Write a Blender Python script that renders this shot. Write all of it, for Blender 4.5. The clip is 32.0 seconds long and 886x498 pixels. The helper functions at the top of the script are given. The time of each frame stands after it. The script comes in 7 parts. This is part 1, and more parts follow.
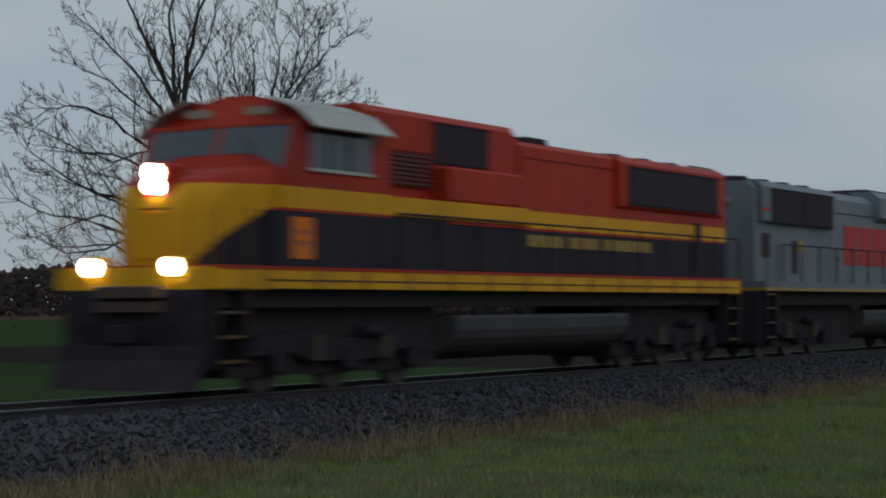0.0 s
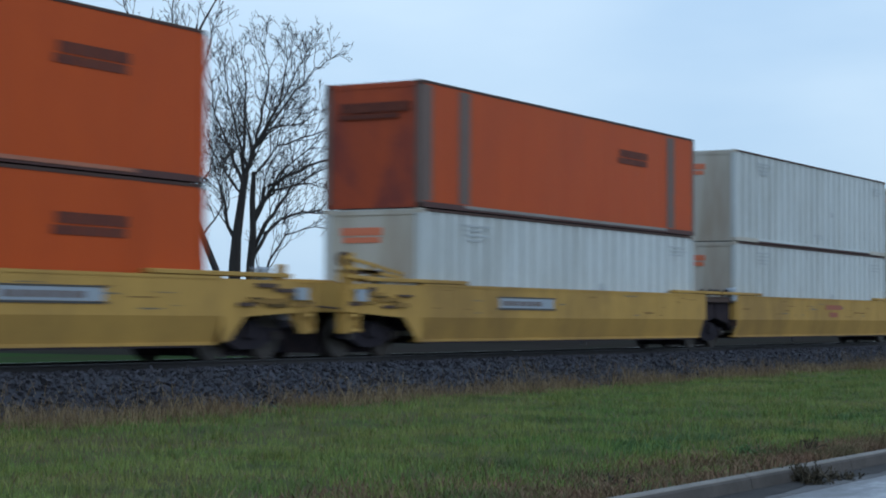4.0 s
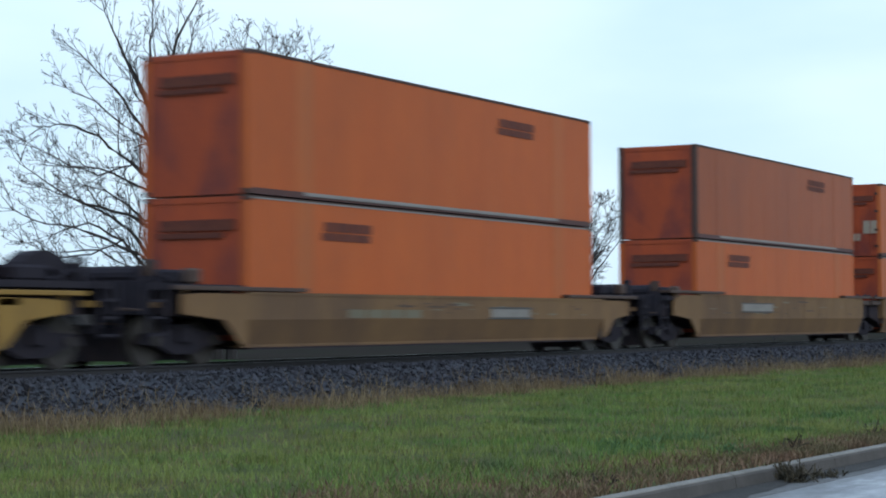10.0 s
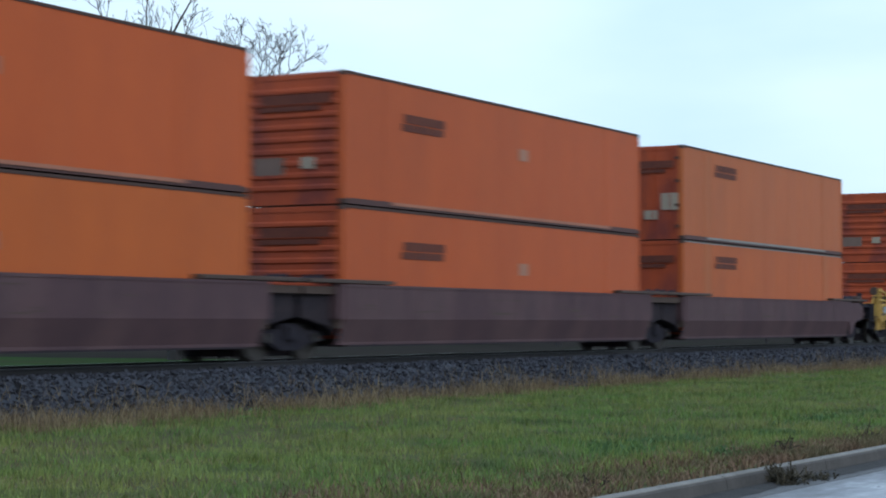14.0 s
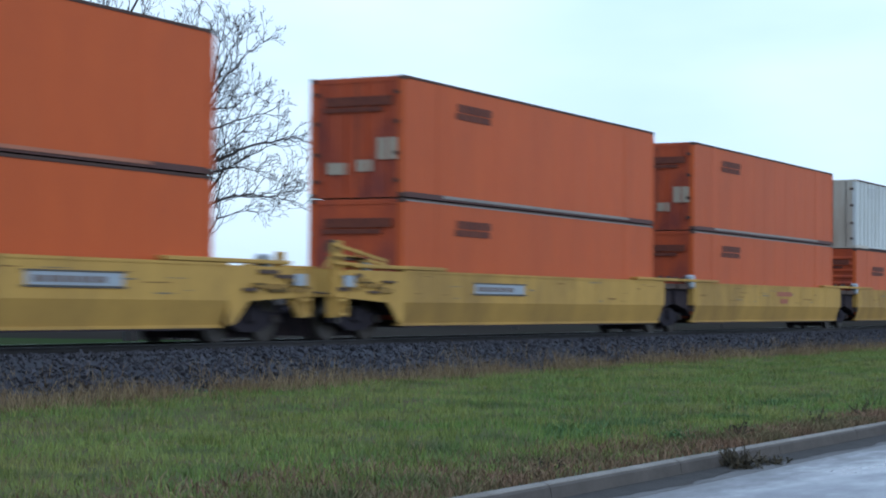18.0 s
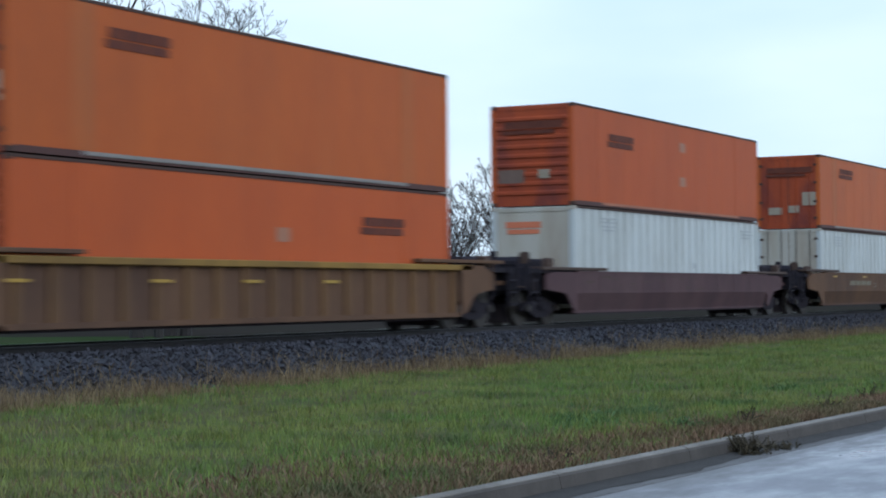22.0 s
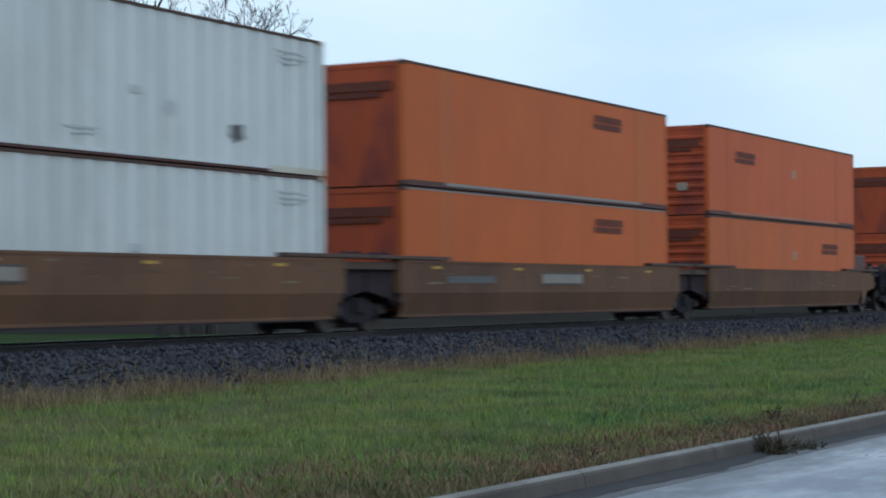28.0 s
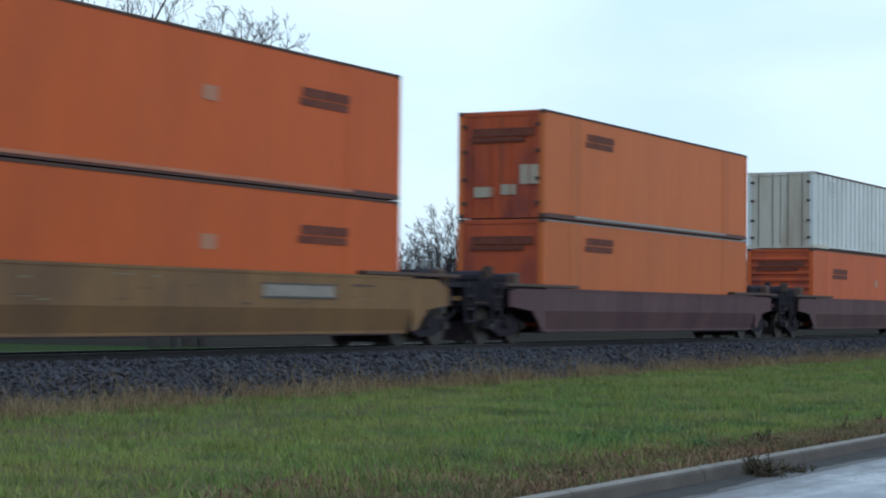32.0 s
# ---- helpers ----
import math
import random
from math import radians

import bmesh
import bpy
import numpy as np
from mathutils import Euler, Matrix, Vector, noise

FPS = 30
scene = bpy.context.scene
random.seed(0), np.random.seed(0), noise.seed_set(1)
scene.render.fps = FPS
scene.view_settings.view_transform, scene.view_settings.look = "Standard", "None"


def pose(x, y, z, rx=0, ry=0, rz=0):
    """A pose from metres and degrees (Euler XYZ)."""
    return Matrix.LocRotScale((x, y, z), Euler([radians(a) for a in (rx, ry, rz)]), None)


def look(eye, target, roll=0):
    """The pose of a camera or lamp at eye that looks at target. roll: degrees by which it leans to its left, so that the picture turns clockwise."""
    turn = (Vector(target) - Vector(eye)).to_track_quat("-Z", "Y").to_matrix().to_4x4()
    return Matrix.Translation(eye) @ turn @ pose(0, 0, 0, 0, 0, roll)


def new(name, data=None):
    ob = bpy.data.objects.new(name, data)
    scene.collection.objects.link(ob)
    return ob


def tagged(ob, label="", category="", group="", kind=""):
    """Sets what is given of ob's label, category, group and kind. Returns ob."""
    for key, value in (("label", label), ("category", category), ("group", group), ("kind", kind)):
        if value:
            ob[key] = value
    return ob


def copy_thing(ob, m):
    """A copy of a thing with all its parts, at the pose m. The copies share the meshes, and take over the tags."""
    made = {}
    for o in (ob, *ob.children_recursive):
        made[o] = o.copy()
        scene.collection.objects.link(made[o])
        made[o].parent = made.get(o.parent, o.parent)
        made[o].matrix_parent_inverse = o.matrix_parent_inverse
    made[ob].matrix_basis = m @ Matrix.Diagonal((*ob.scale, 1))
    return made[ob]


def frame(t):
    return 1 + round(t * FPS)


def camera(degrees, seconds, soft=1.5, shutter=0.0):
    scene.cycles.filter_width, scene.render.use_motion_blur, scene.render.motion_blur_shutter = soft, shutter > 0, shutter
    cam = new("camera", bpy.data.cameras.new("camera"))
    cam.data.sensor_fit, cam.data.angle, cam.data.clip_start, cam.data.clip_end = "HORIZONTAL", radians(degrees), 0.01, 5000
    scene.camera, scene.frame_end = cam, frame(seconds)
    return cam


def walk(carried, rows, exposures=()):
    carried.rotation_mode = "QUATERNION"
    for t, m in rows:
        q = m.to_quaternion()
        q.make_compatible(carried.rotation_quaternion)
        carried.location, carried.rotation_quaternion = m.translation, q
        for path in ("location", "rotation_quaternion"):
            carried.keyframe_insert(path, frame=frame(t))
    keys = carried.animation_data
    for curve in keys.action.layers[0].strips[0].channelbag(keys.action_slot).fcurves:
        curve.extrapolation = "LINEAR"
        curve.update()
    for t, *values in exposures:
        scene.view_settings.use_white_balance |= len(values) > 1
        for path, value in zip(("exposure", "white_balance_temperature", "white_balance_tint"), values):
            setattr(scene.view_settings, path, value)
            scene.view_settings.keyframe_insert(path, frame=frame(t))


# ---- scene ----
EXPOSURES = [(0.0, -0.93, 6900, 14), (0.6, -0.52, 6600, 14), (1.0, -0.32, 6700, 14), (2.0, -0.14, 6450, 19), (3.0, -0.25, 6100, 15), (4.0, -0.12, 5850, 11), (7.0, 0.03, 6150, 10), (8.0, 0.29, 6300, 9), (9.0, 0.28, 6250, 10), (12.0, 0.28, 6200, 11), (13.0, 0.26, 6150, 11), (16.0, 0.36, 6050, 11), (17.0, 0.35, 6000, 12), (18.5, 0.35, 5850, 14), (20.0, 0.26, 6000, 15), (22.0, 0.28, 6200, 14), (23.0, 0.17, 6200, 10), (24.0, 0.0, 6250, 10), (25.0, 0.04, 6250, 10), (28.0, 0.1, 6200, 11), (29.0, 0.28, 6400, 12), (30.0, 0.45, 5800, 15), (31.0, 0.32, 6150, 15), (32.0, 0.28, 6250, 10)]
cam = camera(26.36, 32.0, soft=1.9, shutter=0.45)
PATH = [
    (0.0, pose(6.01, 3.86, 1.27, 91.76, 0.27, -59.63)),
    (0.1, pose(5.71, 3.67, 1.25, 91.79, 0.30, -59.59)),
    (0.2, pose(4.09, 2.62, 1.09, 91.92, 0.48, -59.39)),
    (0.3, pose(2.04, 1.31, 0.90, 92.09, 0.70, -59.14)),
    (0.4, pose(0.48, 0.31, 0.75, 92.22, 0.87, -58.95)),
    (0.5, pose(0, 0, 0.70, 92.26, 0.92, -58.89)),
    (1.0, pose(0, 0, 0.70, 92.12, 1.14, -58.76)),
    (1.5, pose(0, 0, 0.70, 92.18, 0.92, -58.95)),
    (2.0, pose(0, 0, 0.70, 92.17, 0.73, -59.40)),
    (2.5, pose(0, 0, 0.70, 92.48, 0.24, -59.73)),
    (3.0, pose(0, 0, 0.70, 92.29, -0.28, -60.06)),
    (3.5, pose(0, 0, 0.70, 92.31, -0.10, -60.16)),
    (4.0, pose(0, 0, 0.70, 92.14, -0.29, -60.26)),
    (4.5, pose(0, 0, 0.70, 92.16, -0.17, -60.29)),
    (6.5, pose(0, 0, 0.70, 92.09, 0.09, -60.24)),
    (7.0, pose(0, 0, 0.70, 92.01, 0.27, -60.17)),
    (7.5, pose(0, 0, 0.70, 92.20, 0.18, -60.21)),
    (8.0, pose(0, 0, 0.70, 92.12, 0.04, -60.32)),
    (8.5, pose(0, 0, 0.70, 92.22, 0.20, -60.47)),
    (9.0, pose(0, 0, 0.70, 92.22, 0.11, -60.75)),
    (9.5, pose(0, 0, 0.70, 92.21, 0.04, -60.77)),
    (10.0, pose(0, 0, 0.70, 92.19, 0.23, -60.77)),
    (10.5, pose(0, 0, 0.70, 92.17, 0.20, -60.87)),
    (11.0, pose(0, 0, 0.70, 92.20, 0.15, -60.81)),
    (11.5, pose(0, 0, 0.70, 92.09, 0.31, -60.95)),
    (12.0, pose(0, 0, 0.70, 92.15, 0.27, -61.06)),
    (12.5, pose(0, 0, 0.70, 92.23, 0.18, -61.09)),
    (13.0, pose(0, 0, 0.70, 92.13, -0.00, -60.94)),
    (13.5, pose(0, 0, 0.70, 92.10, -0.00, -60.78)),
    (15.5, pose(0, 0, 0.70, 92.25, -0.41, -62.80)),
    (16.0, pose(0, 0, 0.70, 91.75, -0.11, -62.93)),
    (16.5, pose(0, 0, 0.70, 91.87, -0.27, -62.28)),
    (17.0, pose(0, 0, 0.70, 91.56, -0.27, -62.03)),
    (17.5, pose(0, 0, 0.70, 91.39, -0.70, -62.15)),
    (18.0, pose(0, 0, 0.70, 91.69, -0.50, -62.32)),
    (18.5, pose(0, 0, 0.70, 91.59, -0.47, -62.46)),
    (19.0, pose(0, 0, 0.70, 91.60, -0.22, -62.21)),
    (19.5, pose(0, 0, 0.70, 91.63, -0.30, -62.35)),
    (20.0, pose(0, 0, 0.70, 91.63, -0.47, -62.43)),
    (20.5, pose(0, 0, 0.70, 91.58, -0.20, -62.38)),
    (21.0, pose(0, 0, 0.70, 91.47, 1.07, -62.60)),
    (21.5, pose(0, 0, 0.70, 91.56, 0.67, -62.43)),
    (22.0, pose(0, 0, 0.70, 91.43, 0.56, -62.14)),
    (22.5, pose(0, 0, 0.70, 91.46, 0.55, -62.12)),
    (23.0, pose(0, 0, 0.70, 91.62, 0.30, -61.87)),
    (23.5, pose(0, 0, 0.70, 91.77, 0.62, -61.85)),
    (24.0, pose(0, 0, 0.70, 91.51, 0.67, -61.54)),
    (24.5, pose(0, 0, 0.70, 91.50, 0.40, -61.53)),
    (25.0, pose(0, 0, 0.70, 91.40, 0.39, -61.51)),
    (25.5, pose(0, 0, 0.70, 91.31, 0.46, -61.40)),
    (27.5, pose(0, 0, 0.70, 91.24, 0.31, -61.28)),
    (28.0, pose(0, 0, 0.70, 91.39, 0.43, -61.38)),
    (28.5, pose(0, 0, 0.70, 91.41, 0.28, -61.28)),
    (29.0, pose(0, 0, 0.70, 91.41, 0.56, -61.11)),
    (29.5, pose(0, 0, 0.70, 91.42, 0.44, -61.08)),
    (30.0, pose(0, 0, 0.70, 91.33, 0.11, -60.88)),
    (30.5, pose(0, 0, 0.70, 91.29, -0.14, -61.15)),
    (31.0, pose(0, 0, 0.70, 91.45, 0.09, -61.59)),
    (31.5, pose(0, 0, 0.70, 91.55, -0.08, -62.34)),
    (32.0, pose(0, 0, 0.70, 91.90, -0.56, -61.62)),
]
walk(cam, PATH, exposures=EXPOSURES)


# ---- world and sun: thin overcast before dusk ----
def node(nt, kind, **kw):
    n = nt.nodes.new(kind)
    for k, val in kw.items():
        n.inputs[k].default_value = val
    return n


world = bpy.data.worlds.new("overcast_sky")
scene.world = world
world.use_nodes = True
wt = world.node_tree
bg = wt.nodes["Background"]
sky = wt.nodes.new("ShaderNodeTexSky")
sky.sky_type, sky.sun_disc = "NISHITA", False
sky.sun_elevation, sky.sun_rotation = radians(24), radians(200)
wcoord = wt.nodes.new("ShaderNodeTexCoord")
wsep = wt.nodes.new("ShaderNodeSeparateXYZ")
wt.links.new(wcoord.outputs["Generated"], wsep.inputs[0])
grad = wt.nodes.new("ShaderNodeMapRange")
grad.inputs["From Min"].default_value, grad.inputs["From Max"].default_value = 0.0, 1.0
grad.inputs["To Min"].default_value, grad.inputs["To Max"].default_value = 0.87, 1.15
wt.links.new(wsep.outputs["Z"], grad.inputs["Value"])
wmap = wt.nodes.new("ShaderNodeMapping")
wmap.inputs["Scale"].default_value = (1.6, 1.6, 5.0)
wt.links.new(wcoord.outputs["Generated"], wmap.inputs["Vector"])
cloud = node(wt, "ShaderNodeTexNoise", Scale=2.6, Detail=4.0, Roughness=0.45)
wt.links.new(wmap.outputs[0], cloud.inputs["Vector"])
cramp = wt.nodes.new("ShaderNodeValToRGB")
cramp.color_ramp.elements[0].position, cramp.color_ramp.elements[0].color = 0.3, (0.622, 0.838, 1.03, 1)
cramp.color_ramp.elements[1].position, cramp.color_ramp.elements[1].color = 0.68, (0.835, 1.02, 1.135, 1)
wt.links.new(cloud.outputs["Fac"], cramp.inputs["Fac"])
wmul = wt.nodes.new("ShaderNodeVectorMath")
wmul.operation = "SCALE"
wt.links.new(cramp.outputs["Color"], wmul.inputs[0])
wt.links.new(grad.outputs["Result"], wmul.inputs["Scale"])
vault = wt.nodes.new("ShaderNodeMix")
vault.data_type, vault.blend_type = "RGBA", "MULTIPLY"
vault.inputs["Factor"].default_value = 1.0
rise = wt.nodes.new("ShaderNodeValToRGB")
rise.color_ramp.elements[0].position, rise.color_ramp.elements[0].color = 0.2, (1, 1, 1, 1)
rise.color_ramp.elements[1].position, rise.color_ramp.elements[1].color = 0.7, (0.93, 0.99, 1.12, 1)
wt.links.new(wsep.outputs["Z"], rise.inputs["Fac"])
wt.links.new(wmul.outputs[0], vault.inputs["A"])
wt.links.new(rise.outputs["Color"], vault.inputs["B"])
skyscale = wt.nodes.new("ShaderNodeVectorMath")
skyscale.operation = "SCALE"
skyscale.inputs["Scale"].default_value = 0.10
wt.links.new(sky.outputs["Color"], skyscale.inputs[0])
wmix = wt.nodes.new("ShaderNodeMix")
wmix.data_type = "RGBA"
wmix.inputs["Factor"].default_value = 0.88
wt.links.new(skyscale.outputs[0], wmix.inputs["A"])
wt.links.new(vault.outputs["Result"], wmix.inputs["B"])
wt.links.new(wmix.outputs["Result"], bg.inputs["Color"])
bg.inputs["Strength"].default_value = 1.0

sun = new("sun", bpy.data.lights.new("sun", "SUN"))
sun.data.energy, sun.data.angle, sun.data.color = 0.5, radians(25), (1.0, 0.97, 0.95)
sun.matrix_world = look((-20, -60, 40), (0, 0, 0))


# ---- materials ----
def material(name, base, second=None, rough=0.6, metal=0.0, scale=3.0, fine=40.0, amount=0.5, stretch=(1, 1, 1), bump=0.0, bump_scale=60.0, grime=None, grime_amount=0.0, spec=0.4, jitter=0.0, rough_stain=None):
    """Two scales of variation between base and second, stains of grime with their own shape, and fine relief."""
    m = bpy.data.materials.new(name)
    m.use_nodes = True
    nt = m.node_tree
    b = nt.nodes["Principled BSDF"]
    second = second or tuple(c * 0.78 for c in base)
    tc = nt.nodes.new("ShaderNodeTexCoord")
    mp = nt.nodes.new("ShaderNodeMapping")
    mp.inputs["Scale"].default_value = stretch
    nt.links.new(tc.outputs["Object"], mp.inputs["Vector"])
    n1 = node(nt, "ShaderNodeTexNoise", Scale=scale, Detail=5.0, Roughness=0.6)
    n2 = node(nt, "ShaderNodeTexNoise", Scale=fine, Detail=3.0, Roughness=0.6)
    nt.links.new(mp.outputs[0], n1.inputs["Vector"])
    nt.links.new(mp.outputs[0], n2.inputs["Vector"])
    add = nt.nodes.new("ShaderNodeMath")
    add.operation = "MULTIPLY_ADD"
    nt.links.new(n2.outputs["Fac"], add.inputs[0])
    add.inputs[1].default_value = 0.45
    nt.links.new(n1.outputs["Fac"], add.inputs[2])
    ramp = nt.nodes.new("ShaderNodeMapRange")
    ramp.inputs["From Min"].default_value, ramp.inputs["From Max"].default_value = 0.5, 0.95
    ramp.inputs["To Max"].default_value = amount
    nt.links.new(add.outputs[0], ramp.inputs["Value"])
    mix = nt.nodes.new("ShaderNodeMix")
    mix.data_type = "RGBA"
    mix.inputs["A"].default_value = (*base, 1)
    mix.inputs["B"].default_value = (*second, 1)
    nt.links.new(ramp.outputs["Result"], mix.inputs["Factor"])
    col = mix.outputs["Result"]
    if grime:
        n3 = node(nt, "ShaderNodeTexNoise", Scale=scale * 0.45, Detail=6.0, Roughness=0.7)
        nt.links.new(mp.outputs[0], n3.inputs["Vector"])
        r3 = nt.nodes.new("ShaderNodeMapRange")
        r3.inputs["From Min"].default_value, r3.inputs["From Max"].default_value = 0.48, 0.72
        r3.inputs["To Max"].default_value = grime_amount
        nt.links.new(n3.outputs["Fac"], r3.inputs["Value"])
        mg = nt.nodes.new("ShaderNodeMix")
        mg.data_type = "RGBA"
        nt.links.new(col, mg.inputs["A"])
        mg.inputs["B"].default_value = (*grime, 1)
        nt.links.new(r3.outputs["Result"], mg.inputs["Factor"])
        col = mg.outputs["Result"]
        if rough_stain is not None:
            rr = nt.nodes.new("ShaderNodeMapRange")
            rr.inputs["From Min"].default_value, rr.inputs["From Max"].default_value = 0.45, 0.62
            rr.inputs["To Min"].default_value, rr.inputs["To Max"].default_value = rough, rough_stain
            nt.links.new(n3.outputs["Fac"], rr.inputs["Value"])
            nt.links.new(rr.outputs["Result"], b.inputs["Roughness"])
    if jitter:
        oi = nt.nodes.new("ShaderNodeObjectInfo")
        jr = nt.nodes.new("ShaderNodeMapRange")
        jr.inputs["To Min"].default_value, jr.inputs["To Max"].default_value = 1 - jitter, 1 + jitter
        nt.links.new(oi.outputs["Random"], jr.inputs["Value"])
        vm = nt.nodes.new("ShaderNodeVectorMath")
        vm.operation = "SCALE"
        nt.links.new(col, vm.inputs[0])
        nt.links.new(jr.outputs["Result"], vm.inputs["Scale"])
        col = vm.outputs[0]
    nt.links.new(col, b.inputs["Base Color"])
    b.inputs["Roughness"].default_value, b.inputs["Metallic"].default_value = rough, metal
    b.inputs["Specular IOR Level"].default_value = spec
    if bump:
        n4 = node(nt, "ShaderNodeTexNoise", Scale=bump_scale, Detail=4.0)
        nt.links.new(tc.outputs["Object"], n4.inputs["Vector"])
        bp = node(nt, "ShaderNodeBump", Strength=bump, Distance=0.02)
        nt.links.new(n4.outputs["Fac"], bp.inputs["Height"])
        nt.links.new(bp.outputs[0], b.inputs["Normal"])
    return m


def island_material(name, dark, light, rough=0.9, patch=None, patch_scale=0.35, spec=0.2, shade=None, shade_scale=1.3):
    """For loose stuff: colour varies from piece to piece, and in patches over the place."""
    m = bpy.data.materials.new(name)
    m.use_nodes = True
    nt = m.node_tree
    b = nt.nodes["Principled BSDF"]
    g = nt.nodes.new("ShaderNodeNewGeometry")
    mix = nt.nodes.new("ShaderNodeMix")
    mix.data_type = "RGBA"
    mix.inputs["A"].default_value, mix.inputs["B"].default_value = (*dark, 1), (*light, 1)
    nt.links.new(g.outputs["Random Per Island"], mix.inputs["Factor"])
    col = mix.outputs["Result"]
    if patch:
        tc = nt.nodes.new("ShaderNodeTexCoord")
        n = node(nt, "ShaderNodeTexNoise", Scale=patch_scale, Detail=5.0, Roughness=0.65)
        nt.links.new(tc.outputs["Object"], n.inputs["Vector"])
        r = nt.nodes.new("ShaderNodeMapRange")
        r.inputs["From Min"].default_value, r.inputs["From Max"].default_value = 0.42, 0.68
        r.inputs["To Max"].default_value = 0.85
        nt.links.new(n.outputs["Fac"], r.inputs["Value"])
        m2 = nt.nodes.new("ShaderNodeMix")
        m2.data_type = "RGBA"
        nt.links.new(col, m2.inputs["A"])
        m2.inputs["B"].default_value = (*patch, 1)
        nt.links.new(r.outputs["Result"], m2.inputs["Factor"])
        col = m2.outputs["Result"]
    if shade:
        n = node(nt, "ShaderNodeTexNoise", Scale=shade_scale, Detail=4.0, Roughness=0.6)
        nt.links.new(tc.outputs["Object"], n.inputs["Vector"])
        r = nt.nodes.new("ShaderNodeMapRange")
        r.inputs["From Min"].default_value, r.inputs["From Max"].default_value = 0.50, 0.66
        r.inputs["To Max"].default_value = 0.8
        nt.links.new(n.outputs["Fac"], r.inputs["Value"])
        m2 = nt.nodes.new("ShaderNodeMix")
        m2.data_type = "RGBA"
        nt.links.new(col, m2.inputs["A"])
        m2.inputs["B"].default_value = (*shade, 1)
        nt.links.new(r.outputs["Result"], m2.inputs["Factor"])
        col = m2.outputs["Result"]
    nt.links.new(col, b.inputs["Base Color"])
    b.inputs["Roughness"].default_value = rough
    b.inputs["Specular IOR Level"].default_value = spec
    return m


def glow(name, colour, strength):
    m = bpy.data.materials.new(name)
    m.use_nodes = True
    b = m.node_tree.nodes["Principled BSDF"]
    b.inputs["Base Color"].default_value = (0.9, 0.9, 0.85, 1)
    b.inputs["Emission Color"].default_value, b.inputs["Emission Strength"].default_value = (*colour, 1), strength
    return m


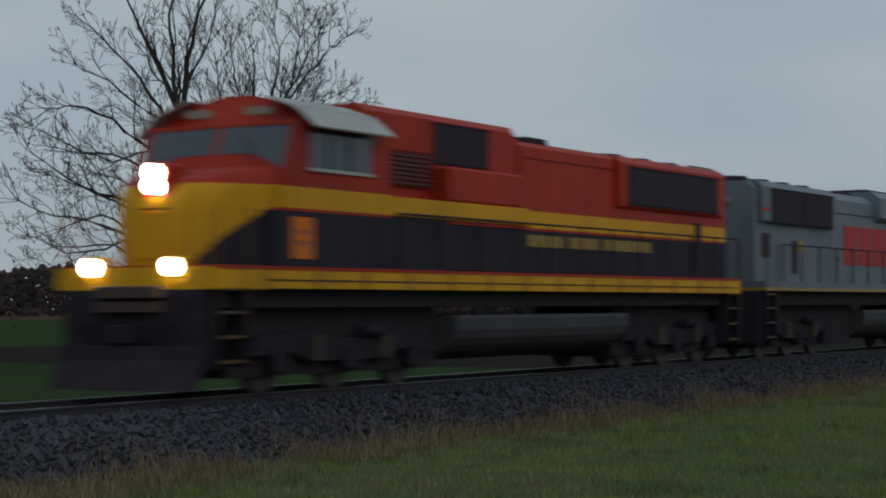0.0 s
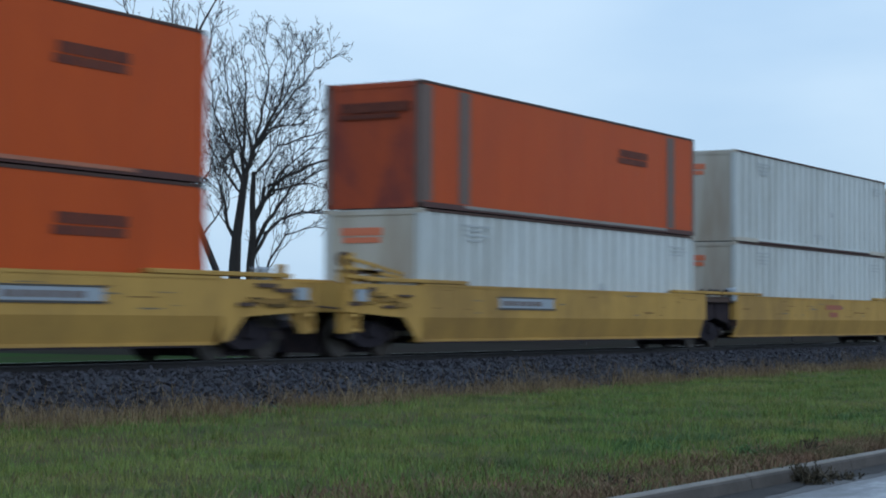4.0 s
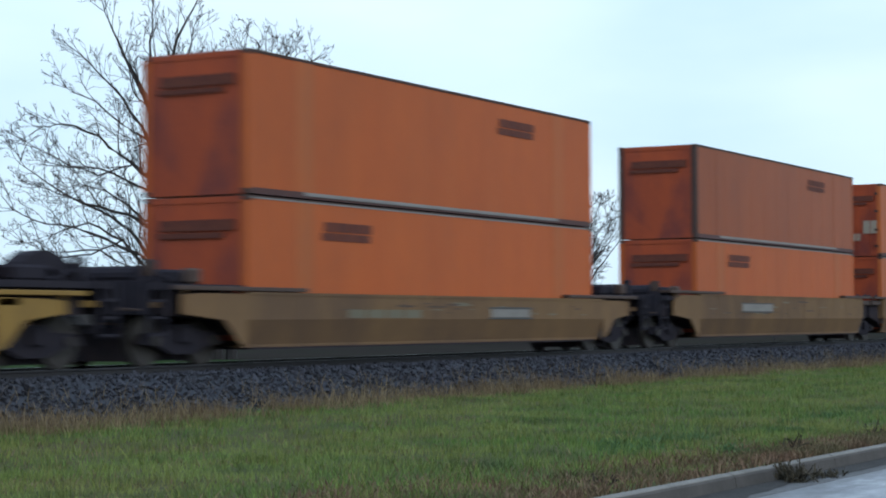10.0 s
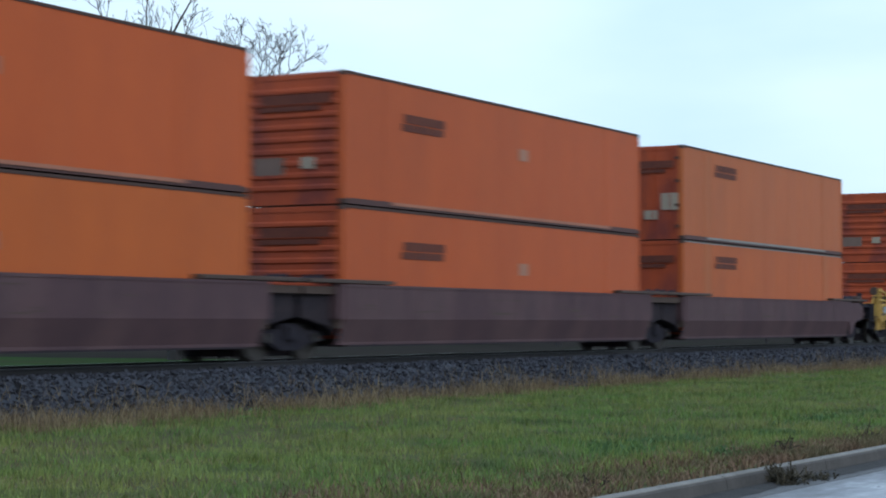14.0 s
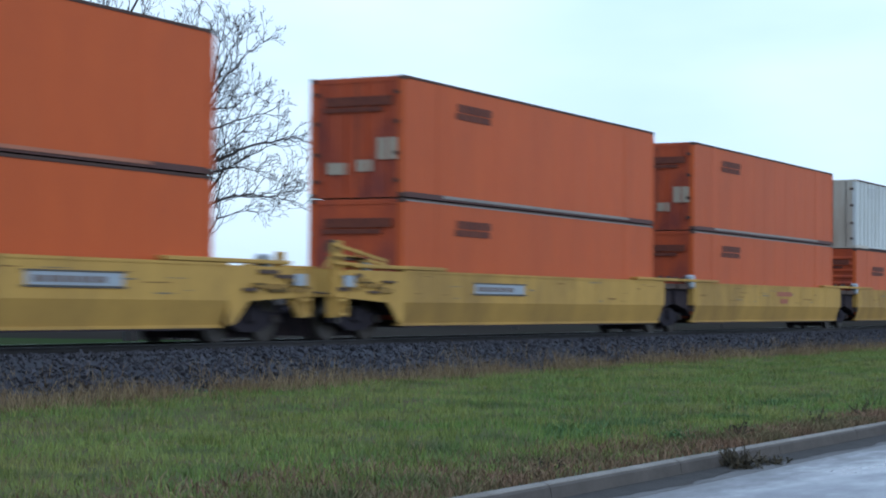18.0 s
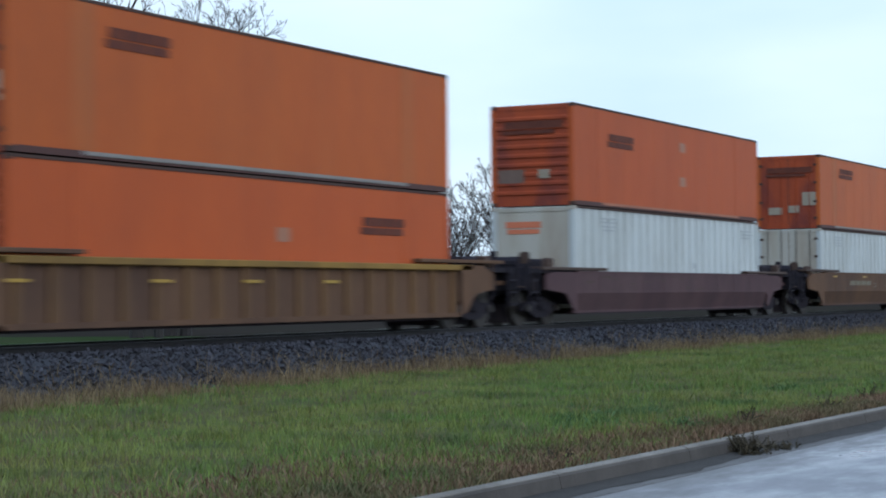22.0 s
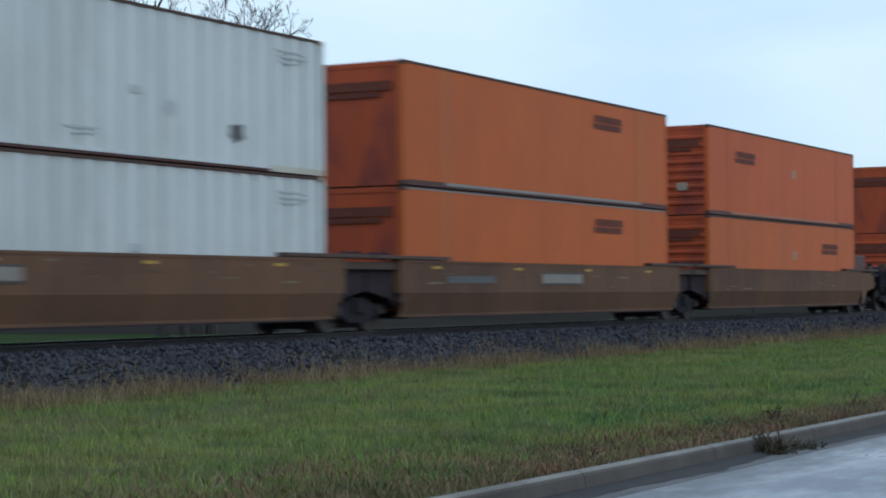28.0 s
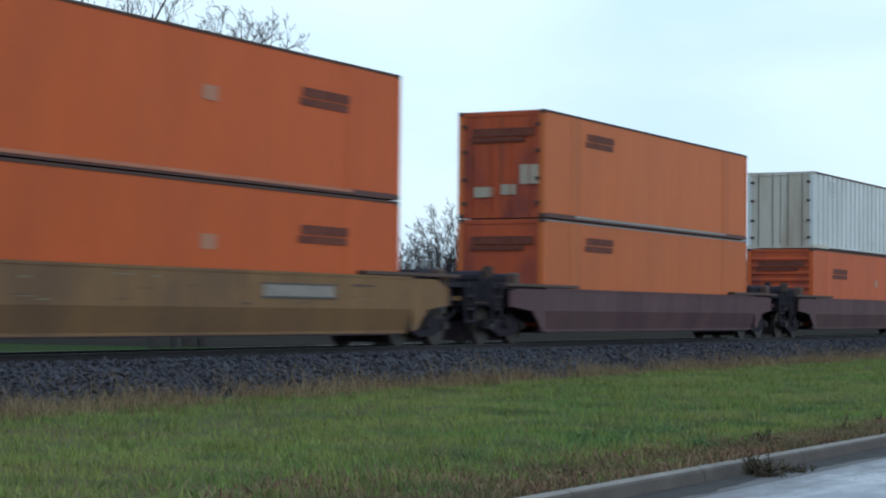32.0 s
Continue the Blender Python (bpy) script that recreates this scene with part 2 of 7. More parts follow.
STREAK = (1.0, 1.0, 0.35)
M = {
    "orange": material("orange_paint", (0.470, 0.108, 0.026), (0.360, 0.080, 0.023), 0.5, scale=0.9, fine=6, stretch=STREAK, amount=0.65, grime=(0.220, 0.083, 0.041), grime_amount=0.24, bump=0.04, jitter=0.05, spec=0.12),
    "red_orange": material("red_orange_paint", (0.475, 0.096, 0.026), (0.380, 0.074, 0.023), 0.5, scale=0.9, fine=6, stretch=STREAK, amount=0.65, grime=(0.230, 0.069, 0.034), grime_amount=0.24, bump=0.04, jitter=0.05, spec=0.12),
    "pale_orange": material("faded_orange_paint", (0.470, 0.121, 0.034), (0.380, 0.097, 0.030), 0.5, scale=0.9, fine=6, stretch=STREAK, amount=0.65, grime=(0.240, 0.101, 0.059), grime_amount=0.24, bump=0.04, jitter=0.05, spec=0.12),
    "brown_orange": material("sooty_orange_paint", (0.322, 0.077, 0.020), (0.252, 0.059, 0.017), 0.45, scale=0.8, fine=12, stretch=STREAK, amount=0.9, grime=(0.165, 0.051, 0.026), grime_amount=0.4, bump=0.04, spec=0.12),
    "white": material("white_container_paint", (0.535, 0.565, 0.55), (0.43, 0.46, 0.45), 0.42, scale=0.9, fine=12, stretch=STREAK, amount=0.8, grime=(0.33, 0.335, 0.30), grime_amount=0.6, bump=0.05, jitter=0.03, spec=0.35),
    "white_end": material("rust_streaked_white_paint", (0.47, 0.445, 0.385), (0.40, 0.36, 0.28), 0.5, scale=1.2, fine=12, stretch=(1, 1, 0.12), amount=0.9, grime=(0.24, 0.17, 0.11), grime_amount=0.7, bump=0.05),
    "deep_orange": material("deep_orange_paint", (0.460, 0.075, 0.012), (0.370, 0.058, 0.012), 0.5, scale=0.9, fine=6, stretch=STREAK, amount=0.65, grime=(0.240, 0.058, 0.027), grime_amount=0.24, bump=0.04, jitter=0.05, spec=0.12),
    "end_orange": material("scuffed_orange_end", (0.39, 0.070, 0.021), (0.25, 0.046, 0.021), 0.55, scale=1.4, fine=18, stretch=(1, 1, 0.4), amount=1.0, grime=(0.085, 0.030, 0.036), grime_amount=0.8, bump=0.06, spec=0.2),
    "connector": material("dark_maroon_connector", (0.075, 0.024, 0.018), (0.05, 0.022, 0.02), 0.6, scale=3),
    "smudge": material("grey_smudged_patch", (0.16, 0.10, 0.075), (0.10, 0.065, 0.05), 0.6, scale=4),
    "scuff": material("grey_scuffed_paint", (0.085, 0.085, 0.085), (0.055, 0.058, 0.065), 0.6, scale=4),
    "under": material("oily_underframe", (0.020, 0.018, 0.024), (0.049, 0.036, 0.036), 0.9, scale=3, fine=20, amount=0.9, bump=0.1, spec=0.08),
    "step_paint": material("worn_yellow_step_edge", (0.10, 0.060, 0.018), (0.06, 0.038, 0.015), 0.7, scale=5, spec=0.15),
    "mustard": material("dirty_mustard_well_paint", (0.29, 0.170, 0.045), (0.20, 0.12, 0.038), 0.75, scale=0.8, fine=9, stretch=(1, 1, 0.5), amount=0.9, grime=(0.10, 0.062, 0.032), grime_amount=0.7, bump=0.06, spec=0.14),
    "spray_dark": material("dark_teal_spray_paint", (0.03, 0.10, 0.16), None, 0.5),
    "scuff_tan": material("tan_scuffed_paint", (0.15, 0.125, 0.075), (0.09, 0.08, 0.055), 0.6, scale=4),
    "white_mark": material("faded_grey_lettering", (0.34, 0.36, 0.36), (0.40, 0.43, 0.43), 0.5, scale=5, amount=0.9),
    # darker copy of the kerb concrete: shade on the upright face put into colour
    "kerb_face": material("stained_shaded_kerb_face", (0.098, 0.086, 0.075), (0.066, 0.058, 0.051), 0.85, scale=1.6, fine=14, amount=0.9, grime=(0.046, 0.041, 0.036), grime_amount=0.7, bump=0.3, spec=0.12),
    "post_orange": material("faded_orange_post", (0.435, 0.112, 0.028), (0.37, 0.092, 0.024), 0.55, scale=1.2, stretch=(1, 1, 0.25), amount=0.9, grime=(0.24, 0.098, 0.045), grime_amount=0.4, spec=0.2),
    "cream": material("cream_container_paint", (0.60, 0.60, 0.515), (0.49, 0.485, 0.41), 0.45, scale=0.9, fine=12, stretch=STREAK, amount=0.8, grime=(0.36, 0.335, 0.26), grime_amount=0.65, bump=0.05, jitter=0.03, spec=0.3),
    "rail_dark": material("dark_top_rail", (0.060, 0.036, 0.030), (0.095, 0.055, 0.042), 0.7, scale=1.5, spec=0.15),
    "rail_grey": material("bare_aluminium_rail", (0.17, 0.150, 0.130), (0.10, 0.088, 0.078), 0.7, scale=1.5, stretch=(0.5, 1, 1), amount=0.9, spec=0.2),
    "rail_orange": material("worn_orange_rail", (0.40, 0.155, 0.085), (0.26, 0.09, 0.05), 0.55, scale=1.5, stretch=(0.4, 1, 1), amount=0.9),
    "mark_dark": material("dark_maroon_lettering", (0.085, 0.030, 0.024), (0.16, 0.050, 0.030), 0.6, scale=5, fine=40, amount=0.9, spec=0.1),
    "mark_orange": material("orange_lettering", (0.60, 0.17, 0.08), (0.5, 0.13, 0.06), 0.5),
    "sticker": material("pale_sticker", (0.32, 0.27, 0.20), (0.22, 0.18, 0.13), 0.5, scale=5),
    "faint": material("faded_sticker", (0.34, 0.15, 0.085), (0.29, 0.11, 0.06), 0.5, scale=5),
    "dust": material("dusty_brown_ground", (0.036, 0.029, 0.025), (0.026, 0.023, 0.020), 0.95, scale=0.5, fine=5, amount=0.9, grime=(0.024, 0.033, 0.018), grime_amount=0.7, spec=0.0),
    "turf_far": material("far_meadow", (0.028, 0.060, 0.020), (0.038, 0.056, 0.021), 0.95, scale=0.3, fine=3, amount=0.9, grime=(0.045, 0.038, 0.027), grime_amount=0.7, spec=0.0),
    "tuft": island_material("rank_yellow_green_grass", (0.060, 0.095, 0.018), (0.23, 0.25, 0.070)),
    "post_grey": material("bare_grey_post", (0.15, 0.105, 0.088), (0.10, 0.07, 0.06), 0.6, stretch=STREAK, spec=0.2),
    "yellow": material("yellow_well_paint", (0.47, 0.285, 0.072), (0.35, 0.21, 0.060), 0.75, scale=0.8, fine=9, stretch=(1, 1, 0.5), amount=0.9, grime=(0.16, 0.10, 0.045), grime_amount=0.65, bump=0.06, spec=0.16),
    "tan": material("dirty_tan_well_paint", (0.200, 0.116, 0.054), (0.140, 0.083, 0.045), 0.75, scale=0.8, fine=9, stretch=(1, 1, 0.5), amount=0.9, grime=(0.077, 0.048, 0.037), grime_amount=0.7, bump=0.06, spec=0.14),
    # lighter copy of the ochre below: light on the standing ribs put into colour
    "ochre_post_lit": material("lit_ochre_side_post", (0.185, 0.100, 0.044), (0.130, 0.074, 0.038), 0.75, scale=0.8, fine=9, stretch=(1, 1, 0.5), amount=0.9, grime=(0.085, 0.050, 0.034), grime_amount=0.6, bump=0.06, spec=0.14),
    "ochre": material("ochre_brown_well_paint", (0.145, 0.079, 0.045), (0.104, 0.059, 0.038), 0.75, scale=0.8, fine=9, stretch=(1, 1, 0.5), amount=0.9, grime=(0.054, 0.033, 0.029), grime_amount=0.65, bump=0.06, spec=0.14),
    "brown": material("dark_brown_well_paint", (0.098, 0.055, 0.057), (0.066, 0.040, 0.045), 0.75, scale=0.8, fine=9, stretch=(1, 1, 0.5), amount=0.9, grime=(0.148, 0.092, 0.085), grime_amount=0.45, bump=0.06, spec=0.14),
    "blue": material("dark_blue_well_paint", (0.021, 0.036, 0.108), (0.033, 0.048, 0.104), 0.75, scale=0.7, fine=7, stretch=(0.5, 1, 0.8), amount=0.9, grime=(0.062, 0.068, 0.082), grime_amount=0.75, bump=0.06, spec=0.14),
    "steel": material("grimy_black_steel", (0.023, 0.021, 0.028), (0.044, 0.037, 0.039), 0.9, scale=4, fine=25, bump=0.1, spec=0.08),
    "cast": material("grey_cast_steel", (0.125, 0.122, 0.125), (0.080, 0.076, 0.076), 0.7, scale=5, fine=25, bump=0.1, spec=0.2),
    "rust": material("rusty_brown_steel", (0.075, 0.045, 0.033), (0.045, 0.03, 0.025), 0.8, scale=4, fine=25, bump=0.1),
    "wheel": material("worn_wheel_steel", (0.055, 0.046, 0.042), (0.099, 0.083, 0.072), 0.55, metal=0.6, scale=6),
    "plate": material("pale_blue_white_placard", (0.30, 0.34, 0.37), (0.22, 0.25, 0.28), 0.5, scale=3),
    "plate_dark": material("dark_placard_edge", (0.06, 0.055, 0.05), None, 0.6),
    "red_mark": material("faded_red_marking", (0.30, 0.075, 0.035), (0.24, 0.08, 0.04), 0.6, scale=3),
    "graffiti": material("teal_spray_paint", (0.10, 0.27, 0.38), (0.30, 0.42, 0.48), 0.5, scale=6, fine=20, amount=1.0, grime=(0.05, 0.14, 0.22), grime_amount=0.8),
    "decal": material("worn_pale_decal", (0.24, 0.215, 0.185), (0.15, 0.13, 0.11), 0.55, scale=4, amount=0.9),
    "amber": material("yellow_reflector_strip", (0.40, 0.24, 0.035), None, 0.5),
    "loco_red": material("locomotive_red_paint", (0.423, 0.032, 0.011), (0.306, 0.025, 0.011), 0.5, scale=1.0, fine=16, stretch=STREAK, amount=0.9, grime=(0.153, 0.023, 0.018), grime_amount=0.6, bump=0.04, spec=0.13),
    "loco_yellow": material("locomotive_yellow_paint", (0.666, 0.326, 0.008), (0.522, 0.246, 0.008), 0.5, scale=1.0, fine=16, stretch=STREAK, amount=0.8, grime=(0.252, 0.123, 0.015), grime_amount=0.5, bump=0.04, spec=0.13),
    "loco_dark": material("locomotive_blackish_green_paint", (0.020, 0.017, 0.024), (0.032, 0.027, 0.033), 0.6, scale=1.0, fine=16, stretch=STREAK, amount=0.7, bump=0.04, spec=0.10),
    "loco_orange": material("locomotive_orange_square", (0.62, 0.16, 0.015), (0.5, 0.12, 0.015), 0.5, spec=0.15),
    "loco_grey": material("locomotive_grey_paint", (0.148, 0.178, 0.198), (0.118, 0.142, 0.158), 0.5, scale=1.0, fine=16, stretch=STREAK, amount=0.9, grime=(0.07, 0.076, 0.08), grime_amount=0.55, bump=0.04, spec=0.22),
    "loco_logo": material("red_locomotive_lettering", (0.44, 0.045, 0.036), (0.36, 0.045, 0.038), 0.55, scale=2, spec=0.1),
    "gold": material("dull_gold_lettering", (0.34, 0.20, 0.03), (0.25, 0.14, 0.025), 0.5),
    "maroon": material("dark_maroon_louvre", (0.13, 0.014, 0.010), (0.085, 0.012, 0.010), 0.6, scale=2, spec=0.1),
    "scrape": material("rubbed_dark_scrape", (0.22, 0.125, 0.04), (0.13, 0.075, 0.035), 0.75, scale=4, spec=0.1),
    "tag": material("silver_blue_spray_paint", (0.155, 0.165, 0.175), (0.10, 0.10, 0.10), 0.55, scale=3, fine=14, amount=1.0, spec=0.2),
    "tag_pale": material("pale_blue_spray_paint", (0.225, 0.255, 0.285), (0.15, 0.165, 0.18), 0.6, scale=3, fine=14, amount=1.0, spec=0.15),
    "wash": material("grey_green_sprayed_wash", (0.075, 0.088, 0.090), (0.050, 0.062, 0.078), 0.7, scale=2, fine=12, amount=1.0, spec=0.1),
    "blue_worn": material("chalky_worn_blue_paint", (0.095, 0.115, 0.145), (0.055, 0.068, 0.10), 0.7, scale=2, fine=9, amount=1.0, spec=0.12),
    "pale_rail": material("bare_pale_aluminium_rail", (0.27, 0.255, 0.235), (0.18, 0.165, 0.15), 0.6, scale=1.5, stretch=(0.5, 1, 1), amount=0.9, spec=0.25),
    "silt": material("dark_gutter_silt", (0.060, 0.054, 0.048), (0.040, 0.037, 0.034), 0.9, scale=3, fine=24, amount=0.9, bump=0.5, spec=0.1),
    "shade": material("pale_sunshade_metal", (0.40, 0.40, 0.35), (0.31, 0.31, 0.28), 0.75, scale=1.5, fine=14, amount=0.9, spec=0.2),
    "tank": material("dusty_fuel_tank", (0.070, 0.070, 0.072), (0.048, 0.047, 0.050), 0.8, scale=1.2, amount=0.9, spec=0.2),
    "grille": material("dark_grille", (0.040, 0.031, 0.036), (0.055, 0.042, 0.045), 0.75, scale=5, spec=0.15),
    "glass": material("dark_cab_glass", (0.035, 0.045, 0.05), (0.05, 0.06, 0.065), 0.08, spec=0.7),
    "lamp": glow("headlight_glow", (1.0, 0.93, 0.78), 60.0),
    "asphalt": material("wet_concrete_road", (0.278, 0.280, 0.288), (0.196, 0.199, 0.209), 0.24, scale=0.9, fine=6, amount=1.0, stretch=(0.5, 1.0, 1.0), grime=(0.127, 0.126, 0.128), grime_amount=0.85, bump=0.2, bump_scale=30, spec=0.45, rough_stain=0.6),
    # lighter copy for the kerb top, light from above put into colour
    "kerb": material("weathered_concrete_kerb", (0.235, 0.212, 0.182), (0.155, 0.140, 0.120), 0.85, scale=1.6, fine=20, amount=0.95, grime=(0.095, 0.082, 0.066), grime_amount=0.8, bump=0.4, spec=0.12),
    "gutter": material("damp_concrete", (0.118, 0.111, 0.104), (0.079, 0.074, 0.070), 0.8, scale=1.6, fine=12, amount=0.9, grime=(0.144, 0.140, 0.135), grime_amount=0.5, bump=0.3, spec=0.2),
    "turf": material("turf_ground", (0.055, 0.068, 0.022), (0.085, 0.078, 0.028), 0.95, scale=0.7, fine=14, amount=0.9, grime=(0.085, 0.060, 0.032), grime_amount=0.8, bump=0.6, bump_scale=25, spec=0.1),
    "soil": material("ploughed_field", (0.075, 0.048, 0.032), (0.10, 0.065, 0.04), 0.95, scale=0.05, fine=0.8, amount=0.9, spec=0.0),
    "ballast_bed": material("ballast_bed", (0.034, 0.036, 0.042), (0.045, 0.048, 0.055), 0.9, scale=3, fine=26, amount=0.9, bump=0.9, bump_scale=16, spec=0.2),
    "stone": island_material("granite_ballast_stones", (0.025, 0.025, 0.031), (0.070, 0.071, 0.083), patch=(0.042, 0.041, 0.046), patch_scale=0.5),
    "sleeper": material("creosoted_timber", (0.045, 0.036, 0.030), (0.075, 0.062, 0.05), 0.85, scale=2, fine=30, stretch=(6, 1, 6), bump=0.3, jitter=0.2),
    "railsteel": material("rusty_rail_steel", (0.025, 0.022, 0.022), (0.018, 0.017, 0.019), 0.7, scale=6),
    "railhead": material("polished_rail_head", (0.165, 0.165, 0.180), (0.121, 0.121, 0.133), 0.3, metal=0.9, scale=6),
    "blade": island_material("lawn_grass_blades", (0.053, 0.118, 0.026), (0.184, 0.286, 0.066), patch=(0.262, 0.260, 0.078), patch_scale=0.42, shade=(0.042, 0.062, 0.028), shade_scale=0.9),
    "dark_blade": island_material("dark_green_weed_blades", (0.042, 0.085, 0.032), (0.110, 0.180, 0.068)),
    "straw": island_material("dry_tan_grass", (0.085, 0.056, 0.034), (0.31, 0.235, 0.125), patch=(0.148, 0.098, 0.054), patch_scale=0.8),
    "russet": island_material("russet_dead_weeds", (0.085, 0.050, 0.032), (0.26, 0.158, 0.098), patch=(0.090, 0.098, 0.042), patch_scale=0.9),
    "weed": island_material("withered_weed", (0.025, 0.022, 0.014), (0.075, 0.06, 0.038)),
    "bark": material("bare_tree_bark", (0.030, 0.026, 0.024), (0.048, 0.042, 0.038), 0.9, scale=3, fine=20, stretch=(1, 1, 0.3), bump=0.4),
    "wood_far": island_material("distant_bare_wood", (0.036, 0.026, 0.022), (0.075, 0.052, 0.042)),
}


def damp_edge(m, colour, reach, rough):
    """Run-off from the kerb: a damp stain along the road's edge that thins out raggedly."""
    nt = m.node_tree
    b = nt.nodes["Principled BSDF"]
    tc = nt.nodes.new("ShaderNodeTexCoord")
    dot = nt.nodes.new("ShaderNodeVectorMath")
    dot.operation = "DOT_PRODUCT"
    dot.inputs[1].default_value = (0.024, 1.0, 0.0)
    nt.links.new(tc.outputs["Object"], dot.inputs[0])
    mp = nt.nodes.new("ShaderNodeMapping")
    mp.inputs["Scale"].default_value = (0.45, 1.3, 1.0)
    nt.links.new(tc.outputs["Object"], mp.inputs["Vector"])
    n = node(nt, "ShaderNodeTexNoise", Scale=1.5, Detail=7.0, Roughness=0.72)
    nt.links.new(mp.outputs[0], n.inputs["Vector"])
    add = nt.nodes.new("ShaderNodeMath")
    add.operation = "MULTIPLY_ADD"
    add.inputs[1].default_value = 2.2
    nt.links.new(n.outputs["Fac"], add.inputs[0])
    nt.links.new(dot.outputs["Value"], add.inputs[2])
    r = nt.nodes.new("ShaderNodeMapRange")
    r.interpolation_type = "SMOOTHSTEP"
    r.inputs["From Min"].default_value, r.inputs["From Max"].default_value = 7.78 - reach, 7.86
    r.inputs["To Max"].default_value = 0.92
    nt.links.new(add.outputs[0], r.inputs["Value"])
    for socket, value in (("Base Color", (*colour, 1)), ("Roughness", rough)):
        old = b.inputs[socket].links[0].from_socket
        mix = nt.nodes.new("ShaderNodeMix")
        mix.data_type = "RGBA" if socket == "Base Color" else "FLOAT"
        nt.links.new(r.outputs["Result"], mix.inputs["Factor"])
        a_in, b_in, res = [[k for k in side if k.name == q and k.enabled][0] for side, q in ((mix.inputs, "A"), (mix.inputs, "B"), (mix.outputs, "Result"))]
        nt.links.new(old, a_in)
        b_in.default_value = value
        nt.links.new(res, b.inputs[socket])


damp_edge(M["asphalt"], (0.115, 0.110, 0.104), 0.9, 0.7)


# ---- mesh helpers ----
def mesh_of(name, bm, mat):
    me = bpy.data.meshes.new(name)
    bm.to_mesh(me)
    bm.free()
    me.materials.append(M[mat])
    return me


def part(name, bm, mat, parent=None, label=""):
    ob = new(name, mesh_of(name, bm, mat) if isinstance(bm, bmesh.types.BMesh) else bm)
    ob.parent = parent
    return tagged(ob, label) if label else ob


def thing(name, label, category, group=""):
    return tagged(new(name), label, category, group)


def block(bm, x0, x1, y0, y1, z0, z1, bevel=0.0):
    vs = [bm.verts.new((x, y, z)) for x in (x0, x1) for y in (y0, y1) for z in (z0, z1)]
    fs = [bm.faces.new([vs[i] for i in q]) for q in ((0, 1, 3, 2), (4, 6, 7, 5), (0, 4, 5, 1), (2, 3, 7, 6), (0, 2, 6, 4), (1, 5, 7, 3))]
    if bevel:
        es = list({e for f in fs for e in f.edges})
        bmesh.ops.bevel(bm, geom=es, offset=bevel, segments=1, affect="EDGES")
    return bm


def boxes(*rows, bevel=0.0):
    bm = bmesh.new()
    for r in rows:
        block(bm, *r, bevel=bevel)
    return bm


def prism(points, axis, a, b, bm=None):
    """A closed outline, given in the two other axes, carried along an axis from a to b."""
    bm = bm or bmesh.new()

    def at(p, k):
        return {"x": (k, p[0], p[1]), "y": (p[0], k, p[1]), "z": (p[0], p[1], k)}[axis]
    lo = [bm.verts.new(at(p, a)) for p in points]
    hi = [bm.verts.new(at(p, b)) for p in points]
    n = len(points)
    bm.faces.new(lo[::-1])
    bm.faces.new(hi)
    for i in range(n):
        bm.faces.new((lo[i], lo[(i + 1) % n], hi[(i + 1) % n], hi[i]))
    bmesh.ops.recalc_face_normals(bm, faces=bm.faces[:])
    return bm


def tube(bm, p, q, r0, r1=None, n=8):
    r1 = r0 if r1 is None else r1
    p, q = Vector(p), Vector(q)
    d = (q - p).normalized()
    u = d.orthogonal().normalized()
    w = d.cross(u)
    lo = [bm.verts.new(p + (u * math.cos(a) + w * math.sin(a)) * r0) for a in [2 * math.pi * i / n for i in range(n)]]
    hi = [bm.verts.new(q + (u * math.cos(a) + w * math.sin(a)) * r1) for a in [2 * math.pi * i / n for i in range(n)]]
    for i in range(n):
        bm.faces.new((lo[i], lo[(i + 1) % n], hi[(i + 1) % n], hi[i]))
    bm.faces.new(lo[::-1])
    bm.faces.new(hi)
    return bm


def blot(bm, x, z, w, h, y, rng, n=14):
    """A ragged flat patch, w by h, on the side at y."""
    ring = []
    for k in range(n):
        a = 2 * math.pi * k / n
        f = 0.72 + 0.5 * rng.random()
        ring.append(bm.verts.new((x + 0.5 * w * f * math.copysign(abs(math.cos(a)) ** 0.6, math.cos(a)), y, z + 0.5 * h * f * math.copysign(abs(math.sin(a)) ** 0.6, math.sin(a)))))
    bm.faces.new(ring)
    return bm


def raw(name, verts, faces, mat):
    me = bpy.data.meshes.new(name)
    me.from_pydata(verts, [], faces)
    me.materials.append(M[mat])
    return me


# ---- the lie of the land: the train runs along x ----
TRACK_Y = 22.86
GAUGE = 0.7535
RAIL_Z = -0.12                                   # rail tops; the train's own zero lies above them
ROAD_Z, GRASS_Z = -1.0, -0.86


def kerb_y(x):
    return 7.30 - 0.024 * x


def ground_z(x, y):
    """Height of the grass between the kerb and the ballast, and beyond the track."""
    k = noise.noise(Vector((x * 0.22, y * 0.3, 0.0))) * 0.05 + noise.noise(Vector((x * 0.9, y * 0.9, 4.0))) * 0.028
    return GRASS_Z + k * min(1.0, max(0.0, (y - kerb_y(x) - 0.05) / 1.2))


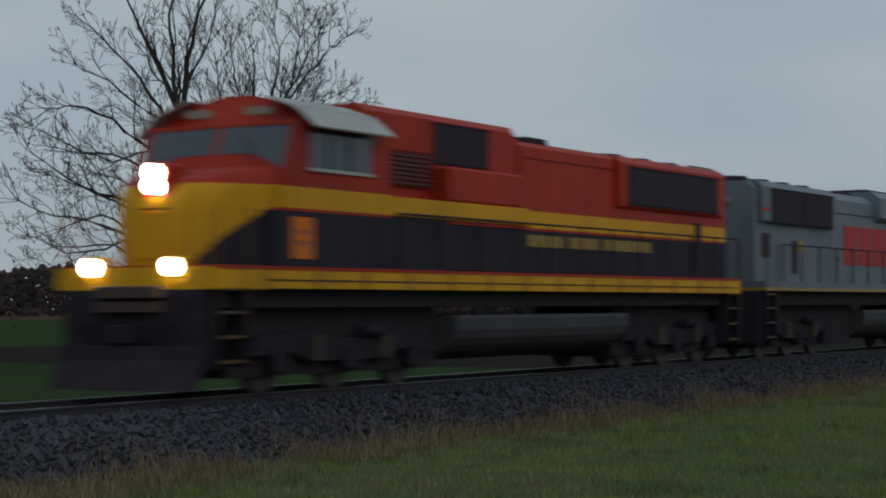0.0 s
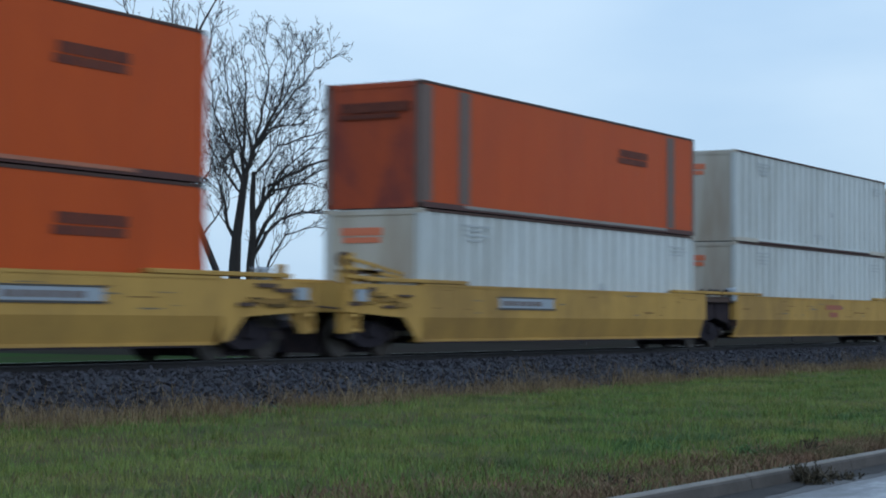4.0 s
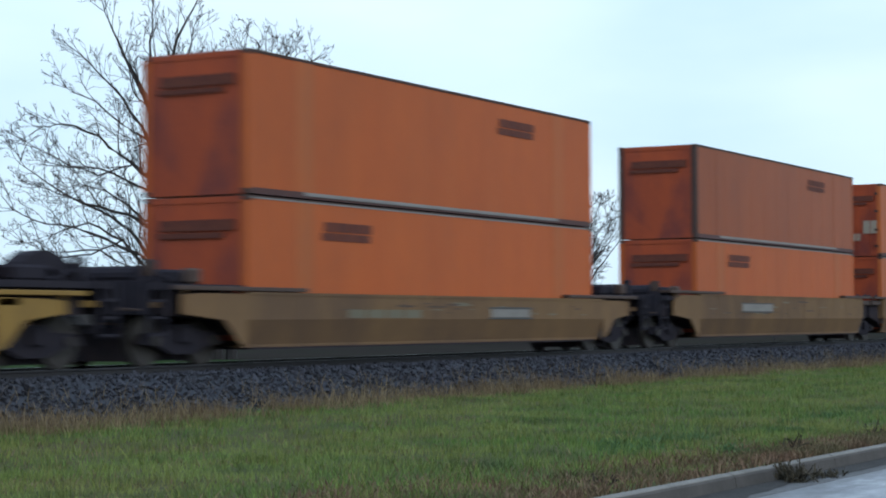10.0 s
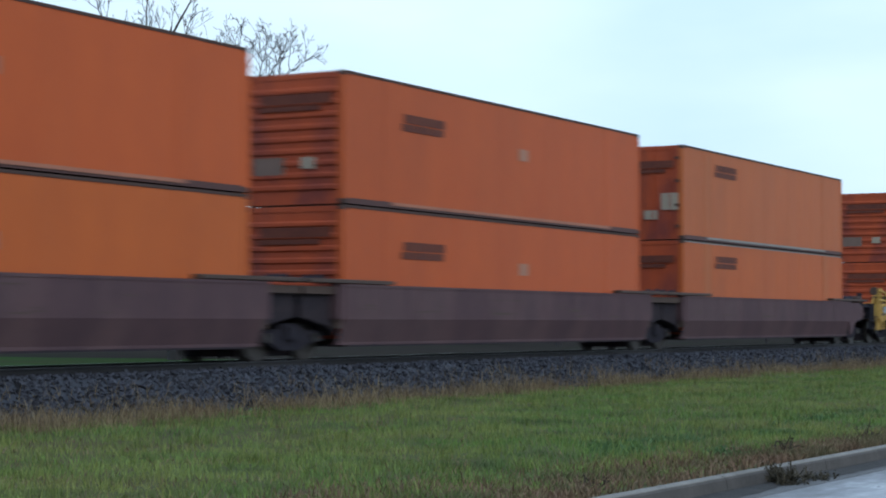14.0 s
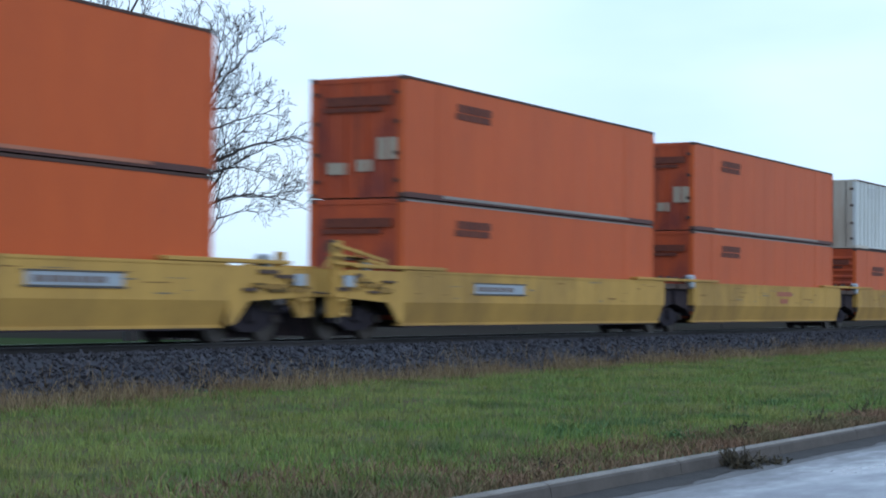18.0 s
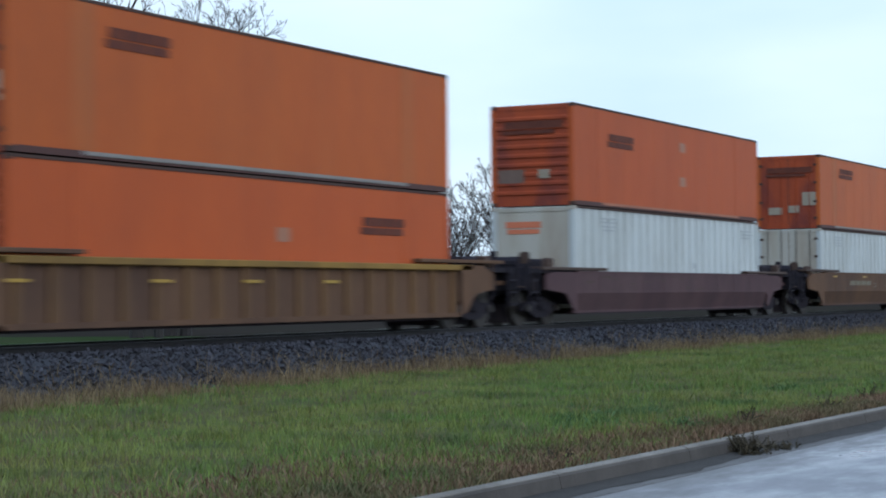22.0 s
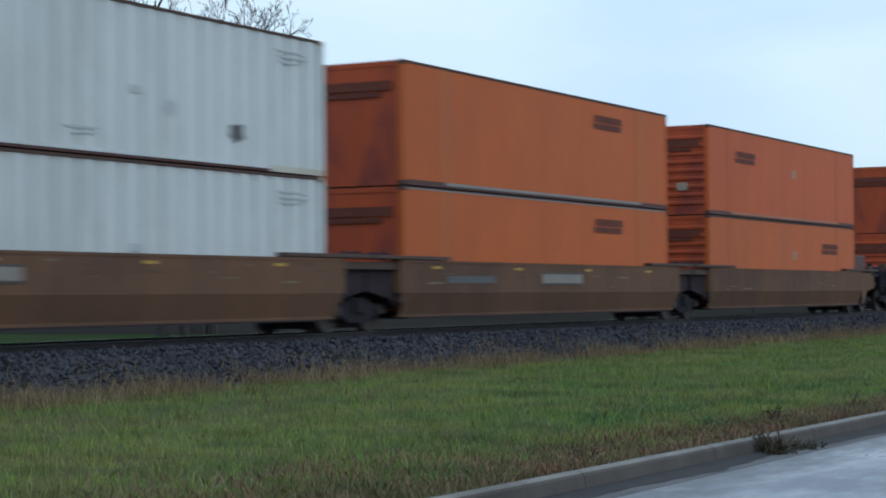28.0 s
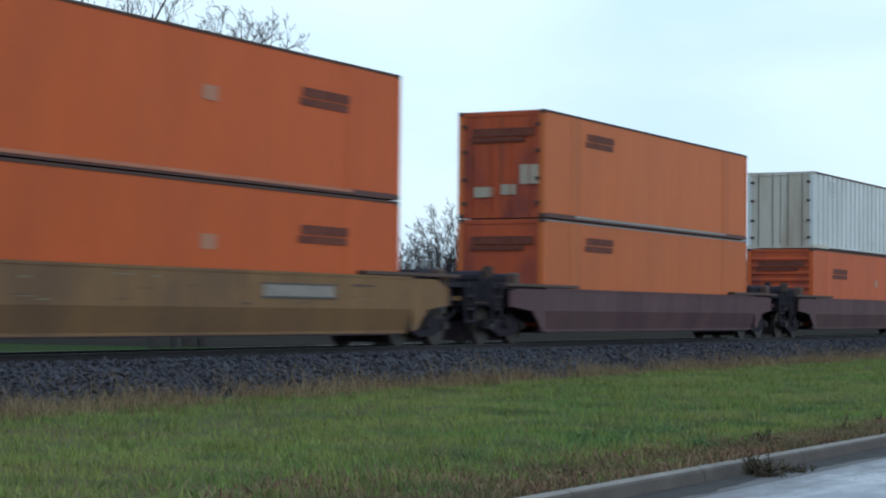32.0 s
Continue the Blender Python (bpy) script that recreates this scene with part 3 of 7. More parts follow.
def build_ground():
    xs = [-2500, -900, -300, -120, -50] + [-20 + 1.0 * i for i in range(0, 126)] + [130, 200, 400, 900, 2500]
    off = [-3000, -400, -40, -0.03, 0.0, 0.35, 0.8, 1.4] + [2.0 + 0.8 * i for i in range(14)] + [14, 18, 24, 34, 46]
    verts, faces = [], []
    for x in xs:
        for o in off:
            y = kerb_y(max(-60, min(150, x))) + o
            verts.append((x, y, ROAD_Z - 0.03 if o < -0.01 else ground_z(x, y)))
    n = len(off)
    for i in range(len(xs) - 1):
        for j in range(n - 1):
            faces.append((i * n + j, (i + 1) * n + j, (i + 1) * n + j + 1, i * n + j + 1))
    g = new("ground", raw("ground", verts, faces, "turf"))
    tagged(g, "short green turf with yellowed patches beside a railway", "ground", kind="structure")
    # the far side, one more sheet to the horizon
    f = new("far_field", raw("far_field", [(-4500, 50, GRASS_Z - 0.02), (4500, 50, GRASS_Z - 0.02), (4500, 260, GRASS_Z - 0.02), (-4500, 260, GRASS_Z - 0.02)], [(0, 1, 2, 3)], "turf_far"))
    tagged(f, "strip of green grass behind the railway", "field", kind="structure")
    f = new("ploughed_ground", raw("ploughed_ground", [(-4500, 260, GRASS_Z - 0.02), (4500, 260, GRASS_Z - 0.02), (4500, 4800, GRASS_Z - 0.02), (-4500, 4800, GRASS_Z - 0.02)], [(0, 1, 2, 3)], "soil"))
    tagged(f, "bare brown ploughed field reaching the horizon", "field", kind="structure")

    # beyond the track: green grass first, then a dusty brown strip
    for name, lo, hi, mat, words, kind in (("far_verge", 12, 62, "turf_far", "green grass strip with brown patches behind the track", "grass"), ("dusty_strip", 62, 420, "dust", "dusty brown strip with thin grass behind the track", "ground")):
        verts, m = [], 24
        for i in range(m + 1):
            for k, y in enumerate((26.4, 40, 52, 66, 78)):
                x = lo + (hi - lo) * (i / m) ** 1.6
                wob = 5 * noise.noise(Vector((x * 0.13, y * 0.11, 0)))
                verts.append((x + (wob if i in (0, m) else 0), y + (wob if k == 4 else 0), GRASS_Z + 0.035 + (0.006 if name == "far_verge" else 0)))
        g = new(name, raw(name, verts, [(5 * i + k, 5 * i + 5 + k, 5 * i + 6 + k, 5 * i + 1 + k) for i in range(m) for k in range(4)], mat))
        tagged(g, words, kind, kind="structure")


build_ground()


def build_road():
    seg = [-60 + 10 * i for i in range(22)]
    verts, faces = [], []
    for x in seg:
        verts += [(x, -14.0, ROAD_Z), (x, kerb_y(x) - 0.62, ROAD_Z), (x, kerb_y(x) - 0.62, ROAD_Z - 0.2), (x, -14.0, ROAD_Z - 0.2)]
    for i in range(len(seg) - 1):
        a, b = 4 * i, 4 * i + 4
        faces += [(a, b, b + 1, a + 1), (a + 1, b + 1, b + 2, a + 2), (a + 3, a + 2, b + 2, b + 3), (a, a + 3, b + 3, b)]
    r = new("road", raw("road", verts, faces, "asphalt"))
    tagged(r, "wet pale concrete road surface with damp stains", "road", kind="structure")
    k = tagged(new("kerb"), "weathered concrete kerb and damp gutter along the road", "kerb", kind="structure")
    i = 0
    x = -30.0
    while x < 110:
        L = 3.0
        a, b = kerb_y(x + 0.006), kerb_y(x + L - 0.006)
        bm = bmesh.new()
        prof = [(-0.16, ROAD_Z - 0.1), (-0.16, ROAD_Z), (-0.135, -0.875), (-0.11, -0.848), (-0.07, -0.838), (-0.01, -0.840), (0.0, -0.86), (0.0, ROAD_Z - 0.1)]
        for xe, ye in ((x + 0.006, a), (x + L - 0.006, b)):
            for p in prof:
                bm.verts.new((xe, ye + p[0], p[1]))
        bm.verts.ensure_lookup_table()
        n = len(prof)
        for j in range(n):
            bm.faces.new([bm.verts[q] for q in (j, (j + 1) % n, n + (j + 1) % n, n + j)])
        bm.faces.new([bm.verts[q] for q in range(n)][::-1])
        bm.faces.new([bm.verts[n + q] for q in range(n)])
        bmesh.ops.recalc_face_normals(bm, faces=bm.faces[:])
        # stone in the shaded colour, the cap below in the lit one
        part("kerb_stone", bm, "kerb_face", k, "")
        bm = bmesh.new()
        vs = [bm.verts.new(p) for p in ((x + 0.01, a - 0.118, -0.851), (x + L - 0.01, b - 0.118, -0.851), (x + L - 0.01, b - 0.07, -0.834), (x + 0.01, a - 0.07, -0.834))]
        ws = [bm.verts.new(p) for p in ((x + L - 0.01, b - 0.012, -0.836), (x + 0.01, a - 0.012, -0.836))]
        bm.faces.new(vs)
        bm.faces.new((vs[3], vs[2], ws[0], ws[1]))
        lo = [bm.verts.new(v.co - Vector((0, 0, 0.006))) for v in (vs[0], vs[1], ws[0], ws[1])]
        bm.faces.new((vs[0], lo[0], lo[1], vs[1]))
        bm.faces.new((ws[0], lo[2], lo[3], ws[1]))
        part("kerb_cap", bm, "kerb", k, "pale top of the kerb, its light put into the colour")
        bm = bmesh.new()
        vs = [bm.verts.new(p) for p in ((x + 0.006, a - 0.62, ROAD_Z + 0.004), (x + L - 0.006, b - 0.62, ROAD_Z + 0.004), (x + L - 0.006, b - 0.163, ROAD_Z - 0.004), (x + 0.006, a - 0.163, ROAD_Z - 0.004))]
        lo = [bm.verts.new(v.co - Vector((0, 0, 0.12))) for v in vs]
        bm.faces.new(vs)
        for j in range(4):
            bm.faces.new((vs[j], lo[j], lo[(j + 1) % 4], vs[(j + 1) % 4]))
        bmesh.ops.recalc_face_normals(bm, faces=bm.faces[:])
        part("gutter_slab", bm, "gutter", k)
        x += L


build_road()


def build_silt():
    """Dark damp silt along the foot of the kerb, with a ragged edge towards the road."""
    verts, faces = [], []
    xs = [-29 + 0.16 * i for i in range(640)]
    for x in xs:
        w = 0.30 + 0.16 * noise.noise(Vector((x * 0.5, 0, 2.0))) + 0.10 * noise.noise(Vector((x * 2.3, 0, 5.0)))
        y = kerb_y(x) - 0.158
        verts += [(x, y, ROAD_Z + 0.022), (x, y - 0.5 * w, ROAD_Z + 0.012), (x, y - w, ROAD_Z + 0.0055)]
    for i in range(len(xs) - 1):
        a, b = 3 * i, 3 * i + 3
        faces += [(a, a + 1, b + 1, b), (a + 1, a + 2, b + 2, b + 1)]
    st = new("gutter_silt", raw("gutter_silt", verts, faces, "silt"))
    tagged(st, "dark damp silt lying along the gutter", "silt", kind="stuff")


build_silt()


def bed_z(dy):
    """Height of the ballast at a distance from the track's middle."""
    a = abs(dy)
    return -0.17 + RAIL_Z if a < 1.95 else max(-0.90, -0.17 + RAIL_Z - (a - 1.95) * 0.42)


def build_track():
    # ballast bed
    xs = [-420, -150, -60] + [-20 + 1.0 * i for i in range(131)] + [150, 250, 450, 960]
    dys = [-3.75, -3.3, -2.9, -2.5, -2.2, -1.95, -1.5, -0.75, 0, 0.75, 1.5, 1.95, 2.5, 3.2, 3.75]
    verts = [(x, TRACK_Y + d, bed_z(d) + noise.noise(Vector((x * 1.3, d * 2, 0))) * 0.03) for x in xs for d in dys]
    n = len(dys)
    faces = [(i * n + j, (i + 1) * n + j, (i + 1) * n + j + 1, i * n + j + 1) for i in range(len(xs) - 1) for j in range(n - 1)]
    b = new("ballast", raw("ballast", verts, faces, "ballast_bed"))
    tagged(b, "raised bed of blue-grey crushed stone under the track", "ballast", kind="structure")
    # loose stones on the bed
    rng = np.random.default_rng(3)
    base = [(0.0, 0.0, 1.0), (0.94, 0.0, 0.3), (0.29, 0.9, 0.25), (-0.76, 0.55, 0.3), (-0.76, -0.55, 0.2), (0.29, -0.9, 0.35), (0.3, 0.1, -0.8)]
    tri = [(0, 1, 2), (0, 2, 3), (0, 3, 4), (0, 4, 5), (0, 5, 1), (6, 2, 1), (6, 3, 2), (6, 4, 3), (6, 5, 4), (6, 1, 5)]
    verts, faces = [], []
    for i in range(42000):
        x = 8 + 82 * rng.random() ** 1.15
        d = -3.75 + 2.9 * rng.random() if i % 7 else -0.9 + 2.4 * rng.random()
        s = 0.024 + 0.040 * rng.random() ** 2
        z = bed_z(d) + s * 0.35
        a = rng.random() * 6.28
        ca, sa = math.cos(a) * s, math.sin(a) * s
        o = len(verts)
        jit = 1 + 0.9 * (rng.random((7, 3)) - 0.5)
        tx, ty = rng.normal(0, 0.55, 2)
        for (px, py, pz), (jx, jy, jz) in zip(base, jit):
            px, py, pz = px * jx, py * jy, (pz * jz * 0.9 + px * tx + py * ty) * s
            verts.append((x + px * ca - py * sa, TRACK_Y + d + px * sa + py * ca, z + pz))
        faces += [(o + p, o + q, o + r) for p, q, r in tri]
    st = new("ballast_stones", raw("ballast_stones", verts, faces, "stone"))
    tagged(st, "loose angular grey ballast stones on the slope", "stones", kind="stuff")
    # track
    t = tagged(new("railway_track"), "standard gauge track with rusty rails on dark timber sleepers", "railway track", kind="structure")
    for sgn in (-1, 1):
        y = TRACK_Y + sgn * GAUGE
        prof = [(-0.07, -0.172), (0.07, -0.172), (0.07, -0.160), (0.012, -0.140), (0.012, -0.045), (0.036, -0.035), (0.036, -0.0045), (-0.036, -0.0045), (-0.036, -0.035), (-0.012, -0.045), (-0.012, -0.140), (-0.07, -0.160)]
        part("rail", prism([(y + p[0], p[1] + RAIL_Z) for p in prof], "x", -420, 960), "railsteel", t)
        part("rail_head", boxes((-420, 960, y - 0.033, y + 0.033, RAIL_Z - 0.004, RAIL_Z)), "railhead", t, "shiny worn rail top")
    sl = boxes((-0.11, 0.11, -1.3, 1.3, -0.32, -0.150), bevel=0.012)
    me = mesh_of("sleeper", sl, "sleeper")
    for i in range(170):
        ob = part("sleeper", me, "sleeper", t)
        ob.location = (4 + i * 0.5, TRACK_Y + 0.03 * math.sin(i * 7.3), RAIL_Z - 0.01)
    bm = bmesh.new()
    for i in range(-160, 0):
        block(bm, 3.4 + i * 0.5, 3.62 + i * 0.5, TRACK_Y - 1.3, TRACK_Y + 1.3, RAIL_Z - 0.32, RAIL_Z - 0.16)
    for i in range(180):
        block(bm, 89 + i * 0.5, 89.22 + i * 0.5, TRACK_Y - 1.3, TRACK_Y + 1.3, RAIL_Z - 0.32, RAIL_Z - 0.16)
    part("far_sleepers", bm, "sleeper", t)


build_track()


# ---- containers, 16.15 m long; x from the leading end, standing on z = 0 ----
CL, CH, CW = 16.154, 2.895, 1.295


def side_lettering(c, xm, zm, mat="mark_dark"):
    """Unreadable lettering on the side: a tall and a low row of plain bars."""
    bm = bmesh.new()
    for z0, z1, cuts in ((0.0, 0.20, (-0.90, -0.46, -0.43, 0.12, 0.15, 0.58, 0.61, 1.00)), (-0.19, -0.03, (-1.00, -0.35, -0.32, 0.30, 0.33, 0.94))):
        for a, b in zip(cuts[::2], cuts[1::2]):
            block(bm, xm + a, xm + b, -CW - 0.004, -CW + 0.004, zm + z0, zm + z1)
    part("lettering", bm, mat, c)


def container(paint, front, mark, rail="rail_dark", posts=False, spots=0):
    white = paint in ("white", "cream")
    words = {"orange": "orange", "deep_orange": "deep red-orange", "red_orange": "reddish orange", "pale_orange": "faded orange", "brown_orange": "sooty brownish-orange", "white": "dirty white", "cream": "dirty cream-white"}[paint]
    fronts = {"flat": "with a flat lettered end", "ribbed": "with a horizontally ribbed end", "doors": "with double doors and stickers"}[front]
    kind = "corrugated-sided" if white else "smooth-sided"
    c = thing("shipping_container", "%s %s steel shipping container %s" % (words, kind, fronts), "container", "containers on the train")
    # sides
    for sgn in (-1, 1):
        prof, x = [(0.15, 0.012)], 0.17
        if white:
            while x < CL - 0.7:
                prof += [(x, 0.012), (x + 0.40, 0.012), (x + 0.43, 0.075), (x + 0.58, 0.075)]
                x += 0.61
        else:
            for k in range(1, 13):
                xx = k * CL / 13
                prof += [(xx - 0.03, 0.012), (xx - 0.026, 0.009), (xx + 0.026, 0.009), (xx + 0.03, 0.012)]
        prof += [(CL - 0.15, 0.012)]
        ring = [(px, sgn * (CW - d)) for px, d in prof] + [(CL - 0.15, sgn * (CW - 0.08)), (0.15, sgn * (CW - 0.08))]
        bm = prism(ring, "z", 0.135, CH - 0.062)
        part("side_wall", bm, paint, c)
        a, b = sorted((sgn * (CW + 0.002), sgn * (CW - 0.10)))
        part("top_rail", boxes((0.16, CL - 0.16, a, b, CH - 0.066, CH - 0.036)), rail, c)
        # dark edge; on lower boxes it also paints the shaded gap above
        part("rail_lip", boxes((0.16, CL - 0.16, a, b, CH - 0.036, CH - 0.004)), "rail_dark", c)
        low = paint if white else ("rail_orange" if front == "ribbed" else "pale_rail")
        part("bottom_rail", boxes((2.05, CL - 2.05, a, b, 0.062, 0.118), (2.05, CL - 2.05, a + 0.012 if sgn < 0 else a, b if sgn < 0 else b - 0.012, 0.118, 0.135)), low, c)
        # dark strip: shade of the gap below the box, put into colour
        part("gap_shade", boxes((2.05, CL - 2.05, a + 0.016 if sgn < 0 else a, b if sgn < 0 else b - 0.016, 0.01, 0.062)), "connector", c)
        for xa, xb in ((0.168, 2.05), (CL - 2.05, CL - 0.168)):
            part("rail_connector", boxes((xa, xb, a, b, 0.01, 0.135)), "connector" if not white else "white_end", c)
    part("roof", boxes((0.02, CL - 0.02, -CW + 0.10, CW - 0.10, CH - 0.05, CH - 0.012)), paint if white else "rail_dark", c, "")
    part("floor_frame", boxes((0.05, CL - 0.05, -CW + 0.1, CW - 0.1, 0.02, 0.14)), "steel", c)
    # corner posts and castings
    post = "post_grey"
    for x in (0.0, CL - 0.16):
        for sgn in (-1, 1):
            a, b = sorted((sgn * CW, sgn * (CW - 0.16)))
            part("corner_post", boxes((x, x + 0.16, a, b, 0.11, CH - 0.11)), post if posts else (paint if white else ("rail_dark" if paint == "brown_orange" and x < 1 else paint)), c)
            for z in (0.0, CH - 0.11):
                a, b = sorted((sgn * (CW + 0.004), sgn * (CW - 0.15)))
                part("corner_casting", boxes((x - 0.004, x + 0.166, a, b, z, z + 0.11), bevel=0.012), "rail_dark" if not white else "white_end", c)
    if posts:
        part("stacking_post", boxes((0.17, 0.50, -CW - 0.002, -CW + 0.006, 0.16, CH - 0.11)), "post_grey", c, "bare grey stacking post")
        for x in (1.75, 14.1):
            part("stacking_post", boxes((x, x + 0.55, -CW - 0.002, -CW + 0.006, 0.16, CH - 0.11)), "post_grey", c, "bare grey stacking post")
    elif not white:
        for x in (1.82, 13.88):
            part("stacking_post", boxes((x - 0.1, x + 0.56, -CW + 0.005, -CW + 0.02, 0.14, CH - 0.065)), "post_orange" if paint in ("orange", "pale_orange") and front != "ribbed" else paint, c)
    # leading end
    end = "white_end" if white else "end_orange"
    bm = boxes((0.03, 0.09, -CW + 0.16, CW - 0.16, 0.0, CH - 0.02))
    part("end_sill", boxes((0.012, 0.029, -CW + 0.16, CW - 0.16, 0.0, 0.16)), end, c)
    part("end_header", boxes((0.012, 0.029, -CW + 0.16, CW - 0.16, CH - 0.14, CH - 0.02)), end, c)
    if front == "ribbed":
        for i in range(9):
            z = 0.30 + i * 0.265
            bm2 = prism([(0.03, z), (-0.015, z + 0.03), (-0.015, z + 0.10), (0.03, z + 0.14)], "y", -CW + 0.17, CW - 0.17)
            part("end_rib", bm2, end, c)
        if paint != "deep_orange":
            part("sticker", boxes((-0.020, 0.0295, -0.55, -0.20, 0.78, 1.03)), "sticker", c, "pale weathered sticker")
        part("smudge", boxes((-0.019, 0.0295, 0.25, 1.05, 0.66, 1.04)), "smudge", c, "grey smudged patch")
    part("end_wall", bm, end, c)
    if front == "doors":
        for y in (-0.86, -0.30, 0.30, 0.86):
            part("lock_rod", tube(bmesh.new(), (-0.005, y, 0.06), (-0.005, y, CH - 0.06), 0.018, n=6), "rail_grey" if white else "end_orange", c)
        for y in (-CW + 0.19, CW - 0.19):
            for z in (0.35, 1.0, 1.75, 2.45):
                part("hinge", boxes((-0.02, 0.03, y - 0.07, y + 0.07, z, z + 0.09)), "rail_dark", c)
        part("door_joint", boxes((0.02, 0.032, -0.012, 0.012, 0.05, CH - 0.1)), "rail_dark", c)
        if not white:
            part("sticker", boxes((-0.008, 0.029, -1.12, -0.58, 0.90, 1.42)), "sticker", c, "pale weathered sticker")
            part("sticker", boxes((-0.008, 0.029, -0.44, -0.02, 0.62, 0.90)), "sticker", c, "pale weathered sticker")
            part("sticker", boxes((-0.008, 0.029, 0.25, 0.80, 0.56, 0.84)), "sticker", c, "pale weathered sticker")
    if white:
        if front == "flat":
            part("end_lettering", boxes((0.016, 0.0292, -0.25, 0.85, 2.29, 2.47), (0.016, 0.0292, -0.2, 0.8, 2.12, 2.25)), "mark_orange", c, "orange lettering bars")
    else:
        part("end_lettering", boxes((-0.022, 0.0295, -0.98, 0.85, 2.20, 2.42), (-0.022, 0.0295, -0.7, 0.9, 2.05, 2.16)), "mark_dark", c, "dark lettering bars")
    # other end
    bm = boxes((CL - 0.09, CL - 0.03, -CW + 0.16, CW - 0.16, 0.0, CH - 0.02))
    part("end_wall", bm, end, c)
    if not white:
        rib = front == "ribbed"
        xm = {"front": 3.5 if rib else 3.7, "rear": 12.9 if rib else 11.7}[mark]
        side_lettering(c, xm, 1.98 if rib or posts else 2.27)
        if front == "ribbed" or spots:
            for x in (8.4,):
                for z in ((1.55,) if not spots else (0.9, 2.0)):
                    part("sticker", boxes((x, x + 0.52, -CW - 0.002, -CW + 0.006, z, z + 0.30)), "faint", c, "faded square sticker")
    else:
        for xa, xb, z in ((1.9, 3.3, 2.56), (2.0, 3.0, 2.45), (2.0, 3.2, 2.33), (2.1, 2.9, 2.22), (14.3, 15.4, 2.50), (14.4, 15.5, 2.38), (14.4, 15.2, 2.27), (7.6, 8.6, 0.45), (7.9, 8.5, 0.36)):
            part("data_lettering", boxes((xa, xb, -CW - 0.004, -CW + 0.004, z, z + 0.045)), "white_mark", c)
        if front == "doors":
            rng = np.random.default_rng(3)
            part("side_scuff", blot(bmesh.new(), 12.9, 0.72, 0.55, 0.34, -CW - 0.003, rng), "scuff", c, "dark grey scuff")
            part("side_scuff", blot(bmesh.new(), 10.7, 1.02, 0.34, 0.30, -CW - 0.003, rng), "white_mark", c)
        part("side_vent", boxes((9.5, 9.78, -CW - 0.012, -CW + 0.006, 1.2, 1.36), bevel=0.01), "white_mark", c)
    return c


# ---- well cars: x from the leading end of their container ----
WY = 1.50


def truck(parent, x, name="truck"):
    """A two-axle truck, its middle at x."""
    t = part(name, boxes((x - 0.2, x + 0.2, -1.15, 1.15, 0.45, 0.72)), "steel", parent)
    for sgn in (-1, 1):
        y = sgn * 0.98
        bm = bmesh.new()
        a, b = y - 0.07, y + 0.07
        prism([(x - 1.25, 0.42), (x - 1.1, 0.62), (x - 0.45, 0.66), (x - 0.32, 0.78), (x + 0.32, 0.78), (x + 0.45, 0.66), (x + 1.1, 0.62), (x + 1.25, 0.42), (x + 0.7, 0.36), (x + 0.35, 0.22), (x - 0.35, 0.22), (x - 0.7, 0.36)], "y", a, b, bm)
        part("side_frame", bm, "steel", t)
        bm = bmesh.new()
        for dx in (-0.16, 0.0, 0.16):
            tube(bm, (x + dx, y, 0.30), (x + dx, y, 0.62), 0.06, n=8)
        part("spring", bm, "rust", t)
        for dx in (-0.89, 0.89):
            bm = bmesh.new()
            w = sgn * GAUGE
            tube(bm, (x + dx, w - 0.065, 0.48), (x + dx, w + 0.065, 0.48), 0.48, n=24)
            tube(bm, (x + dx, w - sgn * 0.08, 0.48), (x + dx, w - sgn * 0.065, 0.48), 0.505, n=24)
            tube(bm, (x + dx, sgn * 1.02, 0.48), (x + dx, sgn * 1.12, 0.48), 0.10, n=10)
            part("wheel", bm, "wheel", t)
    bm = bmesh.new()
    for dx in (-0.89, 0.89):
        tube(bm, (x + dx, -0.7, 0.48), (x + dx, 0.7, 0.48), 0.08, n=8)
    part("axles", bm, "steel", t)
    # one added dark block for brake beams and the shade between the wheels
    part("rigging_fill", boxes((x - 1.32, x + 1.32, -0.68, 0.68, 0.10, 0.60)), "under", t)
    t.location.z = RAIL_Z
    return t


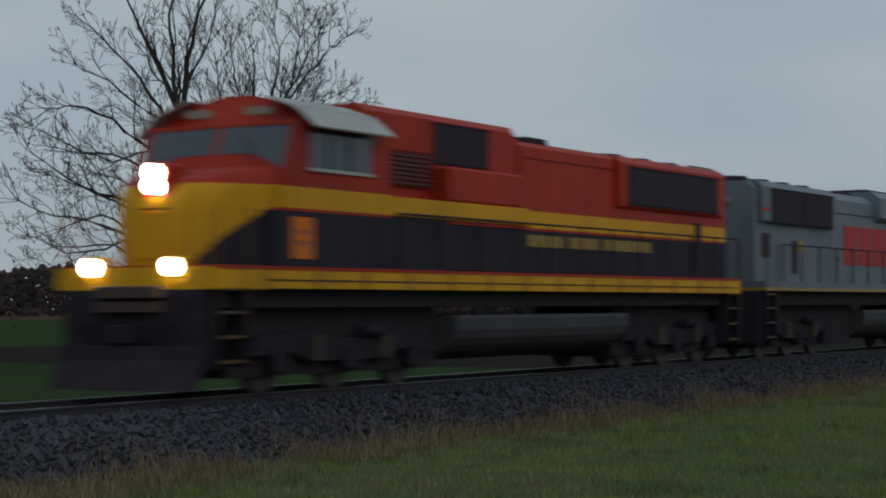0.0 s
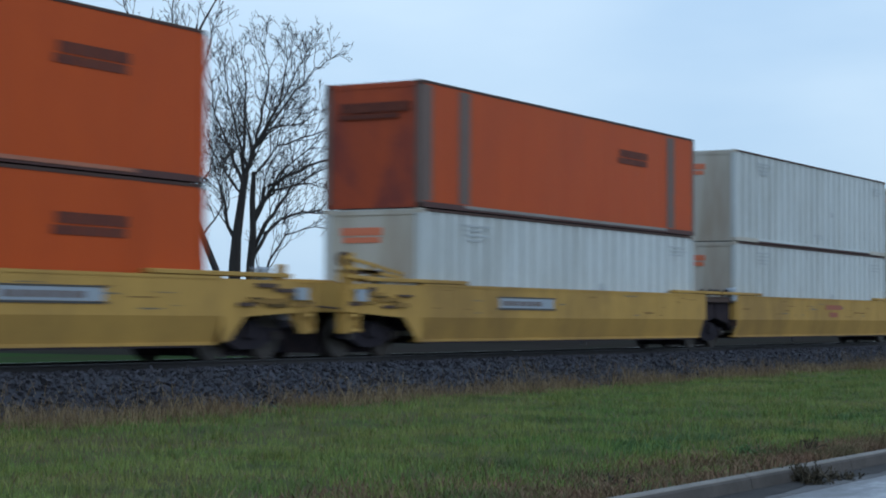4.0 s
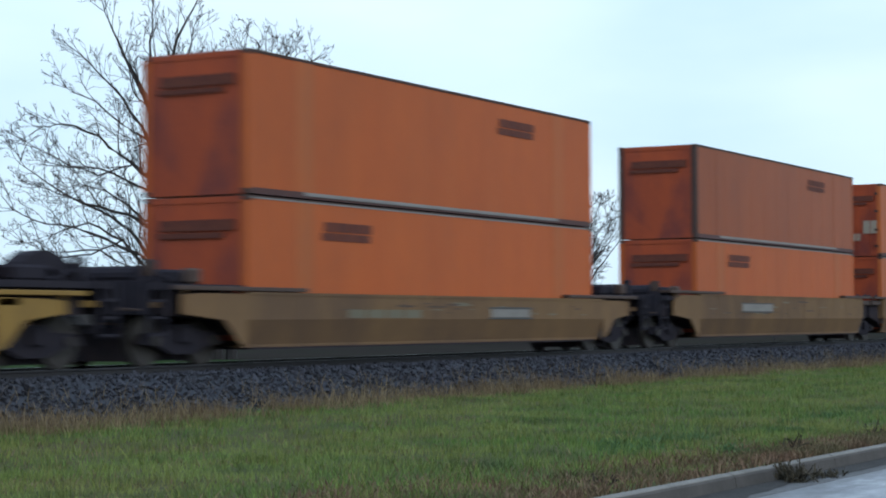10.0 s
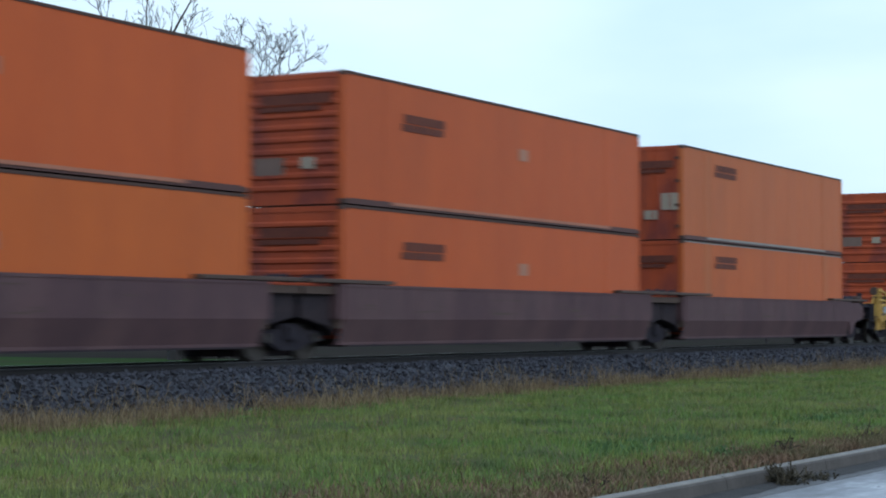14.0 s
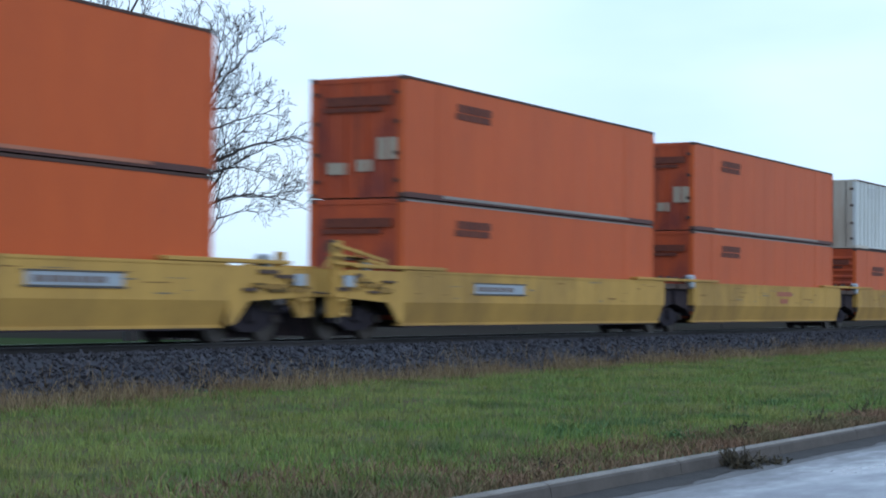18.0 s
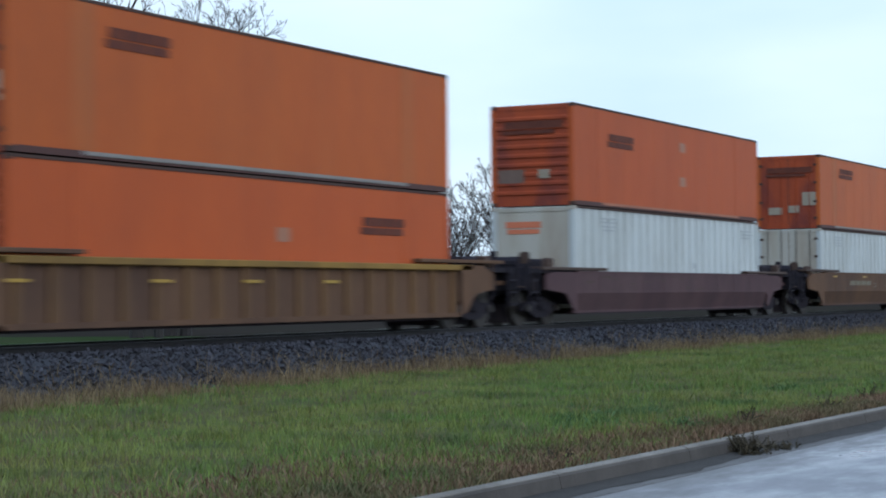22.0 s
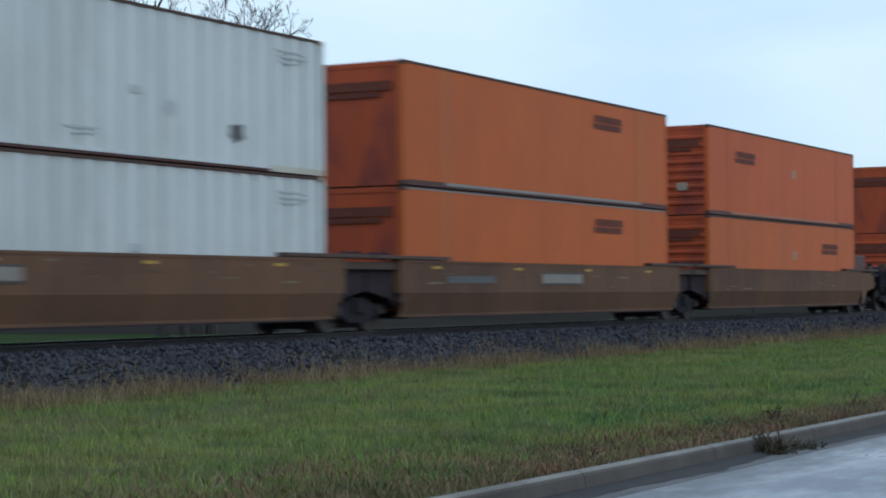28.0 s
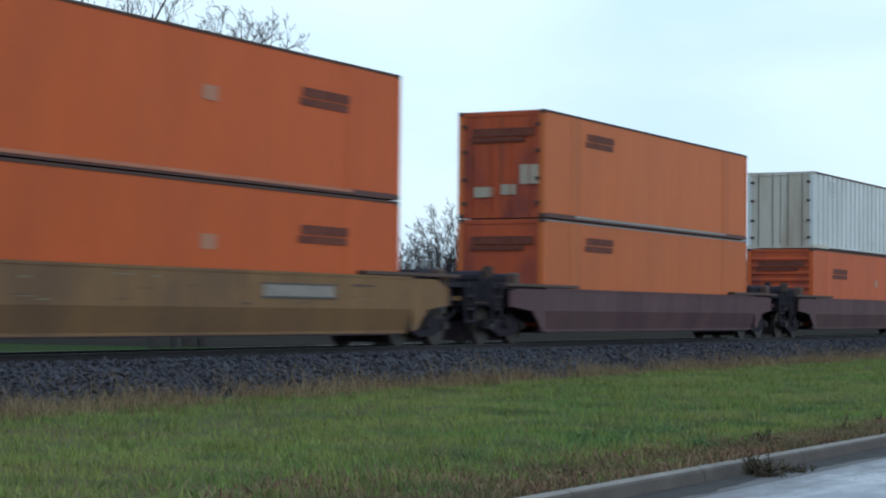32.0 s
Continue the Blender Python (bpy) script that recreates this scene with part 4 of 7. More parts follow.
def well_unit(paint, lead, trail, ribbed=False, plate="", spray=False, top=1.47):
    """One well. lead and trail: 'end' at a coupler, 'joint' where two wells share a truck, which the trailing one of them carries."""
    words = {"yellow": "yellow", "mustard": "dirty mustard-yellow", "tan": "dirty tan", "ochre": "ochre brown", "brown": "dark brown", "blue": "dark blue"}[paint]
    u = thing("well_car", "%s steel %s well car for stacked containers" % (words, "ribbed" if ribbed else "smooth-sided"), "freight wagon", "well cars of the train")
    x0, x1 = (-0.3, CL + 0.3)
    low = paint == "mustard"                     # this one has shallow sides
    high = top > 1.4
    dz = top - 1.47
    for sgn in (-1, 1):
        y = sgn * WY
        bm = bmesh.new()
        if ribbed:
            a, b = sorted((y - sgn * 0.13, y - sgn * 0.17))
            block(bm, x0, x1, a, b, 0.22, top - 0.11)
            part("side_plate", bm, paint, u)
            a, b = sorted((y, y - sgn * 0.2))
            part("top_chord", boxes((x0 - 0.6, x1 + 0.6, a, b, top - 0.14, top), bevel=0.015), "yellow" if paint == "yellow" else ("mustard" if paint in ("ochre", "tan") else paint), u)
            a, b = sorted((y - sgn * 0.03, y - sgn * 0.2))
            part("bottom_sill", boxes((x0, x1, a, b, 0.19, 0.30)), paint, u)
            a, b = sorted((y - sgn * 0.14, y - sgn * 1.1))
            # dark sheet added below the well, stands for the shade above the rail
            part("underside_fill", boxes((x0 + 0.3, x1 - 0.3, a, b, 0.13, 0.188)), "under", u)
            for k in range(17):
                xx = x0 + 0.35 + k * (x1 - x0 - 0.7) / 16
                a, b = sorted((y - sgn * (0.115 if low else 0.06), y - sgn * 0.13))
                part("side_post", boxes((xx - 0.09, xx + 0.09, a, b, 0.30, top - 0.14)), "ochre_post_lit" if paint == "ochre" else paint, u)
        else:
            # upper web upright, lower web leaning in
            pr = [(y, top + 0.01), (y, 0.75), (y - sgn * 0.17, 0.24), (y - sgn * 0.20, 0.24), (y - sgn * 0.035, 0.755), (y - sgn * 0.035, top + 0.01)]
            prism(pr, "x", x0, x1, bm)
            part("side_plate", bm, paint, u)
            a, b = sorted((y + sgn * 0.012, y - sgn * 0.11))
            part("top_chord", boxes((x0, x1, a, b, top - 0.03, top + 0.03)), paint, u)
            a, b = sorted((y - sgn * 0.14, y - sgn * 0.30))
            part("bottom_sill", boxes((x0, x1, a, b, 0.20, 0.26)), paint, u)
            a, b = sorted((y - sgn * 0.14, y - sgn * 1.1))
            # added dark sheet again, in place of shade under the well
            part("underside_fill", boxes((x0 + 0.3, x1 - 0.3, a, b, 0.16, 0.198)), "under", u)
            if sgn < 0:
                for k in range(9):
                    xx = x0 + 1.6 + k * 1.65
                    part("seam", boxes((xx - 0.02, xx + 0.02, y - 0.006, y + 0.004, 0.76, top - 0.04)), paint, u)
        for xa, xb in ((x0 - (1.35 if lead == "joint" else 2.3), 1.85), (CL - 1.85, x1 + (1.35 if trail == "joint" else 2.3))):
            a, b = sorted((y + sgn * 0.02, y - sgn * 0.42))
            part("end_ledge", boxes((xa, xb, a, b, top + 0.045, top + 0.13), bevel=0.01), paint if ribbed else ("rust" if paint != "yellow" else paint), u)
    for k in range(7):
        part("cross_member", boxes((1 + 2.2 * k, 1.25 + 2.2 * k, -1.3, 1.3, 0.2, 0.32)), "rust", u)
    for x in (x0 - 0.12, x1):
        part("bulkhead", boxes((x, x + 0.12, -WY + 0.05, WY - 0.05, 0.55, top - 0.01)), "rust", u)
    # ends
    for at, kind, d in ((x0, lead, -1), (x1, trail, 1)):
        if kind == "joint":
            a, b = sorted((at, at + d * 1.40))
            part("end_platform", boxes((a, b, -WY + 0.1, WY - 0.1, 1.28, 1.44)), "rust", u)
            part("centre_sill", boxes((a, b, -0.45, 0.45, 0.72, 1.28)), "steel", u)
            # dark solid added to fill the shaded hole above the joint's wheels
            part("end_casting", prism([(at, 0.40), (at + d * 0.35, 0.62), (at + d * 1.36, 0.80), (at + d * 1.36, 1.27), (at, 1.27)], "y", -1.28, 1.28), "under", u)
            for y in (-1.34, -1.05):
                part("air_hose", tube(tube(bmesh.new(), (at + d * 0.2, y, 1.50), (at + d * 0.8, y - 0.06, 1.66), 0.035, n=6), (at + d * 0.8, y - 0.06, 1.66), (at + d * 1.38, y, 1.52), 0.035, n=6), "steel", u)
            if d < 0:
                truck(u, at - 1.38)
            part("end_post", boxes((a if d > 0 else b - 0.2, (a if d > 0 else b - 0.2) + 0.2, -WY + 0.02, -WY + 0.22, 0.75, 1.5)), paint, u)
            if d < 0 and paint == "yellow":
                part("hose_box", boxes((at - 0.42, at - 0.1, -WY - 0.01, -WY + 0.25, 1.30, 1.74), bevel=0.05), "plate", u, "pale grey box")
        else:
            for sgn in (-1, 1):
                y = sgn * WY
                a, b = sorted((y, y - sgn * 0.05))
                e = 3.2 if paint == "yellow" else (2.1 if d < 0 else 1.75)
                pts = [(at, 0.24), (at + d * 0.25, 0.30), (at + d * 0.75, 0.74), (at + d * e, 0.86), (at + d * e, min(1.25, top - 0.05)), (at + d * (e - 0.6), top - 0.01), (at, top - 0.01)]
                part("end_web", prism(pts, "y", a, b), paint, u)
                part("grab_iron", tube(bmesh.new(), (at + d * (e - 0.1), y, 0.84), (at + d * (e - 0.1), y, min(1.55, top + 0.05)), 0.02, n=6), paint, u)
            a, b = sorted((at, at + d * 3.0))
            fit = paint if paint == "yellow" else "steel"
            part("end_platform", boxes((a, b, -WY + 0.06, WY - 0.06, 1.30, 1.42)), fit, u)
            part("centre_sill", boxes((a, b, -0.35, 0.35, 0.70, 1.30)), "steel", u)
            part("body_bolster", prism([(at, 0.45), (at + d * 0.5, 0.74), (at + d * 2.4, 0.84), (at + d * 2.4, 1.29), (at, 1.29)], "y", -1.25, 1.25), "under", u)
            part("end_bulkhead", boxes((min(at + d * 2.95, at + d * 3.2), max(at + d * 2.95, at + d * 3.2), -WY + 0.06, WY - 0.06, 0.85, 1.44)), fit, u)
            a, b = sorted((at + d * 2.9, at + d * 3.55))
            part("coupler", boxes((a, b, -0.12, 0.12, 0.76, 0.98), (at + d * 3.3 - 0.2, at + d * 3.3 + 0.2, -0.24, 0.24, 0.64, 0.99), bevel=0.03), "cast", u, "grey cast coupler head")
            a, b = sorted((at + d * (1.7 if paint != "yellow" else 2.9), at + d * 3.15))
            part("end_beam", boxes((a, b, -WY + 0.30, -WY + 0.42, 0.97, 1.09), bevel=0.01), paint, u)
            truck(u, at + d * 1.45)
            # brake stand with its wheel and braces, ladder, lever and hoses
            c = at + d * 2.5
            tall = (2.12 if d < 0 else 1.80) if paint == "yellow" else 1.86
            st = part("brake_stand", boxes((c - 0.07, c + 0.07, -1.20, -1.02, 1.42, tall), bevel=0.02), fit, u)
            part("stand_brace", tube(bmesh.new(), (c, -1.11, tall - 0.2), (c - d * 0.75, -1.11, 1.44), 0.035, n=6), fit, st)
            part("stand_brace", tube(bmesh.new(), (c + d * 0.08, -1.11, tall - 0.3), (c + d * 0.62, -1.11, 1.30), 0.035, n=6), fit, st)
            if d < 0:
                part("hand_brake_wheel", tube(bmesh.new(), (c + d * 0.09, -1.10, tall - 0.15), (c + d * 0.13, -1.10, tall - 0.15), 0.17, n=16), "rust", st)
            if not low:
                part("valve_box", boxes((c - d * 0.95 - 0.16, c - d * 0.95 + 0.16, -WY + 0.06, -WY + 0.32, 1.43, 1.72), bevel=0.04), "plate" if paint == "yellow" else "rust", u, "small grimy metal box")
            for dx in (2.62, 3.08):
                part("ladder_rail", boxes((at + d * dx - 0.03, at + d * dx + 0.03, -WY - 0.03, -WY + 0.03, 0.42, 1.44)), fit, u)
            for z in (0.45, 0.76, 1.07):
                part("ladder_rung", boxes((min(at + d * 2.62, at + d * 3.08), max(at + d * 2.62, at + d * 3.08), -WY - 0.04, -WY - 0.01, z, z + 0.05)), fit, u)
            if paint == "yellow":
                part("end_sheet", prism([(at + d * 2.35, 0.84), (at + d * 2.75, 0.40), (at + d * 3.22, 0.40), (at + d * 3.22, 1.29), (at + d * 2.35, 1.29)], "y", -WY + 0.10, -WY + 0.16), paint, u)
            if paint == "yellow":
                rng = np.random.default_rng(23 if d < 0 else 29)
                for k in range(13):
                    xx, zz = at + d * (0.75 + 0.17 * k), 0.92 + 0.40 * rng.random()
                    w, h = 0.25 + 0.55 * rng.random(), 0.035 + 0.07 * rng.random()
                    part("pipe_bracket", boxes((xx - w / 2, xx + w / 2, -WY - 0.055 + 0.002 * k, -WY - 0.004, zz, zz + h)), ("rust", "mustard", "step_paint", "mustard")[k % 4], u)
                part("valve_panel", boxes((at + d * 2.6 - 0.22, at + d * 2.6 + 0.22, -WY - 0.07, -WY - 0.058, 1.08, 1.33)), "plate", u, "small pale panel")
            if paint == "yellow" and d < 0:
                for q, (dx, top) in enumerate(((3.1, 2.02), (2.75, 2.10), (2.0, 1.92), (1.4, 1.76), (0.8, 1.66))):
                    part("railing_post", boxes((at + d * dx - 0.035, at + d * dx + 0.035, -WY + 0.05, -WY + 0.12, 1.40, top)), paint, u)
                for z0, z1 in ((1.58, 1.50), (1.76, 1.58), (1.98, 1.66)):
                    part("railing_bar", prism([(at + d * 3.15, z0), (at + d * 3.15, z0 + 0.07), (at + d * 0.75, z1 + 0.07), (at + d * 0.75, z1)], "y", -WY + 0.02, -WY + 0.06), paint, u)
                part("step_tread", boxes((at + d * 2.2 - 0.5, at + d * 2.2 + 0.5, -WY + 0.02, -WY + 0.5, 1.68, 1.75)), "rust", u)
            if paint != "yellow":
                part("equipment_box", boxes((min(at + d * 1.0, at + d * 1.9), max(at + d * 1.0, at + d * 1.9), -1.0, 0.6, 1.42, 1.70), bevel=0.05), "steel", u)
                part("air_reservoir", tube(bmesh.new(), (at + d * 2.7, -1.0, 1.58), (at + d * 2.7, 1.0, 1.58), 0.17, n=12), "steel", u)
            if (low or spray) and d > 0:
                m = at + 1.9
                ring = [(m + 0.80 * math.cos(a), 1.44 + 0.52 * math.sin(a)) for a in [math.pi * k / 10 for k in range(11)]]
                ring += [(m + 0.40 * math.cos(a), 1.44 + 0.22 * math.sin(a)) for a in [math.pi * (10 - k) / 10 for k in range(11)]]
                part("end_arch", prism(ring, "y", -0.9, -0.5), "steel", u, "dark arched housing")
            part("cut_lever", tube(bmesh.new(), (at + d * 3.3, -1.45, 0.92), (at + d * 3.3, 0.1, 1.05), 0.022, n=6), "rust", u)
            for y in (-0.5, 0.5):
                part("air_hose", tube(tube(bmesh.new(), (at + d * 3.1, y, 0.82), (at + d * 3.5, y * 0.9, 0.50), 0.035, n=6), (at + d * 3.5, y * 0.9, 0.50), (at + d * 3.85, y * 0.8, 0.62), 0.035, n=6), "steel", u)
            a, b = sorted((at + d * 2.0, at + d * 2.9))
            part("walk_grating", boxes((a, b, -WY + 0.5, WY - 0.2, 1.425, 1.48)), fit, u)
    # markings on the near side
    spots = {"white": (3.4, 6.3), "mid": (6.9, 9.4), "rear": (10.3, 13.0)}
    if plate in spots:
        xa, xb = spots[plate]
        part("placard", boxes((xa, xb, -WY - 0.012, -WY - 0.004, 0.99, 1.222)), {"yellow": "plate"}.get(paint, "decal"), u, "pale placard with dark edges")
        part("placard_edge", boxes((xa - 0.1, xb + 0.1, -WY - 0.016, -WY - 0.004, 1.225, 1.26)), "plate_dark", u)
        part("placard_edge", boxes((xa - 0.1, xb + 0.1, -WY - 0.016, -WY - 0.004, 0.945, 0.985)), "plate_dark", u)
        if paint == "yellow":
            part("placard_text", boxes(*[(xa + 0.2 + 0.42 * k, xa + 0.5 + 0.42 * k, -WY - 0.016, -WY - 0.013, 1.04, 1.16) for k in range(5)]), "post_grey", u)
        if plate == "mid":
            part("faint_lettering", boxes((1.7, 4.2, -WY - 0.008, -WY - 0.003, 0.98, 1.15)), "scuff", u, "smudged pale lettering")
    elif plate == "red":
        part("red_marking", boxes((8.25, 10.05, -WY - 0.010, -WY - 0.003, 1.12, 1.28), (8.65, 9.55, -WY - 0.010, -WY - 0.003, 0.86, 1.02)), "red_mark", u, "faded red marking bars")
    elif plate == "blue":
        rng = np.random.default_rng(14)
        for k, (xa, xb, za, zb) in enumerate(((1.0, 3.4, 0.88, 1.10), (3.6, 4.6, 0.80, 1.20), (5.1, 7.7, 0.88, 1.02), (8.35, 9.4, 0.72, 1.2), (14.3, 15.6, 0.87, 1.0), (14.2, 16.4, 1.26, 1.43), (7.3, 8.6, 1.38, 1.44), (12.9, 14.2, 0.80, 1.12), (0.2, 1.5, 1.22, 1.42))):
            bm = bmesh.new()
            for q in range(11):
                blot(bm, xa + (xb - xa) * (0.08 + 0.84 * (q + 0.6 * rng.random()) / 11), za + (zb - za) * (0.25 + 0.5 * rng.random()), (xb - xa) * (0.07 + 0.12 * rng.random()), (zb - za) * (0.35 + 0.45 * rng.random()), -WY - 0.004 - 0.0003 * q, rng, 8)
            tagged(part("worn_marking", bm, ("blue_worn", "scuff_tan", "decal")[k % 3], u, "chalky worn marking"), kind="stuff")
        for name, mat, words, count, xa, xb, za, zb, w, h, out in (("sprayed_wash", "wash", "grey-green sprayed wash", 46, 9.2, 15.6, 0.78, 1.36, 1.2, 0.11, 0.0034), ("white_marking", "decal", "pale worn lettering patch", 16, 10.8, 15.8, 0.84, 1.22, 0.8, 0.03, 0.0078), ("white_marking", "tag", "pale streaked lettering", 14, 0.2, 2.4, 0.82, 1.36, 0.8, 0.035, 0.0078), ("red_marking", "red_mark", "small red emblem", 5, 9.8, 10.4, 0.92, 1.08, 0.36, 0.09, 0.0080)):
            bm = bmesh.new()
            for q in range(count):
                blot(bm, xa + (xb - xa) * rng.random(), za + (zb - za) * rng.random(), w * (0.4 + 0.6 * rng.random()), h * (0.5 + rng.random()), -WY - out - 0.00001 * q, rng, 9)
            tagged(part(name, bm, mat, u, words), kind="stuff")
        for k in range(7):
            part("reflector", boxes((0.37 + 2.42 * k, 1.03 + 2.42 * k, -WY - 0.0095, -WY - 0.0085, 1.235, 1.325)), "amber", u)
    if ribbed and not low:
        for x in (0.05, 4.17, 7.26, 10.35):
            part("reflector", boxes((x - 0.32, x + 0.32, -WY + 0.052, -WY + 0.0595, 1.01, 1.07)), "amber", u)
    if low:
        part("number_panel", boxes((3.6, 4.5, -WY + 0.108, -WY + 0.118, 0.72, 0.90)), "plate", u, "small blue-grey panel")
        part("pale_box", boxes((-0.75, -0.35, -WY + 0.02, -WY + 0.35, top + 0.14, top + 0.52), bevel=0.03), "sticker", u, "pale box on the end ledge")
    if paint == "ochre" and not ribbed and plate in spots:
        for k in range(4):
            part("reflector", boxes((1.0 + 4.3 * k, 1.4 + 4.3 * k, -WY - 0.010, -WY - 0.003, 1.31, 1.37)), "amber", u)
    if paint in ("tan", "ochre") and not ribbed and plate == "":
        part("data_panel", boxes((9.9, 12.0, -WY - 0.010, -WY - 0.003, 0.90 + 0.5 * dz, 1.20 + dz)), "decal", u, "pale data panel")
        part("panel_edge", boxes((9.8, 12.1, -WY - 0.014, -WY - 0.003, 1.205 + dz, 1.25 + dz), (9.8, 12.1, -WY - 0.014, -WY - 0.003, 0.85 + 0.5 * dz, 0.895 + 0.5 * dz)), "plate_dark", u)
        part("faint_lettering", boxes(*[(3.4 + 0.8 * k, 4.1 + 0.8 * k, -WY - 0.008, -WY - 0.003, 0.99 + dz, 1.17 + dz) for k in range(4)]), "scuff_tan", u)
        if high:
            for k in range(4):
                part("reflector", boxes((1.0 + 4.3 * k, 1.5 + 4.3 * k, -WY - 0.010, -WY - 0.003, 1.30, 1.37)), "amber", u)
    if not ribbed:
        rng = np.random.default_rng(sum(map(ord, paint + lead + plate)))
        for tone, count in (({"yellow": "scrape", "blue": "blue_worn"}.get(paint, "rust"), 16), ({"brown": "rust", "blue": "scuff"}.get(paint, "scuff_tan"), 9)):
            bm = bmesh.new()
            for k in range(count):
                blot(bm, 0.3 + 15.6 * rng.random(), 0.82 + (top - 0.93) * rng.random(), 0.25 + 0.8 * rng.random() ** 2, 0.015 + 0.045 * rng.random() ** 2, -WY - 0.0032 - 0.00002 * k, rng, 9)
            tagged(part("scuffed_paint", bm, tone, u, "rubbed horizontal scrapes"), kind="stuff")

    def web_y(z):
        return -WY - 0.004 + max(0.0, 0.75 - z) * 0.17 / 0.51
    if plate == "tags":
        rng = np.random.default_rng(31)
        for xa, xb, za, zb, count in ((1.5, 4.4, 0.72, 1.38, 26), (9.9, 12.6, 0.60, 1.28, 22)):
            bm = bmesh.new()
            for k in range(count):
                zz = za + (zb - za) * rng.random()
                blot(bm, xa + (xb - xa) * rng.random() ** 1.3, zz, 0.35 + 0.6 * rng.random(), 0.05 + 0.12 * rng.random(), web_y(zz) - 0.001 - 0.0004 * k, rng)
            tagged(part("graffiti", bm, "tag", u, "faded silvery sprayed scrawl"), kind="stuff")
        bm = bmesh.new()
        for k in range(9):
            blot(bm, 1.3 + 1.1 * rng.random(), 0.80 + 0.24 * rng.random(), 0.4 + 0.4 * rng.random(), 0.06 + 0.10 * rng.random(), -WY - 0.016 - 0.0004 * k, rng)
        tagged(part("pale_patch", bm, "tag_pale", u, "pale blue sprayed patch"), kind="stuff")
        part("pale_stroke", blot(bmesh.new(), 5.2, 1.06, 1.5, 0.10, -WY - 0.006, rng), "decal", u)
    if spray:
        n = 40
        rng = np.random.default_rng(6)
        bm = bmesh.new()
        top_cut = [0.50 + 0.12 * rng.random() for i in range(n + 1)]
        low_cut = [0.44 + 0.16 * rng.random() for i in range(n + 1)]
        for lo_z, hi_z in ((0.26, 0.75), (0.75, 1.44)):
            rows = []
            for i in range(n + 1):
                a = math.pi * i / n
                x = 5.25 - 1.85 * math.cos(a)
                full = math.sin(a) ** 0.45
                z0, z1 = max(lo_z, min(hi_z, 0.88 - low_cut[i] * full)), max(lo_z, min(hi_z, 0.88 + top_cut[i] * full))
                rows.append([bm.verts.new((x, web_y(z0), z0)), bm.verts.new((x, web_y(z1), z1))])
            for p, q in zip(rows, rows[1:]):
                if p[1].co.z - p[0].co.z > 1e-4 or q[1].co.z - q[0].co.z > 1e-4:
                    bm.faces.new((p[0], q[0], q[1], p[1]))
        bmesh.ops.remove_doubles(bm, verts=bm.verts[:], dist=0.0005)
        part("graffiti", bm, "graffiti", u, "ragged teal sprayed patch")
        for k in range(14):
            xx, zz = 3.9 + 2.7 * rng.random(), 0.80 + 0.52 * rng.random()
            part("spray_stroke", blot(bmesh.new(), xx, zz, 0.5 + 0.7 * rng.random(), 0.05 + 0.07 * rng.random(), -WY - 0.006 - 0.0004 * k, rng), ("spray_dark", "tag", "spray_dark", "decal")[k % 4], u, "sprayed stroke")
        part("spray_shadow", blot(bmesh.new(), 3.0, 0.86, 0.8, 0.16, -WY - 0.005, rng), "spray_dark", u)
    if plate == "tags_box":
        part("end_housing", boxes((16.3, 17.85, -WY + 0.25, -0.2, 1.56, 2.16), bevel=0.05), "connector", u, "rusty brown housing on the end platform")
    return u


# ---- locomotives: x from the leading coupler, y from the middle ----
def loco_truck(parent, x):
    """A three-axle truck, its middle at x."""
    t = part("truck", boxes((x - 2.75, x + 2.75, -0.64, 0.64, 0.26, 1.2)), "steel", parent)
    for sgn in (-1, 1):
        y = sgn * 1.08
        part("side_frame", prism([(x - 2.9, 0.62), (x - 2.7, 0.95), (x - 1.2, 1.02), (x - 0.9, 0.88), (x + 0.9, 0.88), (x + 1.2, 1.02), (x + 2.7, 0.95), (x + 2.9, 0.62), (x + 1.6, 0.66), (x + 1.2, 0.50), (x - 1.2, 0.50), (x - 1.6, 0.66)], "y", y - 0.09, y + 0.09), "steel", t)
        for dx in (-2.1, 0.0, 2.1):
            bm = bmesh.new()
            w = sgn * GAUGE
            tube(bm, (x + dx, w - 0.07, 0.53), (x + dx, w + 0.07, 0.53), 0.53, n=26)
            part("wheel", bm, "wheel", t)
            part("axle_box", boxes((x + dx - 0.2, x + dx + 0.2, y - 0.16 if sgn < 0 else y, y if sgn < 0 else y + 0.16, 0.34, 0.74), bevel=0.03), "steel", t)
        for dx in (-1.05, 1.05):
            bm = bmesh.new()
            tube(bm, (x + dx, y + sgn * 0.14, 0.52), (x + dx, y + sgn * 0.14, 0.94), 0.10, n=10)
            part("coil_spring", bm, "rust", t)
        part("brake_cylinder", tube(bmesh.new(), (x + 0.3, y + sgn * 0.16, 1.0), (x + 0.9, y + sgn * 0.16, 1.0), 0.11, n=10), "steel", t)
    t.location.z = RAIL_Z
    return t


def handrail(parent, xs, mat, z0=1.95, h=0.98, y=-1.52):
    for x in xs:
        part("stanchion", tube(bmesh.new(), (x, y, z0), (x, y, z0 + h), 0.020, n=6), mat, parent)
    part("handrail", tube(bmesh.new(), (xs[0], y, z0 + h), (xs[-1], y, z0 + h), 0.022, n=6), mat, parent)


